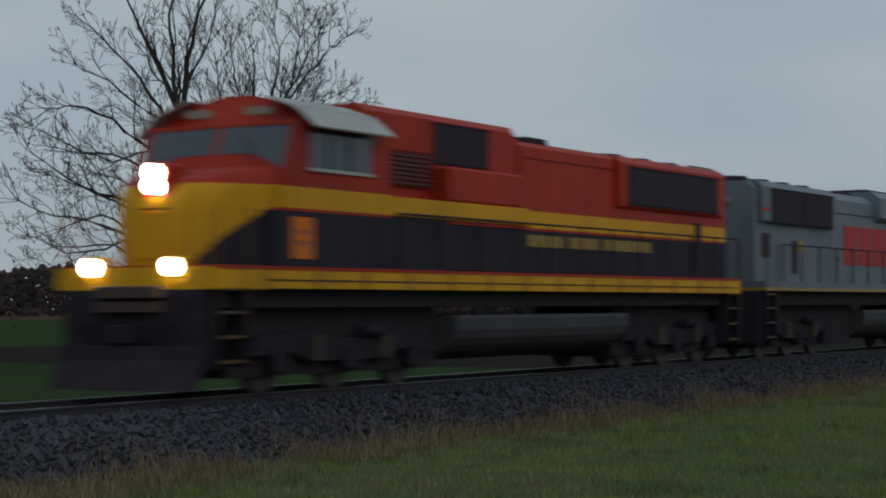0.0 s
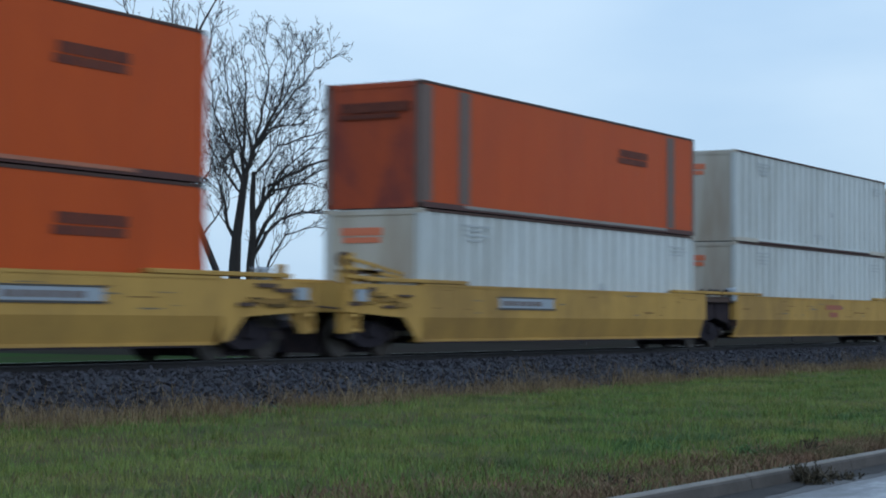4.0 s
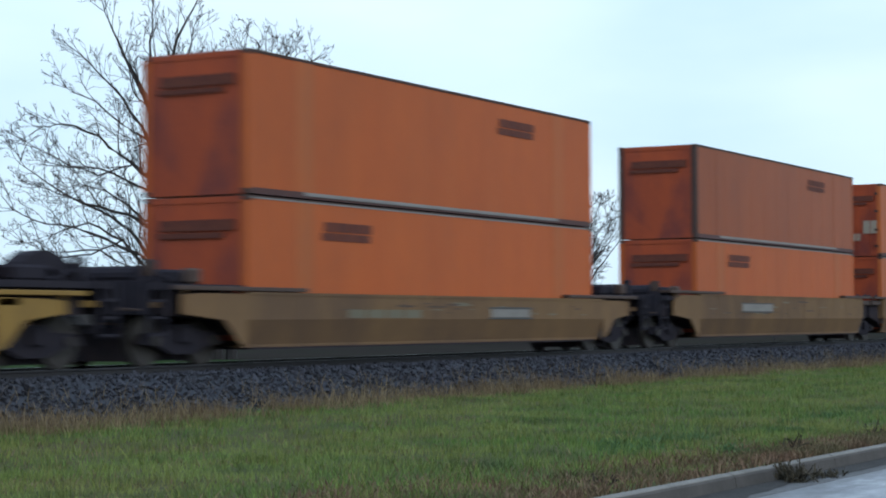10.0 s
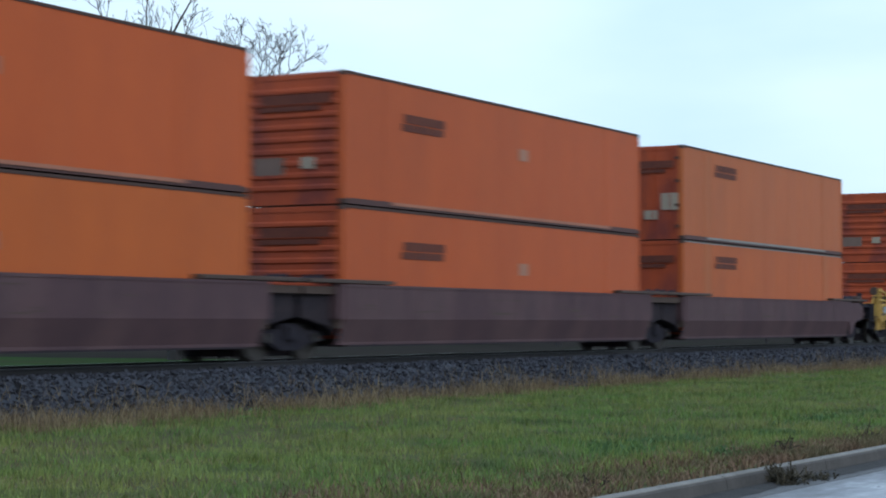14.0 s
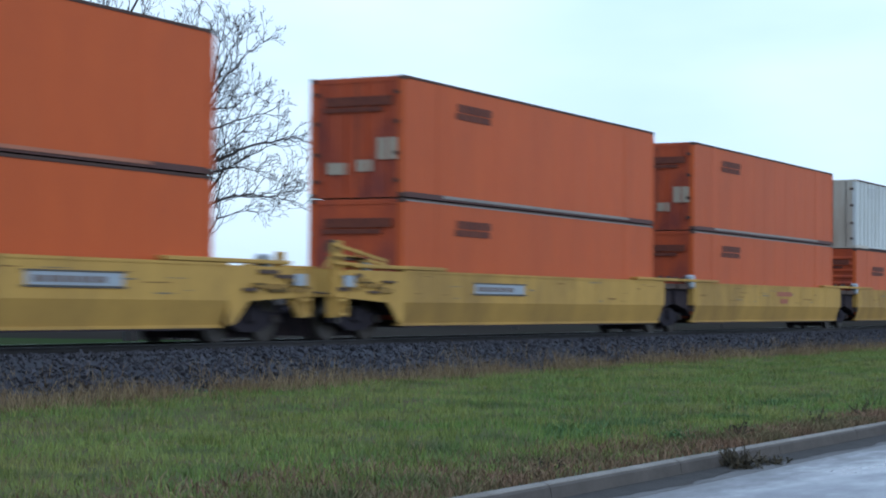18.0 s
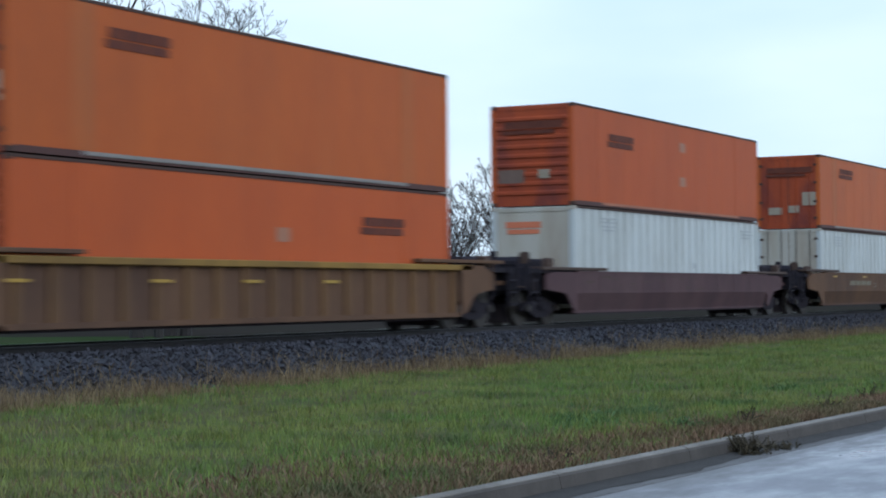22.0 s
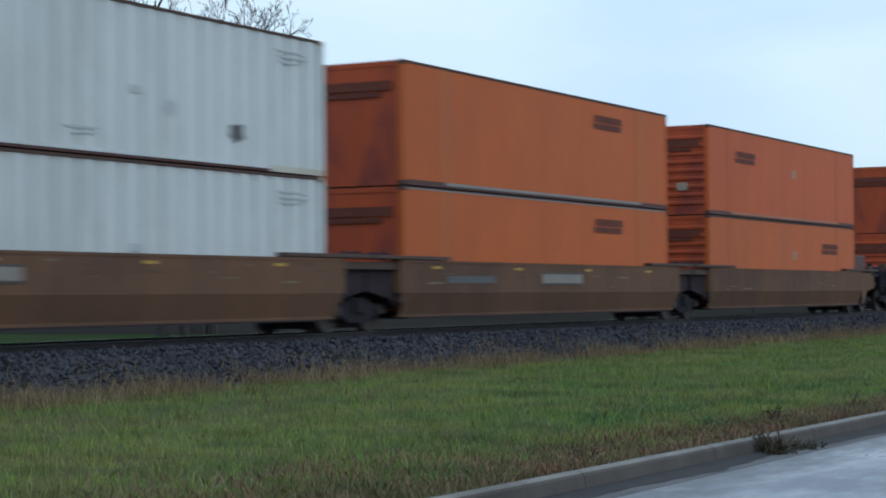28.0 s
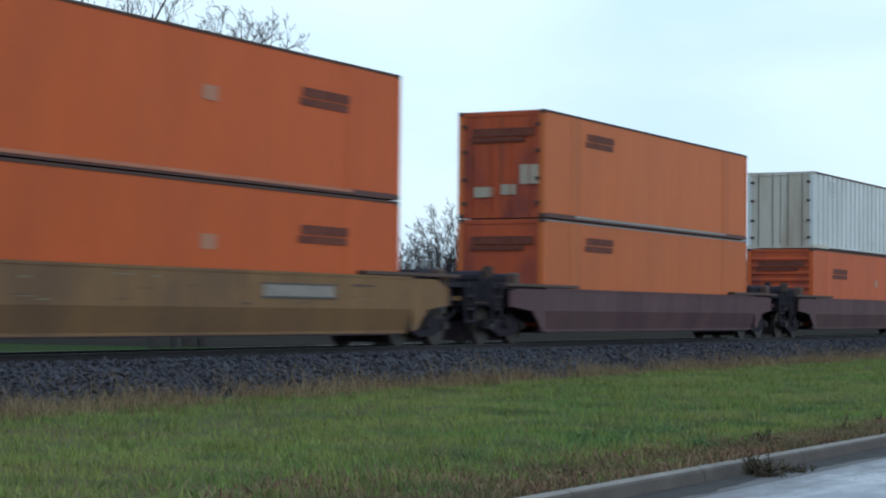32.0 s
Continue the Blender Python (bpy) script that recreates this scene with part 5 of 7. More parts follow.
def grille(parent, x0, x1, y, z0, z1, bars=10, name="radiator_grille"):
    g = part(name, boxes((x0, x1, y - 0.02, y + 0.03, z0, z1)), "grille", parent)
    for k in range(bars):
        x = x0 + (k + 0.5) * (x1 - x0) / bars
        part("grille_bar", boxes((x - 0.025, x + 0.025, y - 0.035, y - 0.021, z0 + 0.03, z1 - 0.03)), "steel", g)
    part("grille_frame", boxes((x0 - 0.05, x1 + 0.05, y - 0.03, y - 0.005, z1, z1 + 0.05), (x0 - 0.05, x1 + 0.05, y - 0.03, y - 0.005, z0 - 0.05, z0)), "steel", g)
    return g


def fan(parent, x, z, r=0.62):
    bm = bmesh.new()
    tube(bm, (x, 0, z), (x, 0, z + 0.13), r, r * 0.94, n=20)
    part("roof_fan", bm, "steel", parent)


def steps(parent, x, paint, d=1):
    for sgn in (-1, 1):
        y = sgn * 1.36
        for k, z in enumerate((0.42, 0.80, 1.18, 1.54)):
            part("step", boxes((x - 0.32, x + 0.32, y - 0.16, y + 0.16, z, z + 0.05)), "step_paint" if paint == "loco_yellow" and z < 0.9 else "rust", parent)
        for dx in (-0.36, 0.33):
            part("step_side", boxes((x + dx, x + dx + 0.03, y - 0.18, y + 0.18, 0.36, 1.62)), "steel", parent)
        for dx in (-0.40, 0.40):
            part("grab_rail", tube(bmesh.new(), (x + dx, sgn * 1.55, 0.95), (x + dx, sgn * 1.55, 2.85), 0.016, n=6), "step_paint" if paint == "loco_yellow" else "rust", parent)


def underframe(u, L, tank0, tank1, trucks, nose=0.0):
    part("frame", boxes((nose + 0.7, L - 0.7, -1.30, 1.30, 1.28, 1.66)), "under", u)
    for a, b in ((nose + 1.6, tank0 - 0.1), (tank1 + 0.1, L - 1.6)):
        # dark filler blocks added to close the bright gap below the frame
        part("belly_fill", boxes((a, b, -0.98, 0.98, 0.16, 1.278)), "under", u)
    pr = [(-1.42 * math.cos(math.pi * k / 16), 1.06 - 0.82 * math.sin(math.pi * k / 16) ** 0.8) for k in range(17)]
    pr += [(1.36, 1.12), (-1.36, 1.12)]
    part("fuel_tank", prism(pr, "x", tank0, tank1), "tank", u, "dusty rounded fuel tank")
    for sgn in (-1, 1):
        part("air_tank", tube(bmesh.new(), (tank0 + 0.2, sgn * 1.15, 1.42), (tank1 - 0.6, sgn * 1.15, 1.42), 0.15, n=10), "steel", u)
    for x in trucks:
        loco_truck(u, x)
    for x, d in ((nose, 1), (L, -1)):
        a, b = sorted((x + d * 0.05, x + d * 0.8))
        part("coupler", boxes((a, b, -0.15, 0.15, 0.72, 1.02), bevel=0.03), "steel", u)
        a, b = sorted((x + d * 0.62, x + d * 0.74))
        part("pilot", boxes((a, b, -1.42, 1.22, 0.32, 1.66)), "steel", u)


def hood_profile(w, z0, z1, ch=0.22):
    return [(-w, z0), (-w, z1 - ch), (-w + ch, z1), (w - ch, z1), (w, z1 - ch), (w, z0)]


def nose_shell(u):
    """The rounded nose in its three paints: yellow front, blackish flanks, red top."""
    at, wide, high = (0.16, 0.22, 0.34, 0.62, 1.05, 1.62), (0.62, 0.76, 0.88, 1.04, 1.25, 1.50), (3.02, 3.20, 3.32, 3.43, 3.52, 3.58)
    rings = []
    for k in range(29):
        x = 0.16 + 1.46 * (k / 28) ** 1.5
        w, h = float(np.interp(x, at, wide)), float(np.interp(x, at, high))
        edge = 1.92 + 0.96 * min(1.0, max(0.0, x - 0.20) / 1.2) ** 0.6          # where the blackish flank ends
        turn = math.asin(max(0.0, min(1.0, (3.24 - h + 0.34) / 0.34)))          # where the red begins
        side = [1.92 + (edge - 1.92) * q / 6 for q in range(6)] + [edge + (h - 0.34 - edge) * q / 8 for q in range(8)]
        half = [(w - 0.05 * max(0.0, 1 - (z - 1.92) / 0.4) * max(0.0, 1 - x), z) for z in side]
        half += [(w - 0.36 * (1 - math.cos(a)), h - 0.34 + 0.34 * math.sin(a)) for a in [turn * q / 5 for q in range(5)] + [turn + (math.pi / 2 - turn) * q / 5 for q in range(6)]]
        rings.append([(x, -y, z) for y, z in half] + [(x, y, z) for y, z in half[::-1]])
    shells = {key: bmesh.new() for key in ("yellow", "near", "far", "red")}
    n = len(rings[0])
    for lo, hi in zip(rings, rings[1:]):
        for k in range(n - 1):
            row = min(k, n - 2 - k)
            bm = shells[("near" if k < n // 2 else "far") if row < 6 else ("yellow" if row < 19 else "red")]
            bm.faces.new([bm.verts.new(q) for q in (lo[k], lo[k + 1], hi[k + 1], hi[k])])
    first = shells["yellow"]
    first.faces.new([first.verts.new(q) for q in rings[0]][::-1])
    for key, paint, words in (("yellow", "loco_yellow", "yellow rounded nose front"), ("near", "loco_dark", "blackish nose flank"), ("far", "loco_dark", "blackish nose flank"), ("red", "loco_red", "red nose top")):
        bm = shells[key]
        bmesh.ops.remove_doubles(bm, verts=bm.verts[:], dist=0.0005)
        bmesh.ops.recalc_face_normals(bm, faces=bm.faces[:])
        for f in bm.faces:
            f.smooth = True
        part("nose_shell", bm, paint, u, words)


def lead_locomotive():
    u = thing("locomotive", "red, yellow and black diesel locomotive with lit headlights and wide nose", "locomotive", "locomotives of the train")
    L = 22.1
    underframe(u, L, 7.25, 14.8, (3.95, 18.0), -0.9)
    # side sill: yellow with red lines
    part("side_sill", boxes((-0.35, L - 0.95, -1.56, 1.56, 1.58, 1.875)), "loco_yellow", u, "yellow sill stripe")
    part("sill_line", boxes((-0.35, L - 0.95, -1.57, 1.57, 1.876, 1.935)), "loco_red", u)
    part("sill_line", boxes((1.0, L - 1.2, -1.572, -1.555, 1.70, 1.725)), "loco_dark", u)
    for k in range(14):
        x = 0.9 + 1.46 * k
        part("sill_bracket", boxes((x, x + 0.10, -1.575, -1.555, 1.58, 1.86)), "scrape", u)
    # long hood in its three bands
    part("hood_dark_band", boxes((4.6, 21.6, -0.98, 0.98, 1.94, 2.83)), "loco_dark", u)
    part("hood_red_line", boxes((4.6, 21.6, -0.985, 0.985, 2.83, 2.88)), "loco_red", u)
    part("hood_yellow_band", boxes((4.6, 21.6, -0.98, 0.98, 2.88, 3.23)), "loco_yellow", u)
    part("hood", prism(hood_profile(0.98, 3.23, 4.64, 0.10), "x", 10.55, 21.6), "loco_red", u)
    part("hood", prism(hood_profile(1.02, 3.23, 4.88, 0.12), "x", 4.6, 10.2), "loco_red", u)
    part("hood_step", prism([(10.2, 3.3), (10.2, 4.87), (10.55, 4.63), (10.55, 3.3)], "y", -0.95, 0.95), "loco_red", u)
    part("roof_walk", boxes((10.7, 21.4, -0.78, 0.78, 4.641, 4.665)), "steel", u)
    part("roof_walk", boxes((5.2, 10.1, -0.76, 0.76, 4.881, 4.90)), "steel", u)
    part("hood_seam", boxes((10.6, 15.3, -0.990, -0.979, 4.30, 4.325)), "maroon", u)
    for k in range(10):
        x = 10.6 + k * 0.62
        part("hood_door", boxes((x, x + 0.58, -0.990, -0.98, 1.98, 2.76)), "loco_dark", u)
        part("hood_door_seam", boxes((x - 0.02, x - 0.008, -0.986, -0.975, 3.25, 4.3)), "maroon", u)
    rng = np.random.default_rng(17)
    x = 10.9
    for a, b in ((10.9, 12.5), (12.8, 14.2), (14.5, 17.0)):
        bm = bmesh.new()
        x = a
        while x < b:
            w = 0.20 + 0.12 * rng.random()
            block(bm, x, min(b, x + w), -1.000, -0.992, 2.50, 2.74)
            x += w + 0.06
        part("gold_lettering", bm, "gold", u, "dull gold lettering bars")
    part("battery_box", boxes((6.9, 10.1, -1.42, 1.42, 1.94, 2.80), bevel=0.02), "loco_dark", u)
    part("box_line", boxes((6.9, 10.1, -1.43, 1.43, 2.805, 2.875)), "loco_red", u)
    part("box_band", boxes((6.9, 10.1, -1.44, 1.44, 2.88, 3.22), bevel=0.01), "loco_yellow", u)
    part("filter_box", boxes((7.0, 9.9, -1.40, 1.40, 3.23, 3.88), bevel=0.04), "loco_red", u)
    part("walk_band", boxes((4.7, 6.9, -1.46, 1.46, 2.88, 3.22)), "loco_yellow", u)
    part("walk_panel", boxes((4.7, 6.9, -1.45, 1.45, 1.94, 2.87)), "loco_dark", u)
    # intake grilles behind the cab
    grille(u, 7.05, 9.15, -1.035, 4.00, 4.68, 8, "intake_grille")
    part("side_louvre", boxes((5.25, 6.9, -1.09, -1.02, 3.46, 4.12)), "maroon", u)
    for k in range(7):
        part("louvre_slat", boxes((5.30, 6.85, -1.12, -1.09, 3.50 + 0.085 * k, 3.54 + 0.085 * k)), "connector", u)
    # radiator section
    part("radiator_hood", prism([(-0.97, 3.45), (-1.10, 3.52), (-1.10, 4.50), (-0.95, 4.65), (0.95, 4.65), (1.10, 4.50), (1.10, 3.52), (0.97, 3.45)], "x", 15.1, 21.2), "loco_red", u)
    grille(u, 15.55, 20.75, -1.12, 3.60, 4.38, 14)
    for x in (15.9, 17.5, 19.1):
        fan(u, x + 0.2, 4.62, 0.66)
    part("silencer", boxes((11.9, 12.9, -0.45, 0.45, 4.64, 4.86), bevel=0.06), "steel", u)
    part("roof_rail", tube(bmesh.new(), (19.9, -0.7, 4.72), (21.5, -0.7, 4.72), 0.02, n=6), "step_paint", u)
    part("rear_door", boxes((21.60, 21.65, -0.5, 0.5, 2.1, 3.9)), "loco_red", u)
    part("rear_marker", boxes((21.60, 21.66, -0.95, -0.70, 3.62, 3.80)), "decal", u)
    part("dark_post", boxes((19.65, 19.95, -1.02, -0.985, 2.15, 3.30)), "loco_dark", u)

    # cab
    def cab(z0, z1, x0=1.62, x1=4.7, w=1.55):
        return boxes((x0, x1, -w, w, z0, z1))
    part("cab_lower", cab(1.94, 2.83, 1.20), "loco_dark", u)
    part("cab_red_line", cab(2.83, 2.88, 1.36, 4.7, 1.553), "loco_red", u)
    part("cab_band", cab(2.88, 3.23, 1.42), "loco_yellow", u)
    part("cab_upper", prism([(1.58, 3.23), (1.58, 3.46), (1.92, 4.32), (2.25, 4.42), (4.7, 4.42), (4.7, 3.23)], "y", -1.55, 1.55), "loco_red", u)
    part("cab_roof", prism([(-1.55, 4.40), (-1.30, 4.52), (-0.75, 4.72), (-0.3, 4.82), (0.3, 4.82), (0.75, 4.72), (1.30, 4.52), (1.55, 4.40)], "x", 2.25, 4.7), "loco_red", u)
    bm = bmesh.new()
    arch = [(-1.52, 4.41), (-1.28, 4.51), (-0.74, 4.71), (-0.3, 4.80), (0.3, 4.80), (0.74, 4.71), (1.28, 4.51), (1.52, 4.41)]
    lo = [bm.verts.new((1.95 + 0.10 * abs(y), y, 4.34)) for y, z in arch]
    hi = [bm.verts.new((2.26, y, z)) for y, z in arch]
    for k in range(len(arch) - 1):
        bm.faces.new((lo[k], lo[k + 1], hi[k + 1], hi[k]))
    part("cab_brow", bm, "loco_red", u, "red sloped brow over the windscreens")

    def pane(pts, name, mat, lift, label=""):
        """A slab on the sloped cab front, outlined in y and z."""
        bm = bmesh.new()
        out = [bm.verts.new((1.58 + (z - 3.46) * 0.395 - lift, y, z)) for y, z in pts]
        back = [bm.verts.new((1.58 + (z - 3.46) * 0.395 + 0.02, y, z)) for y, z in pts]
        bm.faces.new(out)
        bm.faces.new(back[::-1])
        for k in range(len(pts)):
            bm.faces.new((out[k], back[k], back[(k + 1) % len(pts)], out[(k + 1) % len(pts)]))
        bmesh.ops.recalc_face_normals(bm, faces=bm.faces[:])
        return part(name, bm, mat, u, label)
    for m in (-1, 1):
        pane([(m * 0.06, 3.80), (m * 0.70, 3.80), (m * 1.02, 3.70), (m * 1.42, 3.52), (m * 1.42, 4.24), (m * 0.06, 4.27)], "windscreen", "glass", 0.012, "dark windscreen pane")
        pane([(m * 0.04, 4.27), (m * 1.44, 4.245), (m * 1.44, 4.29), (m * 0.04, 4.315)], "windscreen_frame", "loco_red", 0.03)
        bm = bmesh.new()
        block(bm, 2.06, 2.10, m * 0.62 - 0.26, m * 0.62 + 0.26, 4.47, 4.60)
        part("number_board", bm, "sticker", u, "pale number board")
    part("wiper", tube(bmesh.new(), (1.66, -0.9, 3.72), (1.80, -0.5, 4.10), 0.012, n=5), "steel", u)
    for sgn in (-1, 1):
        w = part("side_window", boxes((2.20, 4.05, sgn * 1.555 - 0.012, sgn * 1.555 + 0.012, 3.56, 4.20)), "glass", u, "dark sliding cab window")
        part("window_post", boxes((2.72, 2.78, sgn * 1.57 - 0.010, sgn * 1.57 + 0.010, 3.56, 4.20)), "steel", w)
        part("window_post", boxes((3.32, 3.40, sgn * 1.57 - 0.010, sgn * 1.57 + 0.010, 3.56, 4.20)), "steel", w)
        part("window_sill", boxes((2.15, 4.10, sgn * 1.575 - 0.025, sgn * 1.575 + 0.025, 3.50, 3.555)), "shade", w)
        part("sunshade", prism([(sgn * 0.82, 4.745), (sgn * 0.82, 4.77), (sgn * 1.45, 4.56), (sgn * 1.88, 4.21), (sgn * 1.86, 4.18), (sgn * 1.44, 4.53)], "x", 1.95, 4.35), "shade", u, "pale metal sunshade")
    for k in range(5):
        part("shade_rib", boxes((2.3 + 0.45 * k, 2.33 + 0.45 * k, -1.47, -1.43, 4.545, 4.575)), "rail_grey", u)
    part("orange_emblem", boxes((1.70, 2.30, -1.562, -1.545, 2.06, 2.74)), "loco_orange", u, "orange square emblem")
    part("emblem_mark", boxes((1.82, 2.18, -1.566, -1.560, 2.28, 2.36), (1.82, 2.18, -1.566, -1.560, 2.46, 2.54)), "red_mark", u)
    part("cab_door", boxes((4.22, 4.66, -1.562, -1.545, 2.0, 2.8)), "loco_dark", u)
    nose_shell(u)
    part("nose_door", boxes((0.135, 0.158, -0.35, 0.35, 2.05, 2.80), bevel=0.008), "loco_yellow", u)
    part("nose_handle", tube(bmesh.new(), (0.11, -0.30, 2.84), (0.11, 0.30, 2.84), 0.018, n=6), "step_paint", u)
    part("headlight_housing", boxes((0.14, 0.7, -0.24, 0.24, 3.06, 3.58), bevel=0.06), "loco_red", u)
    for z in (3.20, 3.42):
        part("headlight", tube(bmesh.new(), (0.105, 0.0, z), (0.138, 0.0, z), 0.135, n=20), "lamp", u, "blazing warm-white headlight")
    for y in (-0.80, 0.80):
        part("ditch_light_bracket", boxes((-0.42, -0.1, y - 0.19, y + 0.19, 1.72, 2.08), bevel=0.04), "loco_yellow", u)
        part("ditch_light", tube(bmesh.new(), (-0.455, y, 1.91), (-0.425, y, 1.91), 0.14, n=20), "lamp", u, "blazing warm-white ditch light")
    # front platform, pilot and plough
    part("front_platform", boxes((-0.40, 1.2, -1.54, 1.54, 1.56, 1.91)), "loco_yellow", u)
    part("anticlimber", boxes((-0.62, -0.40, -0.62, 0.62, 1.42, 1.62), (-0.56, -0.40, -0.62, 0.62, 1.20, 1.38), bevel=0.02), "rust", u)
    part("pilot_plate", boxes((-0.40, -0.30, -1.38, 1.38, 0.50, 1.56)), "under", u)
    for m in (-1, 1):
        bm = bmesh.new()
        rows = []
        for z, dx in ((0.02, 0.0), (0.22, 0.10), (0.48, 0.22), (0.70, 0.26)):
            rows.append([bm.verts.new((x + dx, q, z)) for x, q in ((-1.02, 0.0), (-0.72, m * 1.42), (-0.64, m * 1.42), (-0.90, 0.0))])
        for lo, hi in zip(rows, rows[1:]):
            for k in range(4):
                bm.faces.new((lo[k], lo[(k + 1) % 4], hi[(k + 1) % 4], hi[k]))
        bm.faces.new(rows[0][::-1])
        bm.faces.new(rows[-1])
        bmesh.ops.recalc_face_normals(bm, faces=bm.faces[:])
        part("plough_blade", bm, "under", u, "worn black plough blade")
    for y in (-0.95, -0.75, -0.55, 0.55, 0.75, 0.95):
        part("front_hose", tube(tube(bmesh.new(), (-0.42, y, 1.30), (-0.58, y * 0.97, 1.00), 0.03, n=6), (-0.58, y * 0.97, 1.00), (-0.50, y * 0.93, 0.74), 0.03, n=6), "steel", u)
    for y in (-1.45, -1.05, 1.05, 1.45):
        part("front_stanchion", tube(bmesh.new(), (-0.34, y, 1.91), (-0.34, y, 2.75), 0.016, n=6), "scrape", u)
    steps(u, 0.15, "loco_yellow")
    steps(u, L - 1.35, "loco_yellow")
    handrail(u, [5.0 + 1.46 * k for k in range(12)], "loco_dark", z0=1.94)
    part("horn", tube(bmesh.new(), (3.6, 0.3, 4.86), (4.2, 0.3, 4.86), 0.05, 0.03, n=8), "steel", u)
    return u


def trailing_locomotive():
    u = thing("locomotive", "grey diesel locomotive with red lettering, running long hood first", "locomotive", "locomotives of the train")
    L = 23.0
    underframe(u, L, 9.3, 16.1, (4.3, 18.7))
    part("side_sill", boxes((0.75, L - 0.75, -1.56, 1.56, 1.66, 1.74)), "gold", u, "thin dull yellow sill line")
    part("walkway", boxes((0.75, L - 0.75, -1.55, 1.55, 1.742, 1.90)), "loco_grey", u)
    part("hood", prism(hood_profile(0.98, 1.90, 4.58), "x", 1.45, 18.0), "loco_grey", u)
    part("radiator_hood", prism([(-0.97, 3.45), (-1.10, 3.52), (-1.10, 4.42), (-0.95, 4.59), (0.95, 4.59), (1.10, 4.42), (1.10, 3.52), (0.97, 3.45)], "x", 1.75, 7.6), "loco_grey", u)
    grille(u, 2.45, 4.85, -1.12, 3.52, 4.36, 7)
    grille(u, 4.95, 7.35, -1.12, 3.52, 4.36, 7)
    for x in (2.0, 3.6, 5.2, 6.8):
        fan(u, x, 4.585, 0.6)
    for k in range(13):
        x = 7.6 + k * 0.66
        part("hood_door", boxes((x, x + 0.61, -0.997, -0.98, 1.96, 3.35)), "loco_grey", u)
        part("door_latch", boxes((x + 0.5, x + 0.56, -1.008, -0.997, 2.55, 2.70)), "steel", u)
    part("hood_seam", boxes((7.5, 17.9, -0.99, -0.978, 3.95, 3.98)), "steel", u)
    # the large red emblem as three plain slanted shapes
    def shape(pts):
        part("red_emblem", prism(pts, "y", -1.012, -0.999), "loco_logo", u, "large red plain emblem shape")
    for k in range(3):
        x = 8.66 + 1.46 * k
        shape([(x, 2.46), (x + 1.28, 2.46), (x + 1.34, 3.62), (x + 0.06, 3.62)])
    part("dynamic_brake_hood", prism([(-0.97, 3.8), (-1.2, 3.95), (-1.2, 4.55), (-0.9, 4.78), (0.9, 4.78), (1.2, 4.55), (1.2, 3.95), (0.97, 3.8)], "x", 11.6, 17.0), "loco_grey", u)
    part("roof_vent", boxes((11.8, 14.2, -0.7, 0.7, 4.781, 4.86), bevel=0.02), "steel", u)
    grille(u, 13.3, 15.25, -1.215, 3.92, 4.60, 7, "intake_grille")
    part("filter_box", boxes((15.1, 16.95, -1.30, 1.30, 1.92, 4.0), bevel=0.03), "loco_grey", u)
    grille(u, 15.3, 16.75, -1.32, 3.38, 3.95, 6, "intake_grille")
    # flat dark panels near the leading end: shade of openings put into colour
    part("shaded_opening_panel", boxes((2.0, 2.6, -1.003, -0.97, 2.55, 3.2)), "grille", u)
    part("shaded_opening_panel", boxes((4.3, 4.7, -1.003, -0.97, 2.15, 3.05)), "grille", u)
    part("amber_panel", boxes((4.75, 5.2, -1.003, -0.97, 2.75, 3.05)), "gold", u)
    part("end_headlight", boxes((1.38, 1.47, -0.35, 0.1, 3.95, 4.15), bevel=0.03), "decal", u)
    part("red_lettering", boxes((1.80, 2.35, -1.11, -1.099, 3.78, 3.86)), "loco_logo", u)
    # cab at the trailing end
    part("cab", prism([(-1.55, 1.90), (-1.55, 4.05), (-1.30, 4.42), (-0.6, 4.62), (0.6, 4.62), (1.30, 4.42), (1.55, 4.05), (1.55, 1.90)], "x", 17.0, 21.2), "loco_grey", u)
    part("short_hood", boxes((21.2, 22.3, -1.0, 1.0, 1.90, 3.25), bevel=0.06), "loco_grey", u)
    for a, b, z0, z1 in ((17.25, 18.2, 3.42, 3.98), (19.15, 20.65, 3.50, 3.96)):
        part("side_window", boxes((a, b, -1.565, -1.545, z0, z1)), "glass", u)
        part("side_window", boxes((a, b, 1.545, 1.565, z0, z1)), "glass", u)
        part("window_rim", boxes((a - 0.06, b + 0.06, -1.575, -1.552, z0 - 0.07, z0 - 0.005)), "shade", u)
    # flat slab; the shade of the door recess is in its dark colour
    part("cab_door", boxes((17.20, 18.30, -1.562, -1.545, 1.95, 3.30)), "grille", u, "dark panel painted as the shaded cab door recess")
    part("door_post", boxes((17.70, 17.76, -1.575, -1.56, 1.95, 3.30)), "loco_grey", u)
    part("cab_edge", boxes((16.96, 17.0, -1.45, 1.45, 1.92, 3.9)), "grille", u)
    part("sunshade", prism([(-1.44, 4.22), (-1.46, 4.25), (-1.75, 4.02), (-1.73, 3.99)], "x", 18.9, 20.9), "shade", u)
    part("red_lettering", boxes((20.2, 20.8, -1.562, -1.545, 2.82, 2.95)), "loco_logo", u, "small red lettering bar")
    part("number_board", boxes((21.2, 21.24, -0.9, -0.4, 4.2, 4.36)), "sticker", u)
    part("silencer", boxes((9.8, 11.2, -0.45, 0.45, 4.57, 4.72), bevel=0.05), "steel", u)
    steps(u, 1.25, "loco_grey")
    steps(u, L - 1.2, "loco_grey")
    handrail(u, [2.1 + 1.45 * k for k in range(11)], "loco_dark", z0=1.9)
    return u


LOCOMOTIVES = [(lead_locomotive(), 28.7), (trailing_locomotive(), 50.85)]


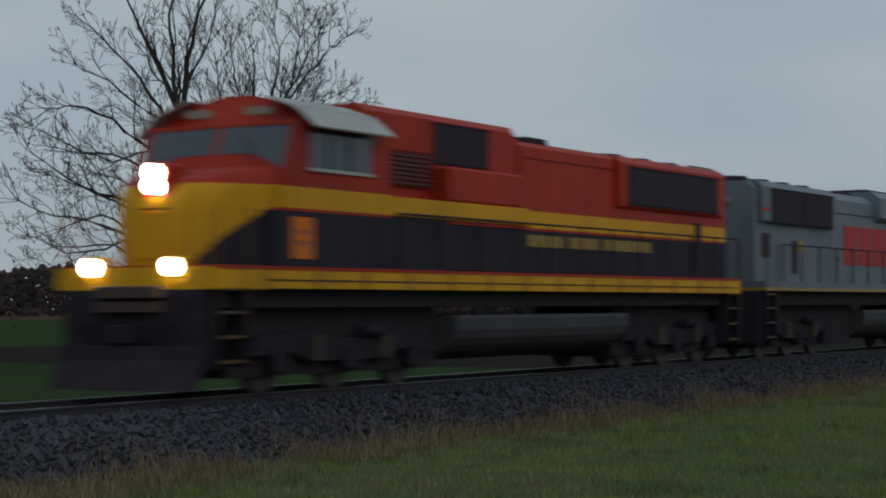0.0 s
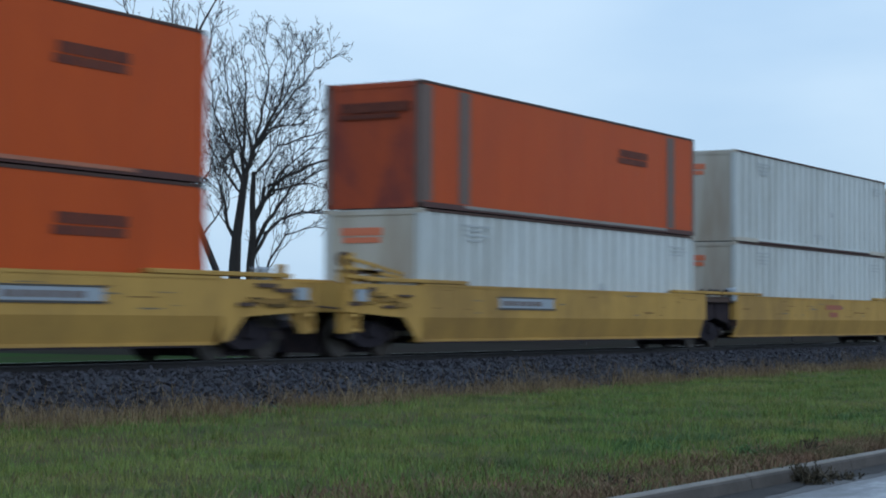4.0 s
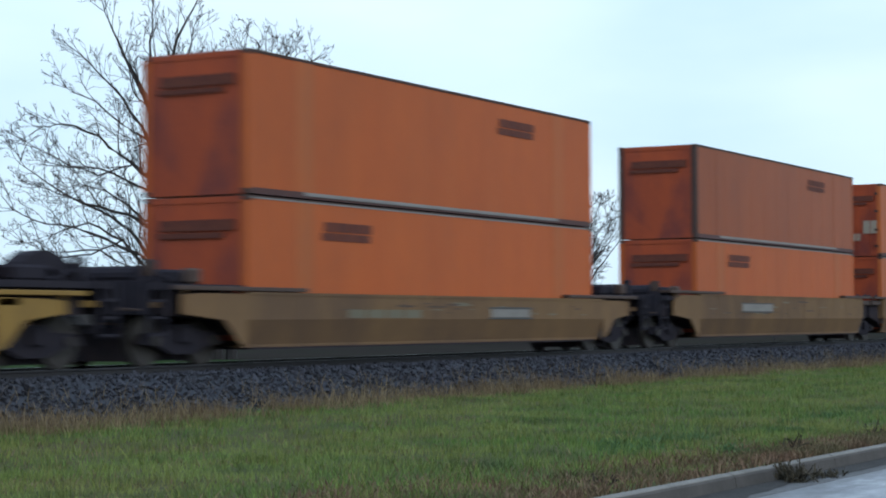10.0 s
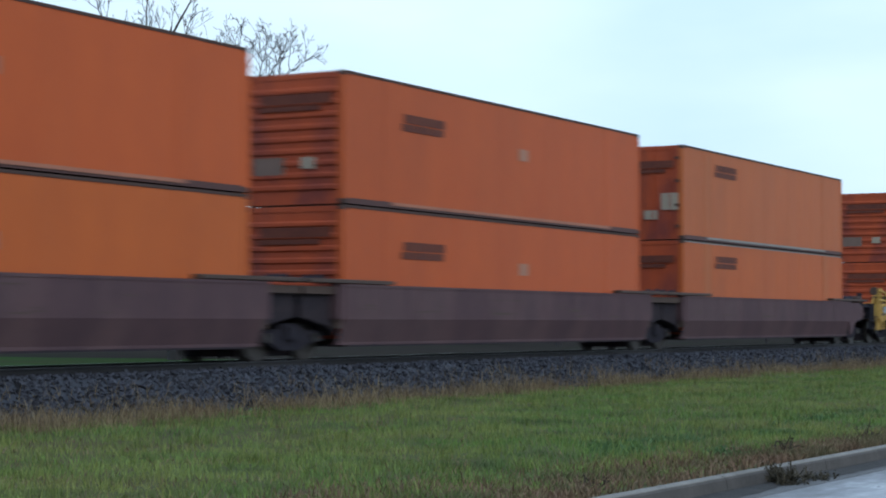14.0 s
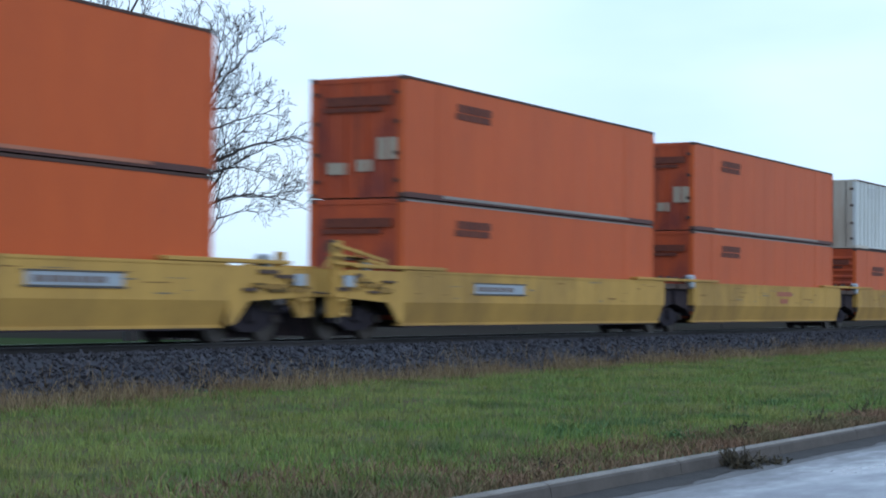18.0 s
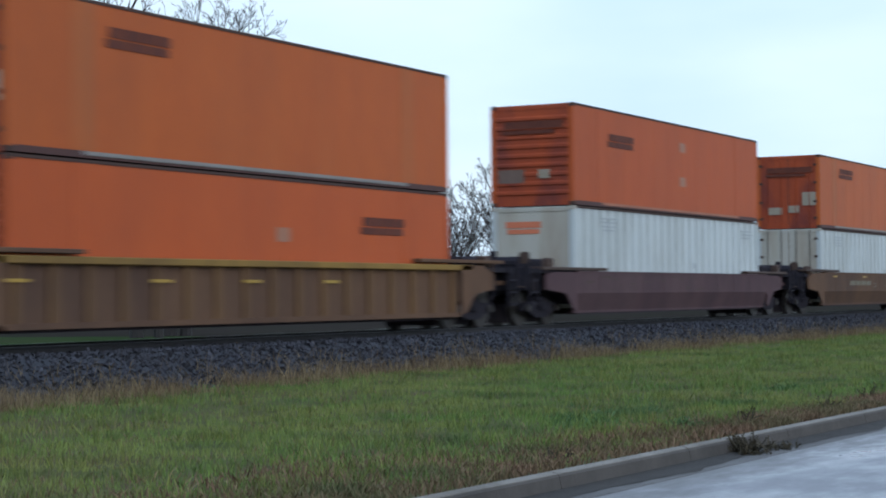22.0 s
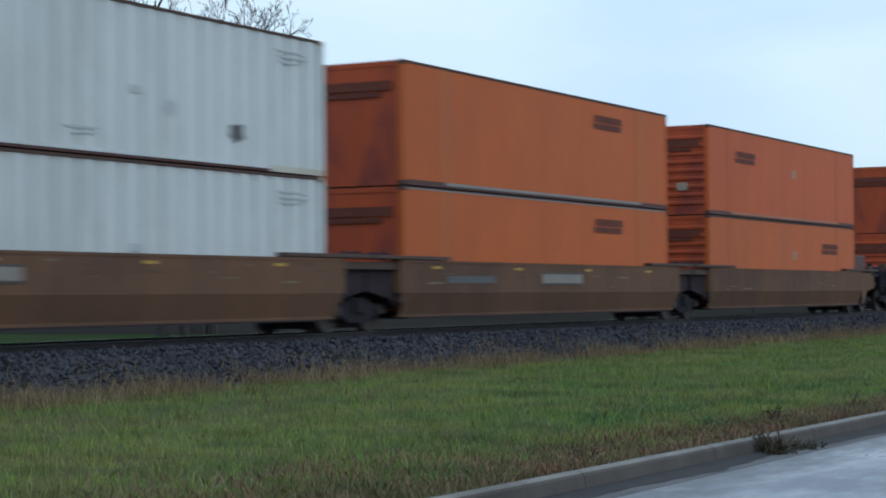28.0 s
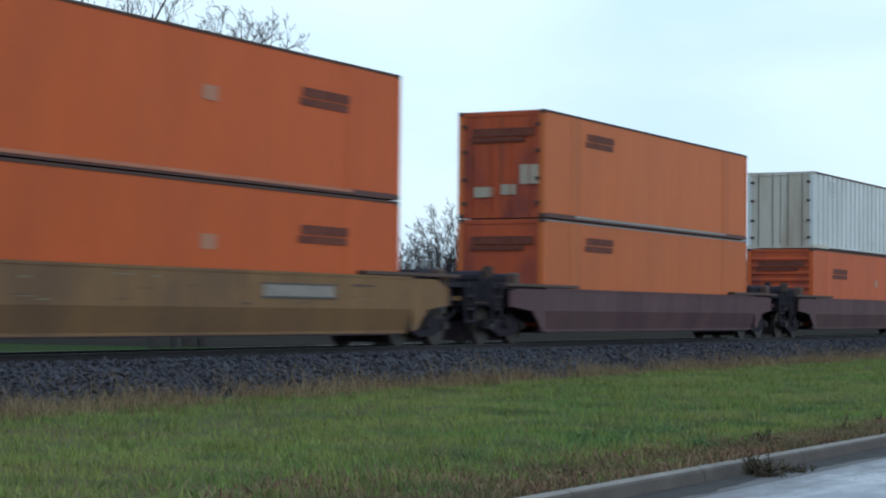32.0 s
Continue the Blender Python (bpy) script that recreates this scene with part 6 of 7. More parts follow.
# ---- trees ----
def branch(out, p, d, r, length, rng, depth, spread=0.55, droop=0.0):
    """Grow a bare branch as short tapered pieces, with side shoots."""
    n = max(4, int(length / 0.22))
    step = length / n
    pts = [(p.copy(), r)]
    for i in range(n):
        k = (i + 1) / n
        d = (d + Vector(rng.normal(0, 0.13, 3)) + Vector((0, 0, 0.05 - droop))).normalized()
        p = p + d * step
        rr = r * (1 - 0.75 * k)
        pts.append((p.copy(), rr))
        if depth > 0 and i >= 1 and rng.random() < 0.88:
            side = Vector(rng.normal(0, 1, 3))
            side = (side - d * side.dot(d)).normalized()
            nd = (d * math.cos(spread) + side * math.sin(spread * (0.7 + 0.6 * rng.random()))).normalized()
            branch(out, p, nd, max(rr * 0.62, 0.0085), length * (0.60 - 0.25 * k) * (0.8 + 0.4 * rng.random()), rng, depth - 1, spread, droop)
    out.append(pts)


def tubes_mesh(name, lines, mat, sides=5, least=0.008):
    verts, faces = [], []
    for pts in lines:
        prev = None
        for i, (p, r) in enumerate(pts):
            q = pts[min(i + 1, len(pts) - 1)][0] - pts[max(i - 1, 0)][0]
            d = q.normalized() if q.length > 1e-6 else Vector((0, 0, 1))
            u = d.orthogonal().normalized()
            w = d.cross(u)
            s = sides if r > 0.05 else 3
            if prev is not None and prev[1] != s:
                s = prev[1]
            o = len(verts)
            for k in range(s):
                a = 2 * math.pi * k / s
                verts.append(tuple(p + (u * math.cos(a) + w * math.sin(a)) * max(r, least)))
            if prev is not None:
                b = prev[0]
                faces += [(b + k, b + (k + 1) % s, o + (k + 1) % s, o + k) for k in range(s)]
            prev = (o, s)
    return raw(name, verts, faces, mat)


def limb_lines(out, pts, rng, side, away, depth, shoot=1.0, bow=0.5):
    """A limb along given points (u, z, r) with side shoots; u to the side, z up, bowed to or from the viewer."""
    k0, k1 = rng.normal(0, bow, 2)
    fine = []
    n = len(pts) - 1
    for i in range(n):
        for k in range(3):
            f = k / 3
            u, z, r = [pts[i][c] * (1 - f) + pts[i + 1][c] * f for c in range(3)]
            g = (i + f) / n
            wob = rng.normal(0, 0.035, 3) * (1 if r < 0.15 else 0.3)
            fine.append((side * (u + wob[0]) + away * (k0 * g + k1 * g * g + wob[1]) + Vector((0, 0, z + wob[2])), r))
    u, z, r = pts[-1]
    fine.append((side * u + away * (k0 + k1) + Vector((0, 0, z)), r))
    out.append(fine)
    total = sum((fine[i + 1][0] - fine[i][0]).length for i in range(len(fine) - 1))
    run, nxt = 0.0, 0.5 * rng.random()
    for i in range(len(fine) - 1):
        seg = fine[i + 1][0] - fine[i][0]
        run += seg.length
        if run > nxt and fine[i][0].z > 1.9:
            nxt = run + shoot * (0.25 + 0.3 * rng.random())
            d = seg.normalized()
            s = Vector(rng.normal(0, 1, 3))
            s = (s - d * s.dot(d)).normalized()
            nd = (d * 0.75 + s * 0.70 + Vector((0, 0, 0.35))).normalized()
            L = (0.8 + 1.5 * rng.random()) * (1.25 - 0.65 * run / total)
            branch(out, fine[i + 1][0].copy(), nd, max(0.021, fine[i + 1][1] * 0.5), L, rng, depth - 1, 0.6)
    # the tip divides
    d = (fine[-1][0] - fine[-2][0]).normalized()
    for k in range(3):
        nd = (d + Vector(rng.normal(0, 0.35, 3))).normalized()
        branch(out, fine[-1][0].copy(), nd, max(0.02, fine[-1][1]), 0.7 + 0.6 * rng.random(), rng, depth - 1, 0.6)


def bare_tree(name, label, x, y, stems, limbs, seed, size=1.0, depth=4, shoot=0.14, bow=0.5, reach=0.9, girth=1.0):
    rng = np.random.default_rng(seed)
    t = thing(name, label, "tree", "bare trees behind the railway")
    t.location = (x, y, GRASS_Z - 0.02)
    side = Vector((y, -x, 0)).normalized() * size
    away = Vector((x, y, 0)).normalized() * size
    lines = []
    bole = [[(side * (u * reach) + Vector((0, 0, (z if z < 6 else 6 + (z - 6) * reach) * size)), r * size) for u, z, r in pts] for pts in stems]
    for pts in limbs:
        limb_lines(lines, [(u * reach, (z if z < 6 else 6 + (z - 6) * reach) * size, r * size * girth) for u, z, r in pts], rng, side, away, depth, shoot, bow)
    part("trunk", tubes_mesh("trunk", bole, "bark", 8), "bark", t)
    part("crown", tubes_mesh("crown", lines, "bark", 5, 0.008 if size == 1.0 else 0.0115), "bark", t, "tangle of bare branches and twigs")
    return t


def at_bearing(az, dist):
    return dist * math.sin(radians(az)), dist * math.cos(radians(az))


# two big trees beyond the track
x, y = at_bearing(52.95, 75)
bare_tree("bare_tree", "tall leafless tree with two stems and long side limbs", x, y,
          [[(0.0, 0.0, 0.30), (-0.17, 3.5, 0.19), (-0.58, 6.5, 0.16), (-0.78, 8.6, 0.13)], [(0.8, 0.0, 0.20), (0.56, 3.5, 0.14), (-0.09, 5.2, 0.12), (-0.5, 6.5, 0.10)]],
          [[(-0.78, 8.6, 0.13), (-1.0, 9.2, 0.11), (-1.6, 10.6, 0.08), (-2.4, 12.3, 0.045), (-2.9, 13.4, 0.02)],
           [(-0.9, 8.9, 0.10), (-1.1, 10.4, 0.075), (-1.2, 12.2, 0.045), (-1.1, 13.8, 0.02)],
           [(-0.74, 8.7, 0.12), (-0.58, 10.7, 0.08), (-0.25, 12.2, 0.055), (0.74, 14.1, 0.02)],
           [(-0.65, 7.4, 0.08), (-1.5, 9.0, 0.06), (-2.6, 10.6, 0.04), (-3.6, 11.6, 0.02)],
           [(-0.7, 6.8, 0.10), (-1.9, 7.7, 0.08), (-3.0, 8.6, 0.055), (-4.3, 9.1, 0.03), (-5.0, 8.9, 0.015)],
           [(-0.6, 6.2, 0.07), (-1.6, 6.9, 0.055), (-3.0, 7.5, 0.04), (-4.4, 7.6, 0.02)],
           [(-0.4, 3.2, 0.11), (-1.1, 3.9, 0.09), (-1.9, 5.2, 0.07), (-3.0, 6.0, 0.05), (-4.2, 6.5, 0.03), (-5.2, 6.9, 0.015)],
           [(-0.5, 2.8, 0.10), (-1.2, 3.5, 0.085), (-2.2, 4.8, 0.06), (-3.4, 5.5, 0.04), (-4.7, 5.0, 0.02)],
           [(-0.3, 2.4, 0.08), (-1.5, 3.4, 0.06), (-3.0, 4.4, 0.04), (-4.6, 4.3, 0.02)],
           [(-0.2, 2.0, 0.09), (-1.6, 2.5, 0.07), (-3.1, 3.3, 0.05), (-4.7, 3.5, 0.03), (-5.8, 3.2, 0.015)],
           [(-0.3, 3.4, 0.10), (-1.7, 4.3, 0.08), (-3.4, 5.1, 0.055), (-4.9, 5.4, 0.03), (-6.0, 5.9, 0.015)],
           [(-0.4, 4.6, 0.09), (-1.9, 5.8, 0.07), (-3.6, 6.2, 0.05), (-5.0, 7.0, 0.03), (-5.9, 7.8, 0.015)],
           [(-1.1, 2.3, 0.06), (-2.5, 2.1, 0.05), (-4.0, 2.5, 0.035), (-5.4, 2.0, 0.015)],
           [(-2.1, 4.9, 0.05), (-3.3, 4.2, 0.04), (-4.5, 4.1, 0.03), (-5.7, 4.7, 0.015)],
           [(-1.9, 7.6, 0.05), (-3.1, 7.3, 0.04), (-4.5, 7.8, 0.03), (-5.7, 8.5, 0.015)],
           [(-0.5, 5.6, 0.06), (-1.4, 5.7, 0.05), (-2.8, 6.7, 0.03), (-3.8, 7.0, 0.015)],
           [(-0.7, 8.2, 0.06), (-1.8, 8.8, 0.045), (-3.2, 9.9, 0.03), (-4.2, 10.4, 0.015)],
           [(-0.3, 6.4, 0.05), (0.3, 7.4, 0.035), (0.6, 8.6, 0.02)], [(-0.6, 10.0, 0.05), (0.1, 11.2, 0.03), (0.3, 12.4, 0.015)], [(0.0, 4.8, 0.05), (0.7, 5.8, 0.03), (0.9, 6.8, 0.015)]], 11, reach=1.07, girth=1.0)
x, y = at_bearing(54.2, 78)
bare_tree("bare_tree", "broad leafless tree with fanned stems and long side limbs", x, y,
          [[(-0.45, 0.0, 0.33), (-0.35, 3.9, 0.24), (-0.28, 4.9, 0.20), (0.0, 7.0, 0.15), (0.12, 7.7, 0.13)], [(0.3, 0.0, 0.25), (0.36, 3.8, 0.17), (0.47, 5.1, 0.14), (0.42, 6.5, 0.12), (0.48, 7.8, 0.09)]],
          [[(0.12, 7.7, 0.12), (0.47, 8.8, 0.10), (1.0, 9.7, 0.07), (1.6, 10.8, 0.045), (1.95, 12.8, 0.02)],
           [(-0.3, 4.8, 0.10), (-0.65, 5.4, 0.08), (-0.93, 6.8, 0.055), (-1.2, 7.6, 0.03), (-1.5, 8.6, 0.015)],
           [(0.0, 7.0, 0.09), (-0.4, 8.2, 0.07), (-0.8, 9.3, 0.05), (-1.3, 10.4, 0.03), (-1.5, 11.8, 0.015)],
           [(0.0, 7.2, 0.09), (0.0, 8.9, 0.07), (0.1, 11.0, 0.04), (-0.1, 12.9, 0.018)],
           [(0.2, 8.0, 0.07), (-0.3, 9.6, 0.05), (-0.7, 11.2, 0.03), (-0.9, 12.4, 0.015)],
           [(0.5, 4.5, 0.10), (1.36, 5.9, 0.075), (2.2, 7.1, 0.05), (3.5, 7.9, 0.03), (4.4, 8.3, 0.015)],
           [(0.4, 4.1, 0.09), (1.5, 5.6, 0.065), (2.66, 5.95, 0.045), (3.7, 5.9, 0.025), (4.9, 6.4, 0.012)],
           [(0.45, 5.4, 0.08), (1.1, 6.8, 0.06), (1.9, 8.0, 0.04), (3.0, 8.9, 0.02)],
           [(0.8, 2.8, 0.07), (1.2, 4.0, 0.05), (1.9, 4.9, 0.035), (3.2, 5.3, 0.018)],
           [(1.0, 9.7, 0.06), (2.3, 11.5, 0.04), (3.2, 12.5, 0.025), (3.9, 12.9, 0.012)],
           [(0.47, 8.8, 0.07), (1.36, 9.9, 0.05), (2.66, 10.1, 0.035), (3.6, 10.7, 0.018)],
           [(0.5, 7.6, 0.06), (1.5, 8.9, 0.045), (2.8, 9.4, 0.03), (4.0, 9.7, 0.015)],
           [(0.5, 8.9, 0.06), (0.9, 10.6, 0.045), (1.1, 12.0, 0.03), (0.9, 13.3, 0.015)],
           [(1.5, 10.7, 0.04), (2.3, 12.2, 0.03), (2.8, 13.2, 0.015)], [(0.0, 6.6, 0.06), (-0.9, 7.9, 0.04), (-1.8, 9.4, 0.025), (-2.1, 10.4, 0.012)],
           [(0.5, 5.5, 0.09), (0.98, 6.96, 0.08), (2.0, 7.6, 0.07), (3.5, 8.28, 0.05), (4.6, 8.5, 0.032), (5.3, 8.6, 0.012)],
           [(2.66, 5.95, 0.055), (3.5, 6.08, 0.045), (4.5, 5.95, 0.030), (5.0, 5.9, 0.012)],
           [(0.9, 6.3, 0.07), (1.3, 6.95, 0.06), (2.7, 7.3, 0.04), (3.6, 7.1, 0.015)]], 5)
# smaller bushy trees further off
for az, dist, size, seed in ((64.5, 120, 0.80, 21), (62.3, 128, 0.66, 23), (70.7, 145, 0.50, 29), (60.8, 150, 0.55, 31)):
    x, y = at_bearing(az, dist)
    fan_limbs = []
    for k in range(22):
        a = radians(157 - 6.4 * k)
        L = 8.6 + 1.3 * math.sin(k * 2.1 + seed)
        fan_limbs.append([(0.02 * (k - 11), 2.0 + 0.3 * (k % 3), 0.11)] + [(L * f * math.cos(a) * (0.5 + 0.1 * f), 2.2 + 0.3 * (k % 3) + L * f * (0.55 + 0.45 * math.sin(a)), 0.11 - 0.095 * f) for f in (0.33, 0.66, 1.0)])
    bare_tree("bare_tree", "small rounded leafless tree at a field edge", x, y, [[(0.0, 0.0, 0.3), (0.05, 1.5, 0.24), (0.1, 2.6, 0.18)]], fan_limbs, seed, size, depth=4, shoot=0.33, bow=1.6)


def far_wood():
    """A low ragged belt of bare trees along the far edge of the field."""
    rng = np.random.default_rng(8)
    verts, faces = [], []
    for i in range(15000):
        az = 38 + 44 * rng.random()
        d = 560 + 90 * rng.random()
        x, y = at_bearing(az, d)
        h = 5.4 + 3.0 * (0.5 + noise.noise(Vector((az * 0.55, 0, 0)))) + 1.0 * rng.random()
        h *= 1.9 if az < 53 else 1.0
        w = 0.5 + 0.8 * rng.random()
        mid = GRASS_Z + (h - 0.4) * rng.random() ** 0.8
        o = len(verts)
        sx, sy = y / d, -x / d
        for k in range(6):
            a = 2 * math.pi * (k + 0.4 * rng.random()) / 6
            r = w * (0.6 + 0.6 * rng.random())
            verts.append((x + sx * r * math.cos(a), y + sy * r * math.cos(a), mid + 1.1 * r * math.sin(a)))
        verts.append((x, y - 0.8, mid))
        faces += [(o + k, o + (k + 1) % 6, o + 6) for k in range(6)]
    w = new("distant_wood", raw("distant_wood", verts, faces, "wood_far"))
    tagged(w, "low brown belt of bare woodland on the horizon", "woodland", kind="stuff")


far_wood()


# ---- grass ----
def blades(name, label, mat, count, place, height, width, lean, seed, category="grass"):
    rng = np.random.default_rng(seed)
    verts, faces = [], []
    for i in range(count):
        got = place(rng)
        if got is None:
            continue
        x, y, k = got
        z = ground_z(x, y) if y < 19.9 else max(ground_z(x, y), bed_z(y - TRACK_Y))
        h = height * k * (0.55 + 0.9 * rng.random())
        a = rng.random() * 6.283
        w = width * (0.7 + 0.6 * rng.random())
        dx, dy = math.cos(a) * w, math.sin(a) * w
        lx, ly = rng.normal(0, lean, 2) * h
        o = len(verts)
        verts += [(x - dx, y - dy, z - 0.01), (x + dx, y + dy, z - 0.01), (x + lx * 0.45 + dx * 0.6, y + ly * 0.45 + dy * 0.6, z + h * 0.6), (x + lx * 0.45 - dx * 0.6, y + ly * 0.45 - dy * 0.6, z + h * 0.6), (x + lx, y + ly, z + h)]
        faces += [(o, o + 1, o + 2, o + 3), (o + 3, o + 2, o + 4)]
    g = new(name, raw(name, verts, faces, mat))
    return tagged(g, label, category, kind="stuff")


def wedge(rng, y0, y1, lo=1.02, hi=4.7):
    """A place in the strip of turf, thinner where it lies further off."""
    y = y0 + (y1 - y0) * rng.random()
    return y * lo + y * (hi - lo) * rng.random() ** 1.35, y


def lawn(rng):
    x, y = wedge(rng, 7.1, 19.3)
    if y < kerb_y(x) + 0.05 + 0.9 * rng.random() ** 2 or (y > 13.5 + 2.2 * noise.noise(Vector((x * 0.3, y * 0.3, 6))) and x < 27 and rng.random() < 0.5):
        return None
    return x, y, max(0.3, 0.78 + 0.45 * noise.noise(Vector((x * 0.5, y * 0.5, 2))) + 0.75 * noise.noise(Vector((x * 1.5, y * 1.9, 8))))


def toe(rng):
    """Ragged belt of dry grass at the foot of the ballast."""
    x = 15 + 76 * rng.random() ** 1.35
    near = max(0.0, min(1.0, (34 - x) / 14))        # the belt widens where the track is nearest
    y = rng.normal(19.15 - 0.40 * near + 0.35 * noise.noise(Vector((x * 0.35, 1.0, 3.0))), 0.50 + 0.25 * near)
    if noise.noise(Vector((x * 0.5, 3.0, 7.0))) + 0.25 < rng.random() * 0.7 - 0.2:
        return None
    return x, max(16.6, min(20.4, y)), 0.8 + 0.6 * noise.noise(Vector((x * 0.8, 0, 0)))


CLUMPS = [wedge(np.random.default_rng(70 + k), 7.6, 18.6) for k in range(520)]


def clump(rng):
    """Ranker tufts scattered over the lawn."""
    x, y = CLUMPS[int(rng.random() * len(CLUMPS))]
    x, y = x + rng.normal(0, 0.16), y + rng.normal(0, 0.10)
    return (x, y, 1.0) if y > kerb_y(x) + 0.1 else None


def verge(rng):
    """Dead weeds behind the kerb."""
    x = 9 + 36 * rng.random() ** 1.25
    y = kerb_y(x) + 0.03 + abs(rng.normal(0, 0.42 + 0.75 * max(0.0, min(1.0, (23 - x) / 9))))
    if noise.noise(Vector((x * 0.6, y * 0.9, 9.0))) < rng.random() * 0.9 - 0.65:
        return None
    return x, y, 1.0


def dark_patch(rng):
    x = 20 + 17 * rng.random() ** 1.2
    y = rng.normal(kerb_y(x) + 2.6 - 0.06 * (x - 24), 0.75)
    if noise.noise(Vector((x * 0.8, y * 1.1, 5.0))) < 0.16:
        return None
    return x, y, 1.0


blades("lawn_grass", "short damp green lawn grass with yellowed tufts", "blade", 155000, lawn, 0.080, 0.0045, 0.45, 1)
blades("dry_grass", "tan dead grass along the foot of the ballast", "straw", 24000, toe, 0.33, 0.0055, 0.38, 2)
blades("low_dry_grass", "low matted brown grass at the foot of the ballast", "straw", 26000, toe, 0.13, 0.006, 0.7, 22)
blades("verge_weeds", "russet dead weeds and clover behind the kerb", "russet", 40000, verge, 0.085, 0.007, 0.6, 3)
blades("rank_grass", "rank yellow-green tufts standing in the lawn", "tuft", 18000, clump, 0.12, 0.005, 0.4, 12)


def thatch(rng):
    """Dead brown stalks showing between the tufts."""
    x, y = wedge(rng, 7.3, 19.3)
    if y < kerb_y(x) + 0.05 or noise.noise(Vector((x * 0.8, y * 1.1, 12.0))) < 0.1 * rng.random():
        return None
    return x, y, 1.0


blades("dead_thatch", "tan dead stalks and leaves scattered through the lawn", "straw", 20000, thatch, 0.065, 0.006, 0.7, 15)
blades("dark_clover", "dark green clover patches in the lawn", "dark_blade", 9500, dark_patch, 0.075, 0.008, 0.6, 4)


def weed(name, label, x, y, z, spread, height, stems, mat, seed):
    rng = np.random.default_rng(seed)
    t = thing(name, label, "weed")
    t.location = (x, y, z)
    lines, verts, faces = [], [], []
    for i in range(stems):
        a, tilt = rng.random() * 6.283, 0.15 + 1.1 * rng.random()
        d = Vector((math.cos(a) * math.sin(tilt), math.sin(a) * math.sin(tilt), math.cos(tilt)))
        p = Vector(rng.normal(0, spread * 0.28, 3))
        p.z = 0
        pts = [(p.copy(), 0.006)]
        L = height * (0.5 + 0.7 * rng.random())
        for k in range(5):
            d = (d + Vector(rng.normal(0, 0.18, 3))).normalized()
            p = p + d * L / 5
            p.z = max(p.z, 0.005)
            pts.append((p.copy(), 0.006 * (1 - k / 7)))
            for j in range(3):
                q = p + Vector(rng.normal(0, 0.02, 3))
                q.z = max(q.z, 0.004)
                s = 0.003 + 0.006 * rng.random()
                o = len(verts)
                e1, e2 = Vector(rng.normal(0, s, 3)), Vector(rng.normal(0, s, 3))
                verts += [tuple(q - e1), tuple(q + e2), tuple(q + e1), tuple(q - e2)]
                faces.append((o, o + 1, o + 2, o + 3))
        lines.append(pts)
    tagged(part("stem_tangle", tubes_mesh("stem_tangle", lines, mat, 3), mat, t), kind="stuff")
    tagged(part("leaf_litter", raw("leaf_litter", verts, faces, mat), mat, t), kind="stuff")
    return t


weed("kerb_weed", "withered dark weed clump growing in the gutter", 19.25, kerb_y(19.25) - 0.26, ROAD_Z, 0.36, 0.21, 90, "weed", 4)
weed("kerb_weed", "small withered weed lying in the gutter", 19.95, kerb_y(19.95) - 0.42, ROAD_Z, 0.30, 0.09, 24, "weed", 6)
weed("green_tuft", "dark green broad-leaved tuft in the lawn", 20.6, 7.75, ground_z(20.6, 7.75), 0.40, 0.13, 60, "dark_blade", 9)
for k, (x, o, h) in enumerate(((21.5, 0.5, 0.30), (24.6, 0.6, 0.32), (27.0, 0.7, 0.3), (16.2, 0.4, 0.2))):
    weed("dead_weed", "thin brown dead weed standing behind the kerb", x, kerb_y(x) + o, ground_z(x, kerb_y(x) + o), 0.18, h * 0.8, 9, "weed", 40 + k)


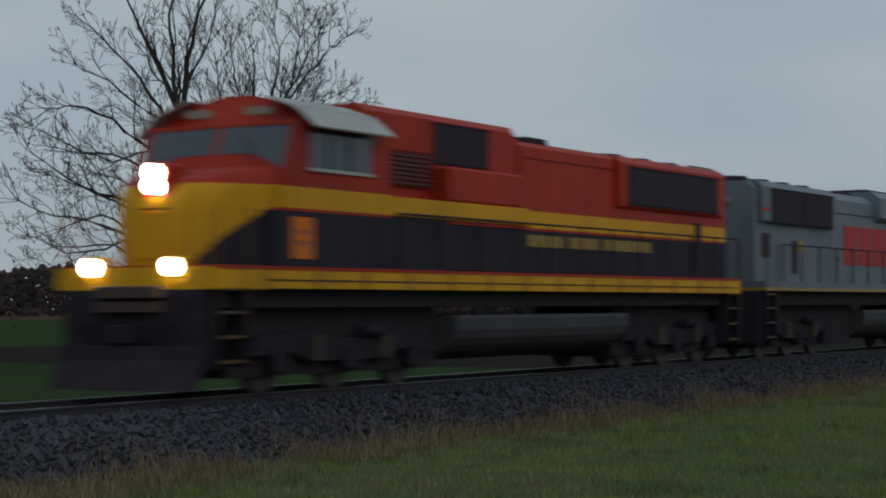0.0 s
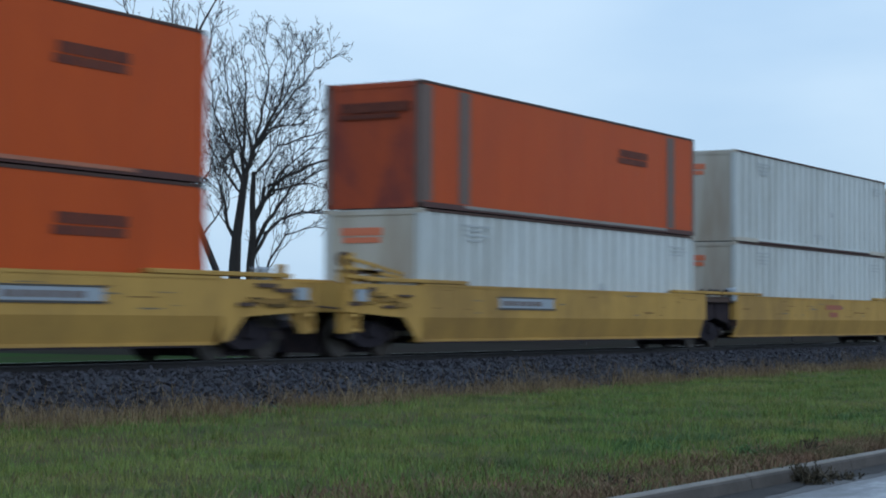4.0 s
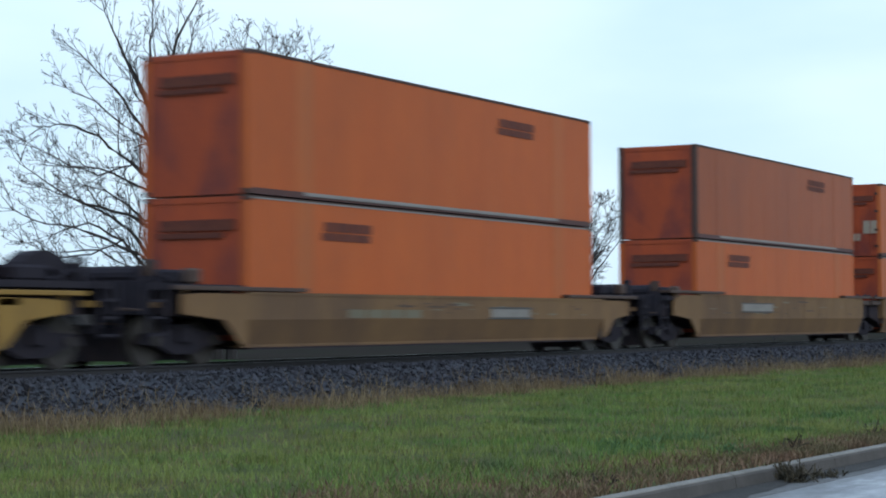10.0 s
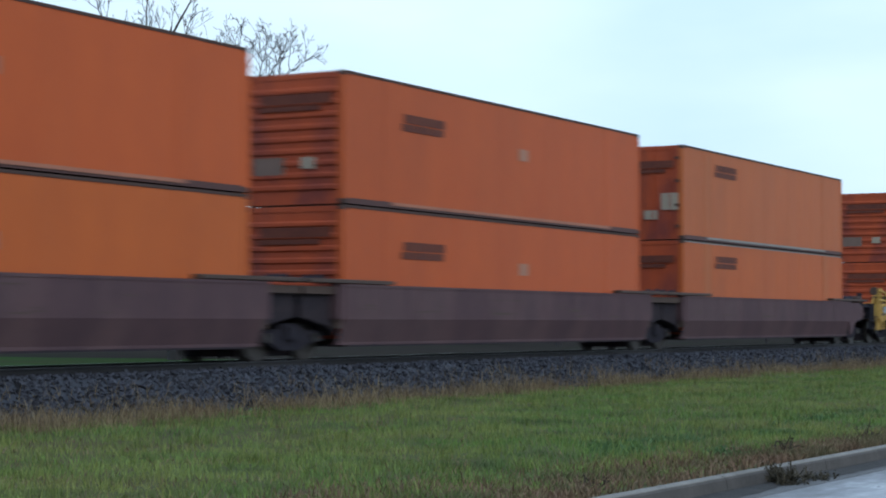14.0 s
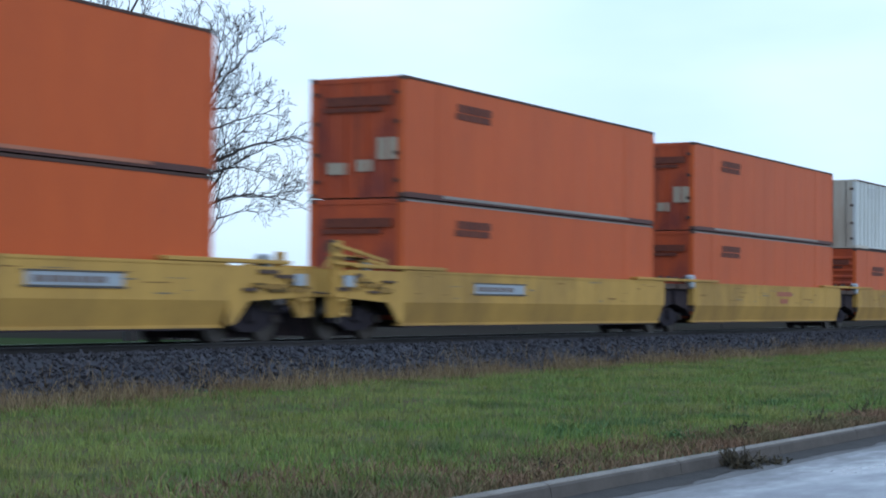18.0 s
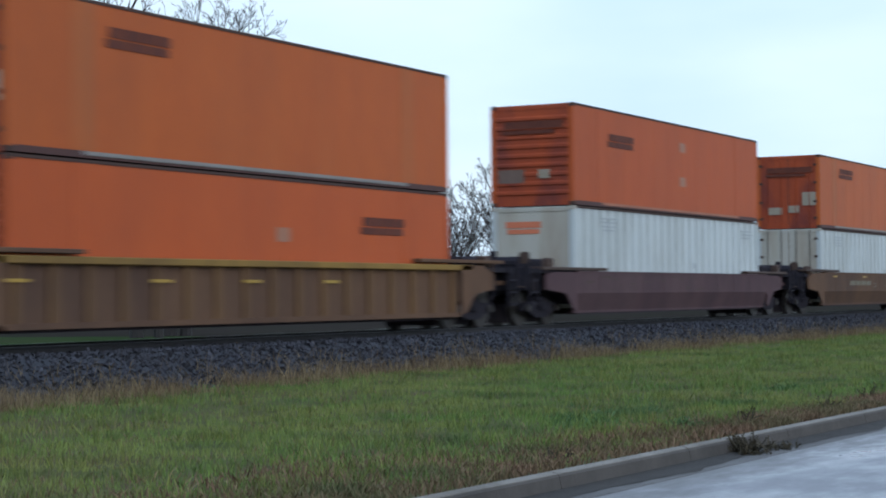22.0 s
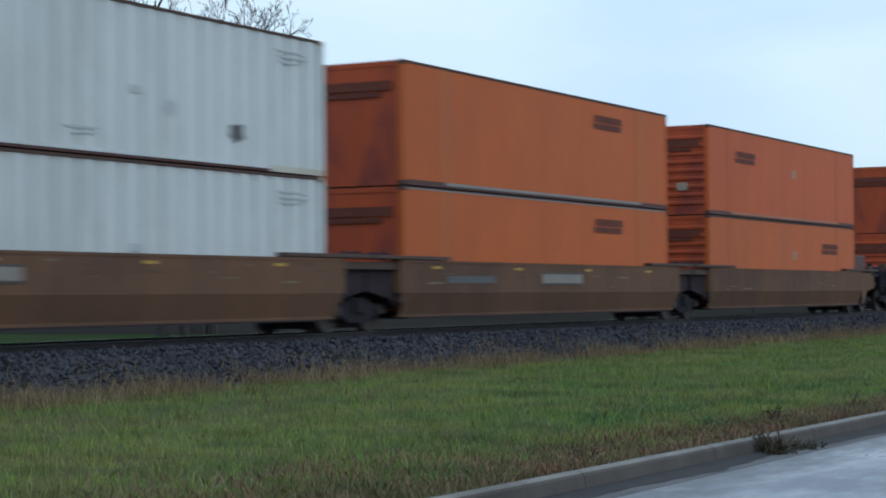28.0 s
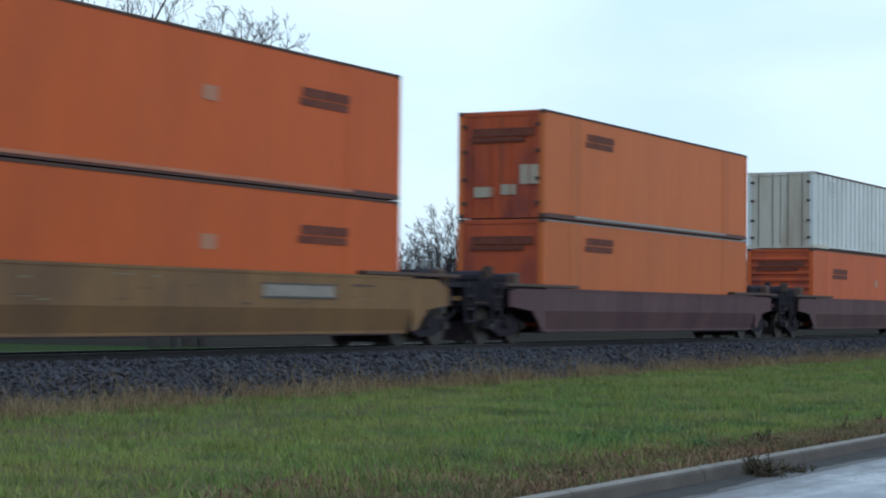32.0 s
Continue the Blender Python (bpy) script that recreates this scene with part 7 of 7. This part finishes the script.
# ---- the consist: place along the train, lower and upper container, well ----
#    paint, front, where the lettering stands
O, RO, PO, BO, WH, DO, CR = "orange", "red_orange", "pale_orange", "brown_orange", "white", "deep_orange", "cream"
STACKS = [
    (78.57, (CR, "flat", "rear"), (CR, "flat", "rear")),
    (98.32, (DO, "ribbed", "rear"), (WH, "flat", "rear")),
    (117.97, (DO, "ribbed", "rear", 1), (DO, "ribbed", "rear", 1)),
    (142.16, (WH, "flat", "rear"), (DO, "flat", "rear", 2)),
    (161.76, (WH, "flat", "rear"), (WH, "flat", "rear")),
    (181.47, (WH, "doors", "rear"), (WH, "flat", "rear")),
    (205.60, (DO, "flat", "rear", 2), (O, "flat", "rear")),
    (225.22, (O, "flat", "rear"), (O, "flat", "rear")),
    (244.90, (O, "flat", "rear"), (O, "flat", "rear")),
    (268.68, (O, "flat", "front"), (O, "flat", "rear")),
    (292.50, (O, "flat", "front"), (O, "flat", "rear")),
    (316.37, (O, "flat", "front"), (BO, "flat", "rear")),
    (336.22, (PO, "flat", "rear"), (PO, "doors", "front")),
    (355.85, (O, "flat", "front"), (PO, "flat", "rear")),
    (379.70, (O, "ribbed", "front"), (RO, "ribbed", "front")),
    (399.40, (RO, "ribbed", "front"), (RO, "ribbed", "front")),
    (418.95, (O, "flat", "front"), (PO, "doors", "front")),
    (442.87, (RO, "ribbed", "front"), (O, "ribbed", "front")),
    (462.42, (RO, "ribbed", "front"), (RO, "ribbed", "front")),
    (482.05, (RO, "ribbed", "front"), (RO, "ribbed", "front")),
    (506.04, (RO, "flat", "front"), (RO, "doors", "front")),
    (525.80, (RO, "flat", "front"), (RO, "doors", "front")),
    (545.47, (RO, "ribbed", "front"), (WH, "doors", "rear")),
    (569.30, (O, "flat", "front"), (O, "ribbed", "front")),
    (593.09, (RO, "ribbed", "rear"), (O, "doors", "front")),
    (616.85, (WH, "flat", "rear"), (RO, "ribbed", "front", 1)),
    (640.68, (WH, "doors", "rear"), (O, "doors", "front")),
    (664.60, (WH, "doors", "rear"), (O, "doors", "front")),
    (688.40, (O, "flat", "front"), (O, "ribbed", "front")),
    (712.15, (RO, "ribbed", "front"), (RO, "doors", "front")),
    (736.00, (WH, "flat", "rear"), (WH, "doors", "rear")),
    (755.55, (O, "flat", "rear"), (O, "flat", "rear")),
    (775.30, (O, "ribbed", "rear"), (RO, "ribbed", "front")),
    (799.00, (RO, "ribbed", "rear"), (O, "flat", "rear")),
    (818.55, (PO, "flat", "rear"), None),
    (838.05, (RO, "ribbed", "rear"), (RO, "ribbed", "rear")),
    (861.95, (PO, "flat", "front"), (PO, "doors", "front")),
    (885.60, (RO, "ribbed", "front"), (WH, "doors", "rear")),
]
#    first stack, wells in the car, paint, ribbed sides, height of the sides where they are low
CARS = [(0, 3, "yellow", 0), (3, 3, "yellow", 0), (6, 3, "blue", 0), (9, 1, "mustard", 1, 1.12), (10, 1, "tan", 0, 1.26), (11, 3, "tan", 0), (14, 3, "brown", 0), (17, 3, "yellow", 0), (20, 3, "yellow", 0),
        (23, 1, "brown", 0, 1.22), (24, 1, "ochre", 1), (25, 1, "brown", 0, 1.34), (26, 1, "ochre", 0), (27, 1, "ochre", 0), (28, 1, "ochre", 1), (29, 1, "tan", 0), (30, 3, "ochre", 0), (33, 3, "tan", 0), (36, 1, "brown", 0, 1.32), (37, 1, "brown", 0, 1.32)]


def gone(t):
    """How far the train has run since the start."""
    return 26.477 * t - 0.028855 * t * t - 0.0000388 * t ** 3 - 0.6 * max(0.0, 1 - t / 0.8) ** 2


TIMES = [0, 0.2, 0.4, 0.6, 0.8, 1, 2, 4, 8, 12, 16, 20, 24, 28, 30, 32]
ROLLING = []                                     # things on the train and their places on it
ROLLING += [(ob, s, 0.0) for ob, s in LOCOMOTIVES]
made = {}


def placed(key, build, s, z=0.0):
    """The first of its kind is built, the rest are copies of it."""
    if key not in made:
        made[key] = build()
        ob = made[key]
    else:
        ob = copy_thing(made[key], Matrix())
    ROLLING.append((ob, s, z))
    return ob


for first, count, paint, ribbed, *low_top in CARS:
    top = low_top[0] if low_top else 1.47
    for k in range(count):
        i = first + k
        lead = "end" if k == 0 else "joint"
        trail = "end" if k == count - 1 else "joint"
        plate = ""
        if paint == "blue":
            plate = "blue"
        elif count == 3 and paint in ("yellow", "tan", "ochre"):
            plate = ("white", "red" if paint == "yellow" else "mid", "rear" if i != 13 else "none")[k]
        if i == 33:
            plate = "tags"
        if i == 32:
            plate = "tags_box"
        spray = i == 13
        placed((paint, lead, trail, ribbed, plate, spray, top), lambda: well_unit(paint, lead, trail, bool(ribbed), plate, spray, top), STACKS[i][0])

for i, (s, lower, upper) in enumerate(STACKS):
    for level, spec in ((0, lower), (1, upper)):
        if spec is None:
            continue
        paint, front, mark = spec[:3]
        extra = spec[3] if len(spec) > 3 else 0
        rail = "pale_rail" if (level == 0 and upper and paint not in ("white", "cream") and front == "flat") else "rail_dark"
        placed((paint, front, mark, extra, rail), lambda: container(paint, front, mark, rail, extra == 2, extra == 1), s, 0.33 + level * 2.915)


def motions():
    for ob, s, z in ROLLING:
        walk(ob, [(t, pose(s - gone(t), TRACK_Y, z)) for t in TIMES])


motions()
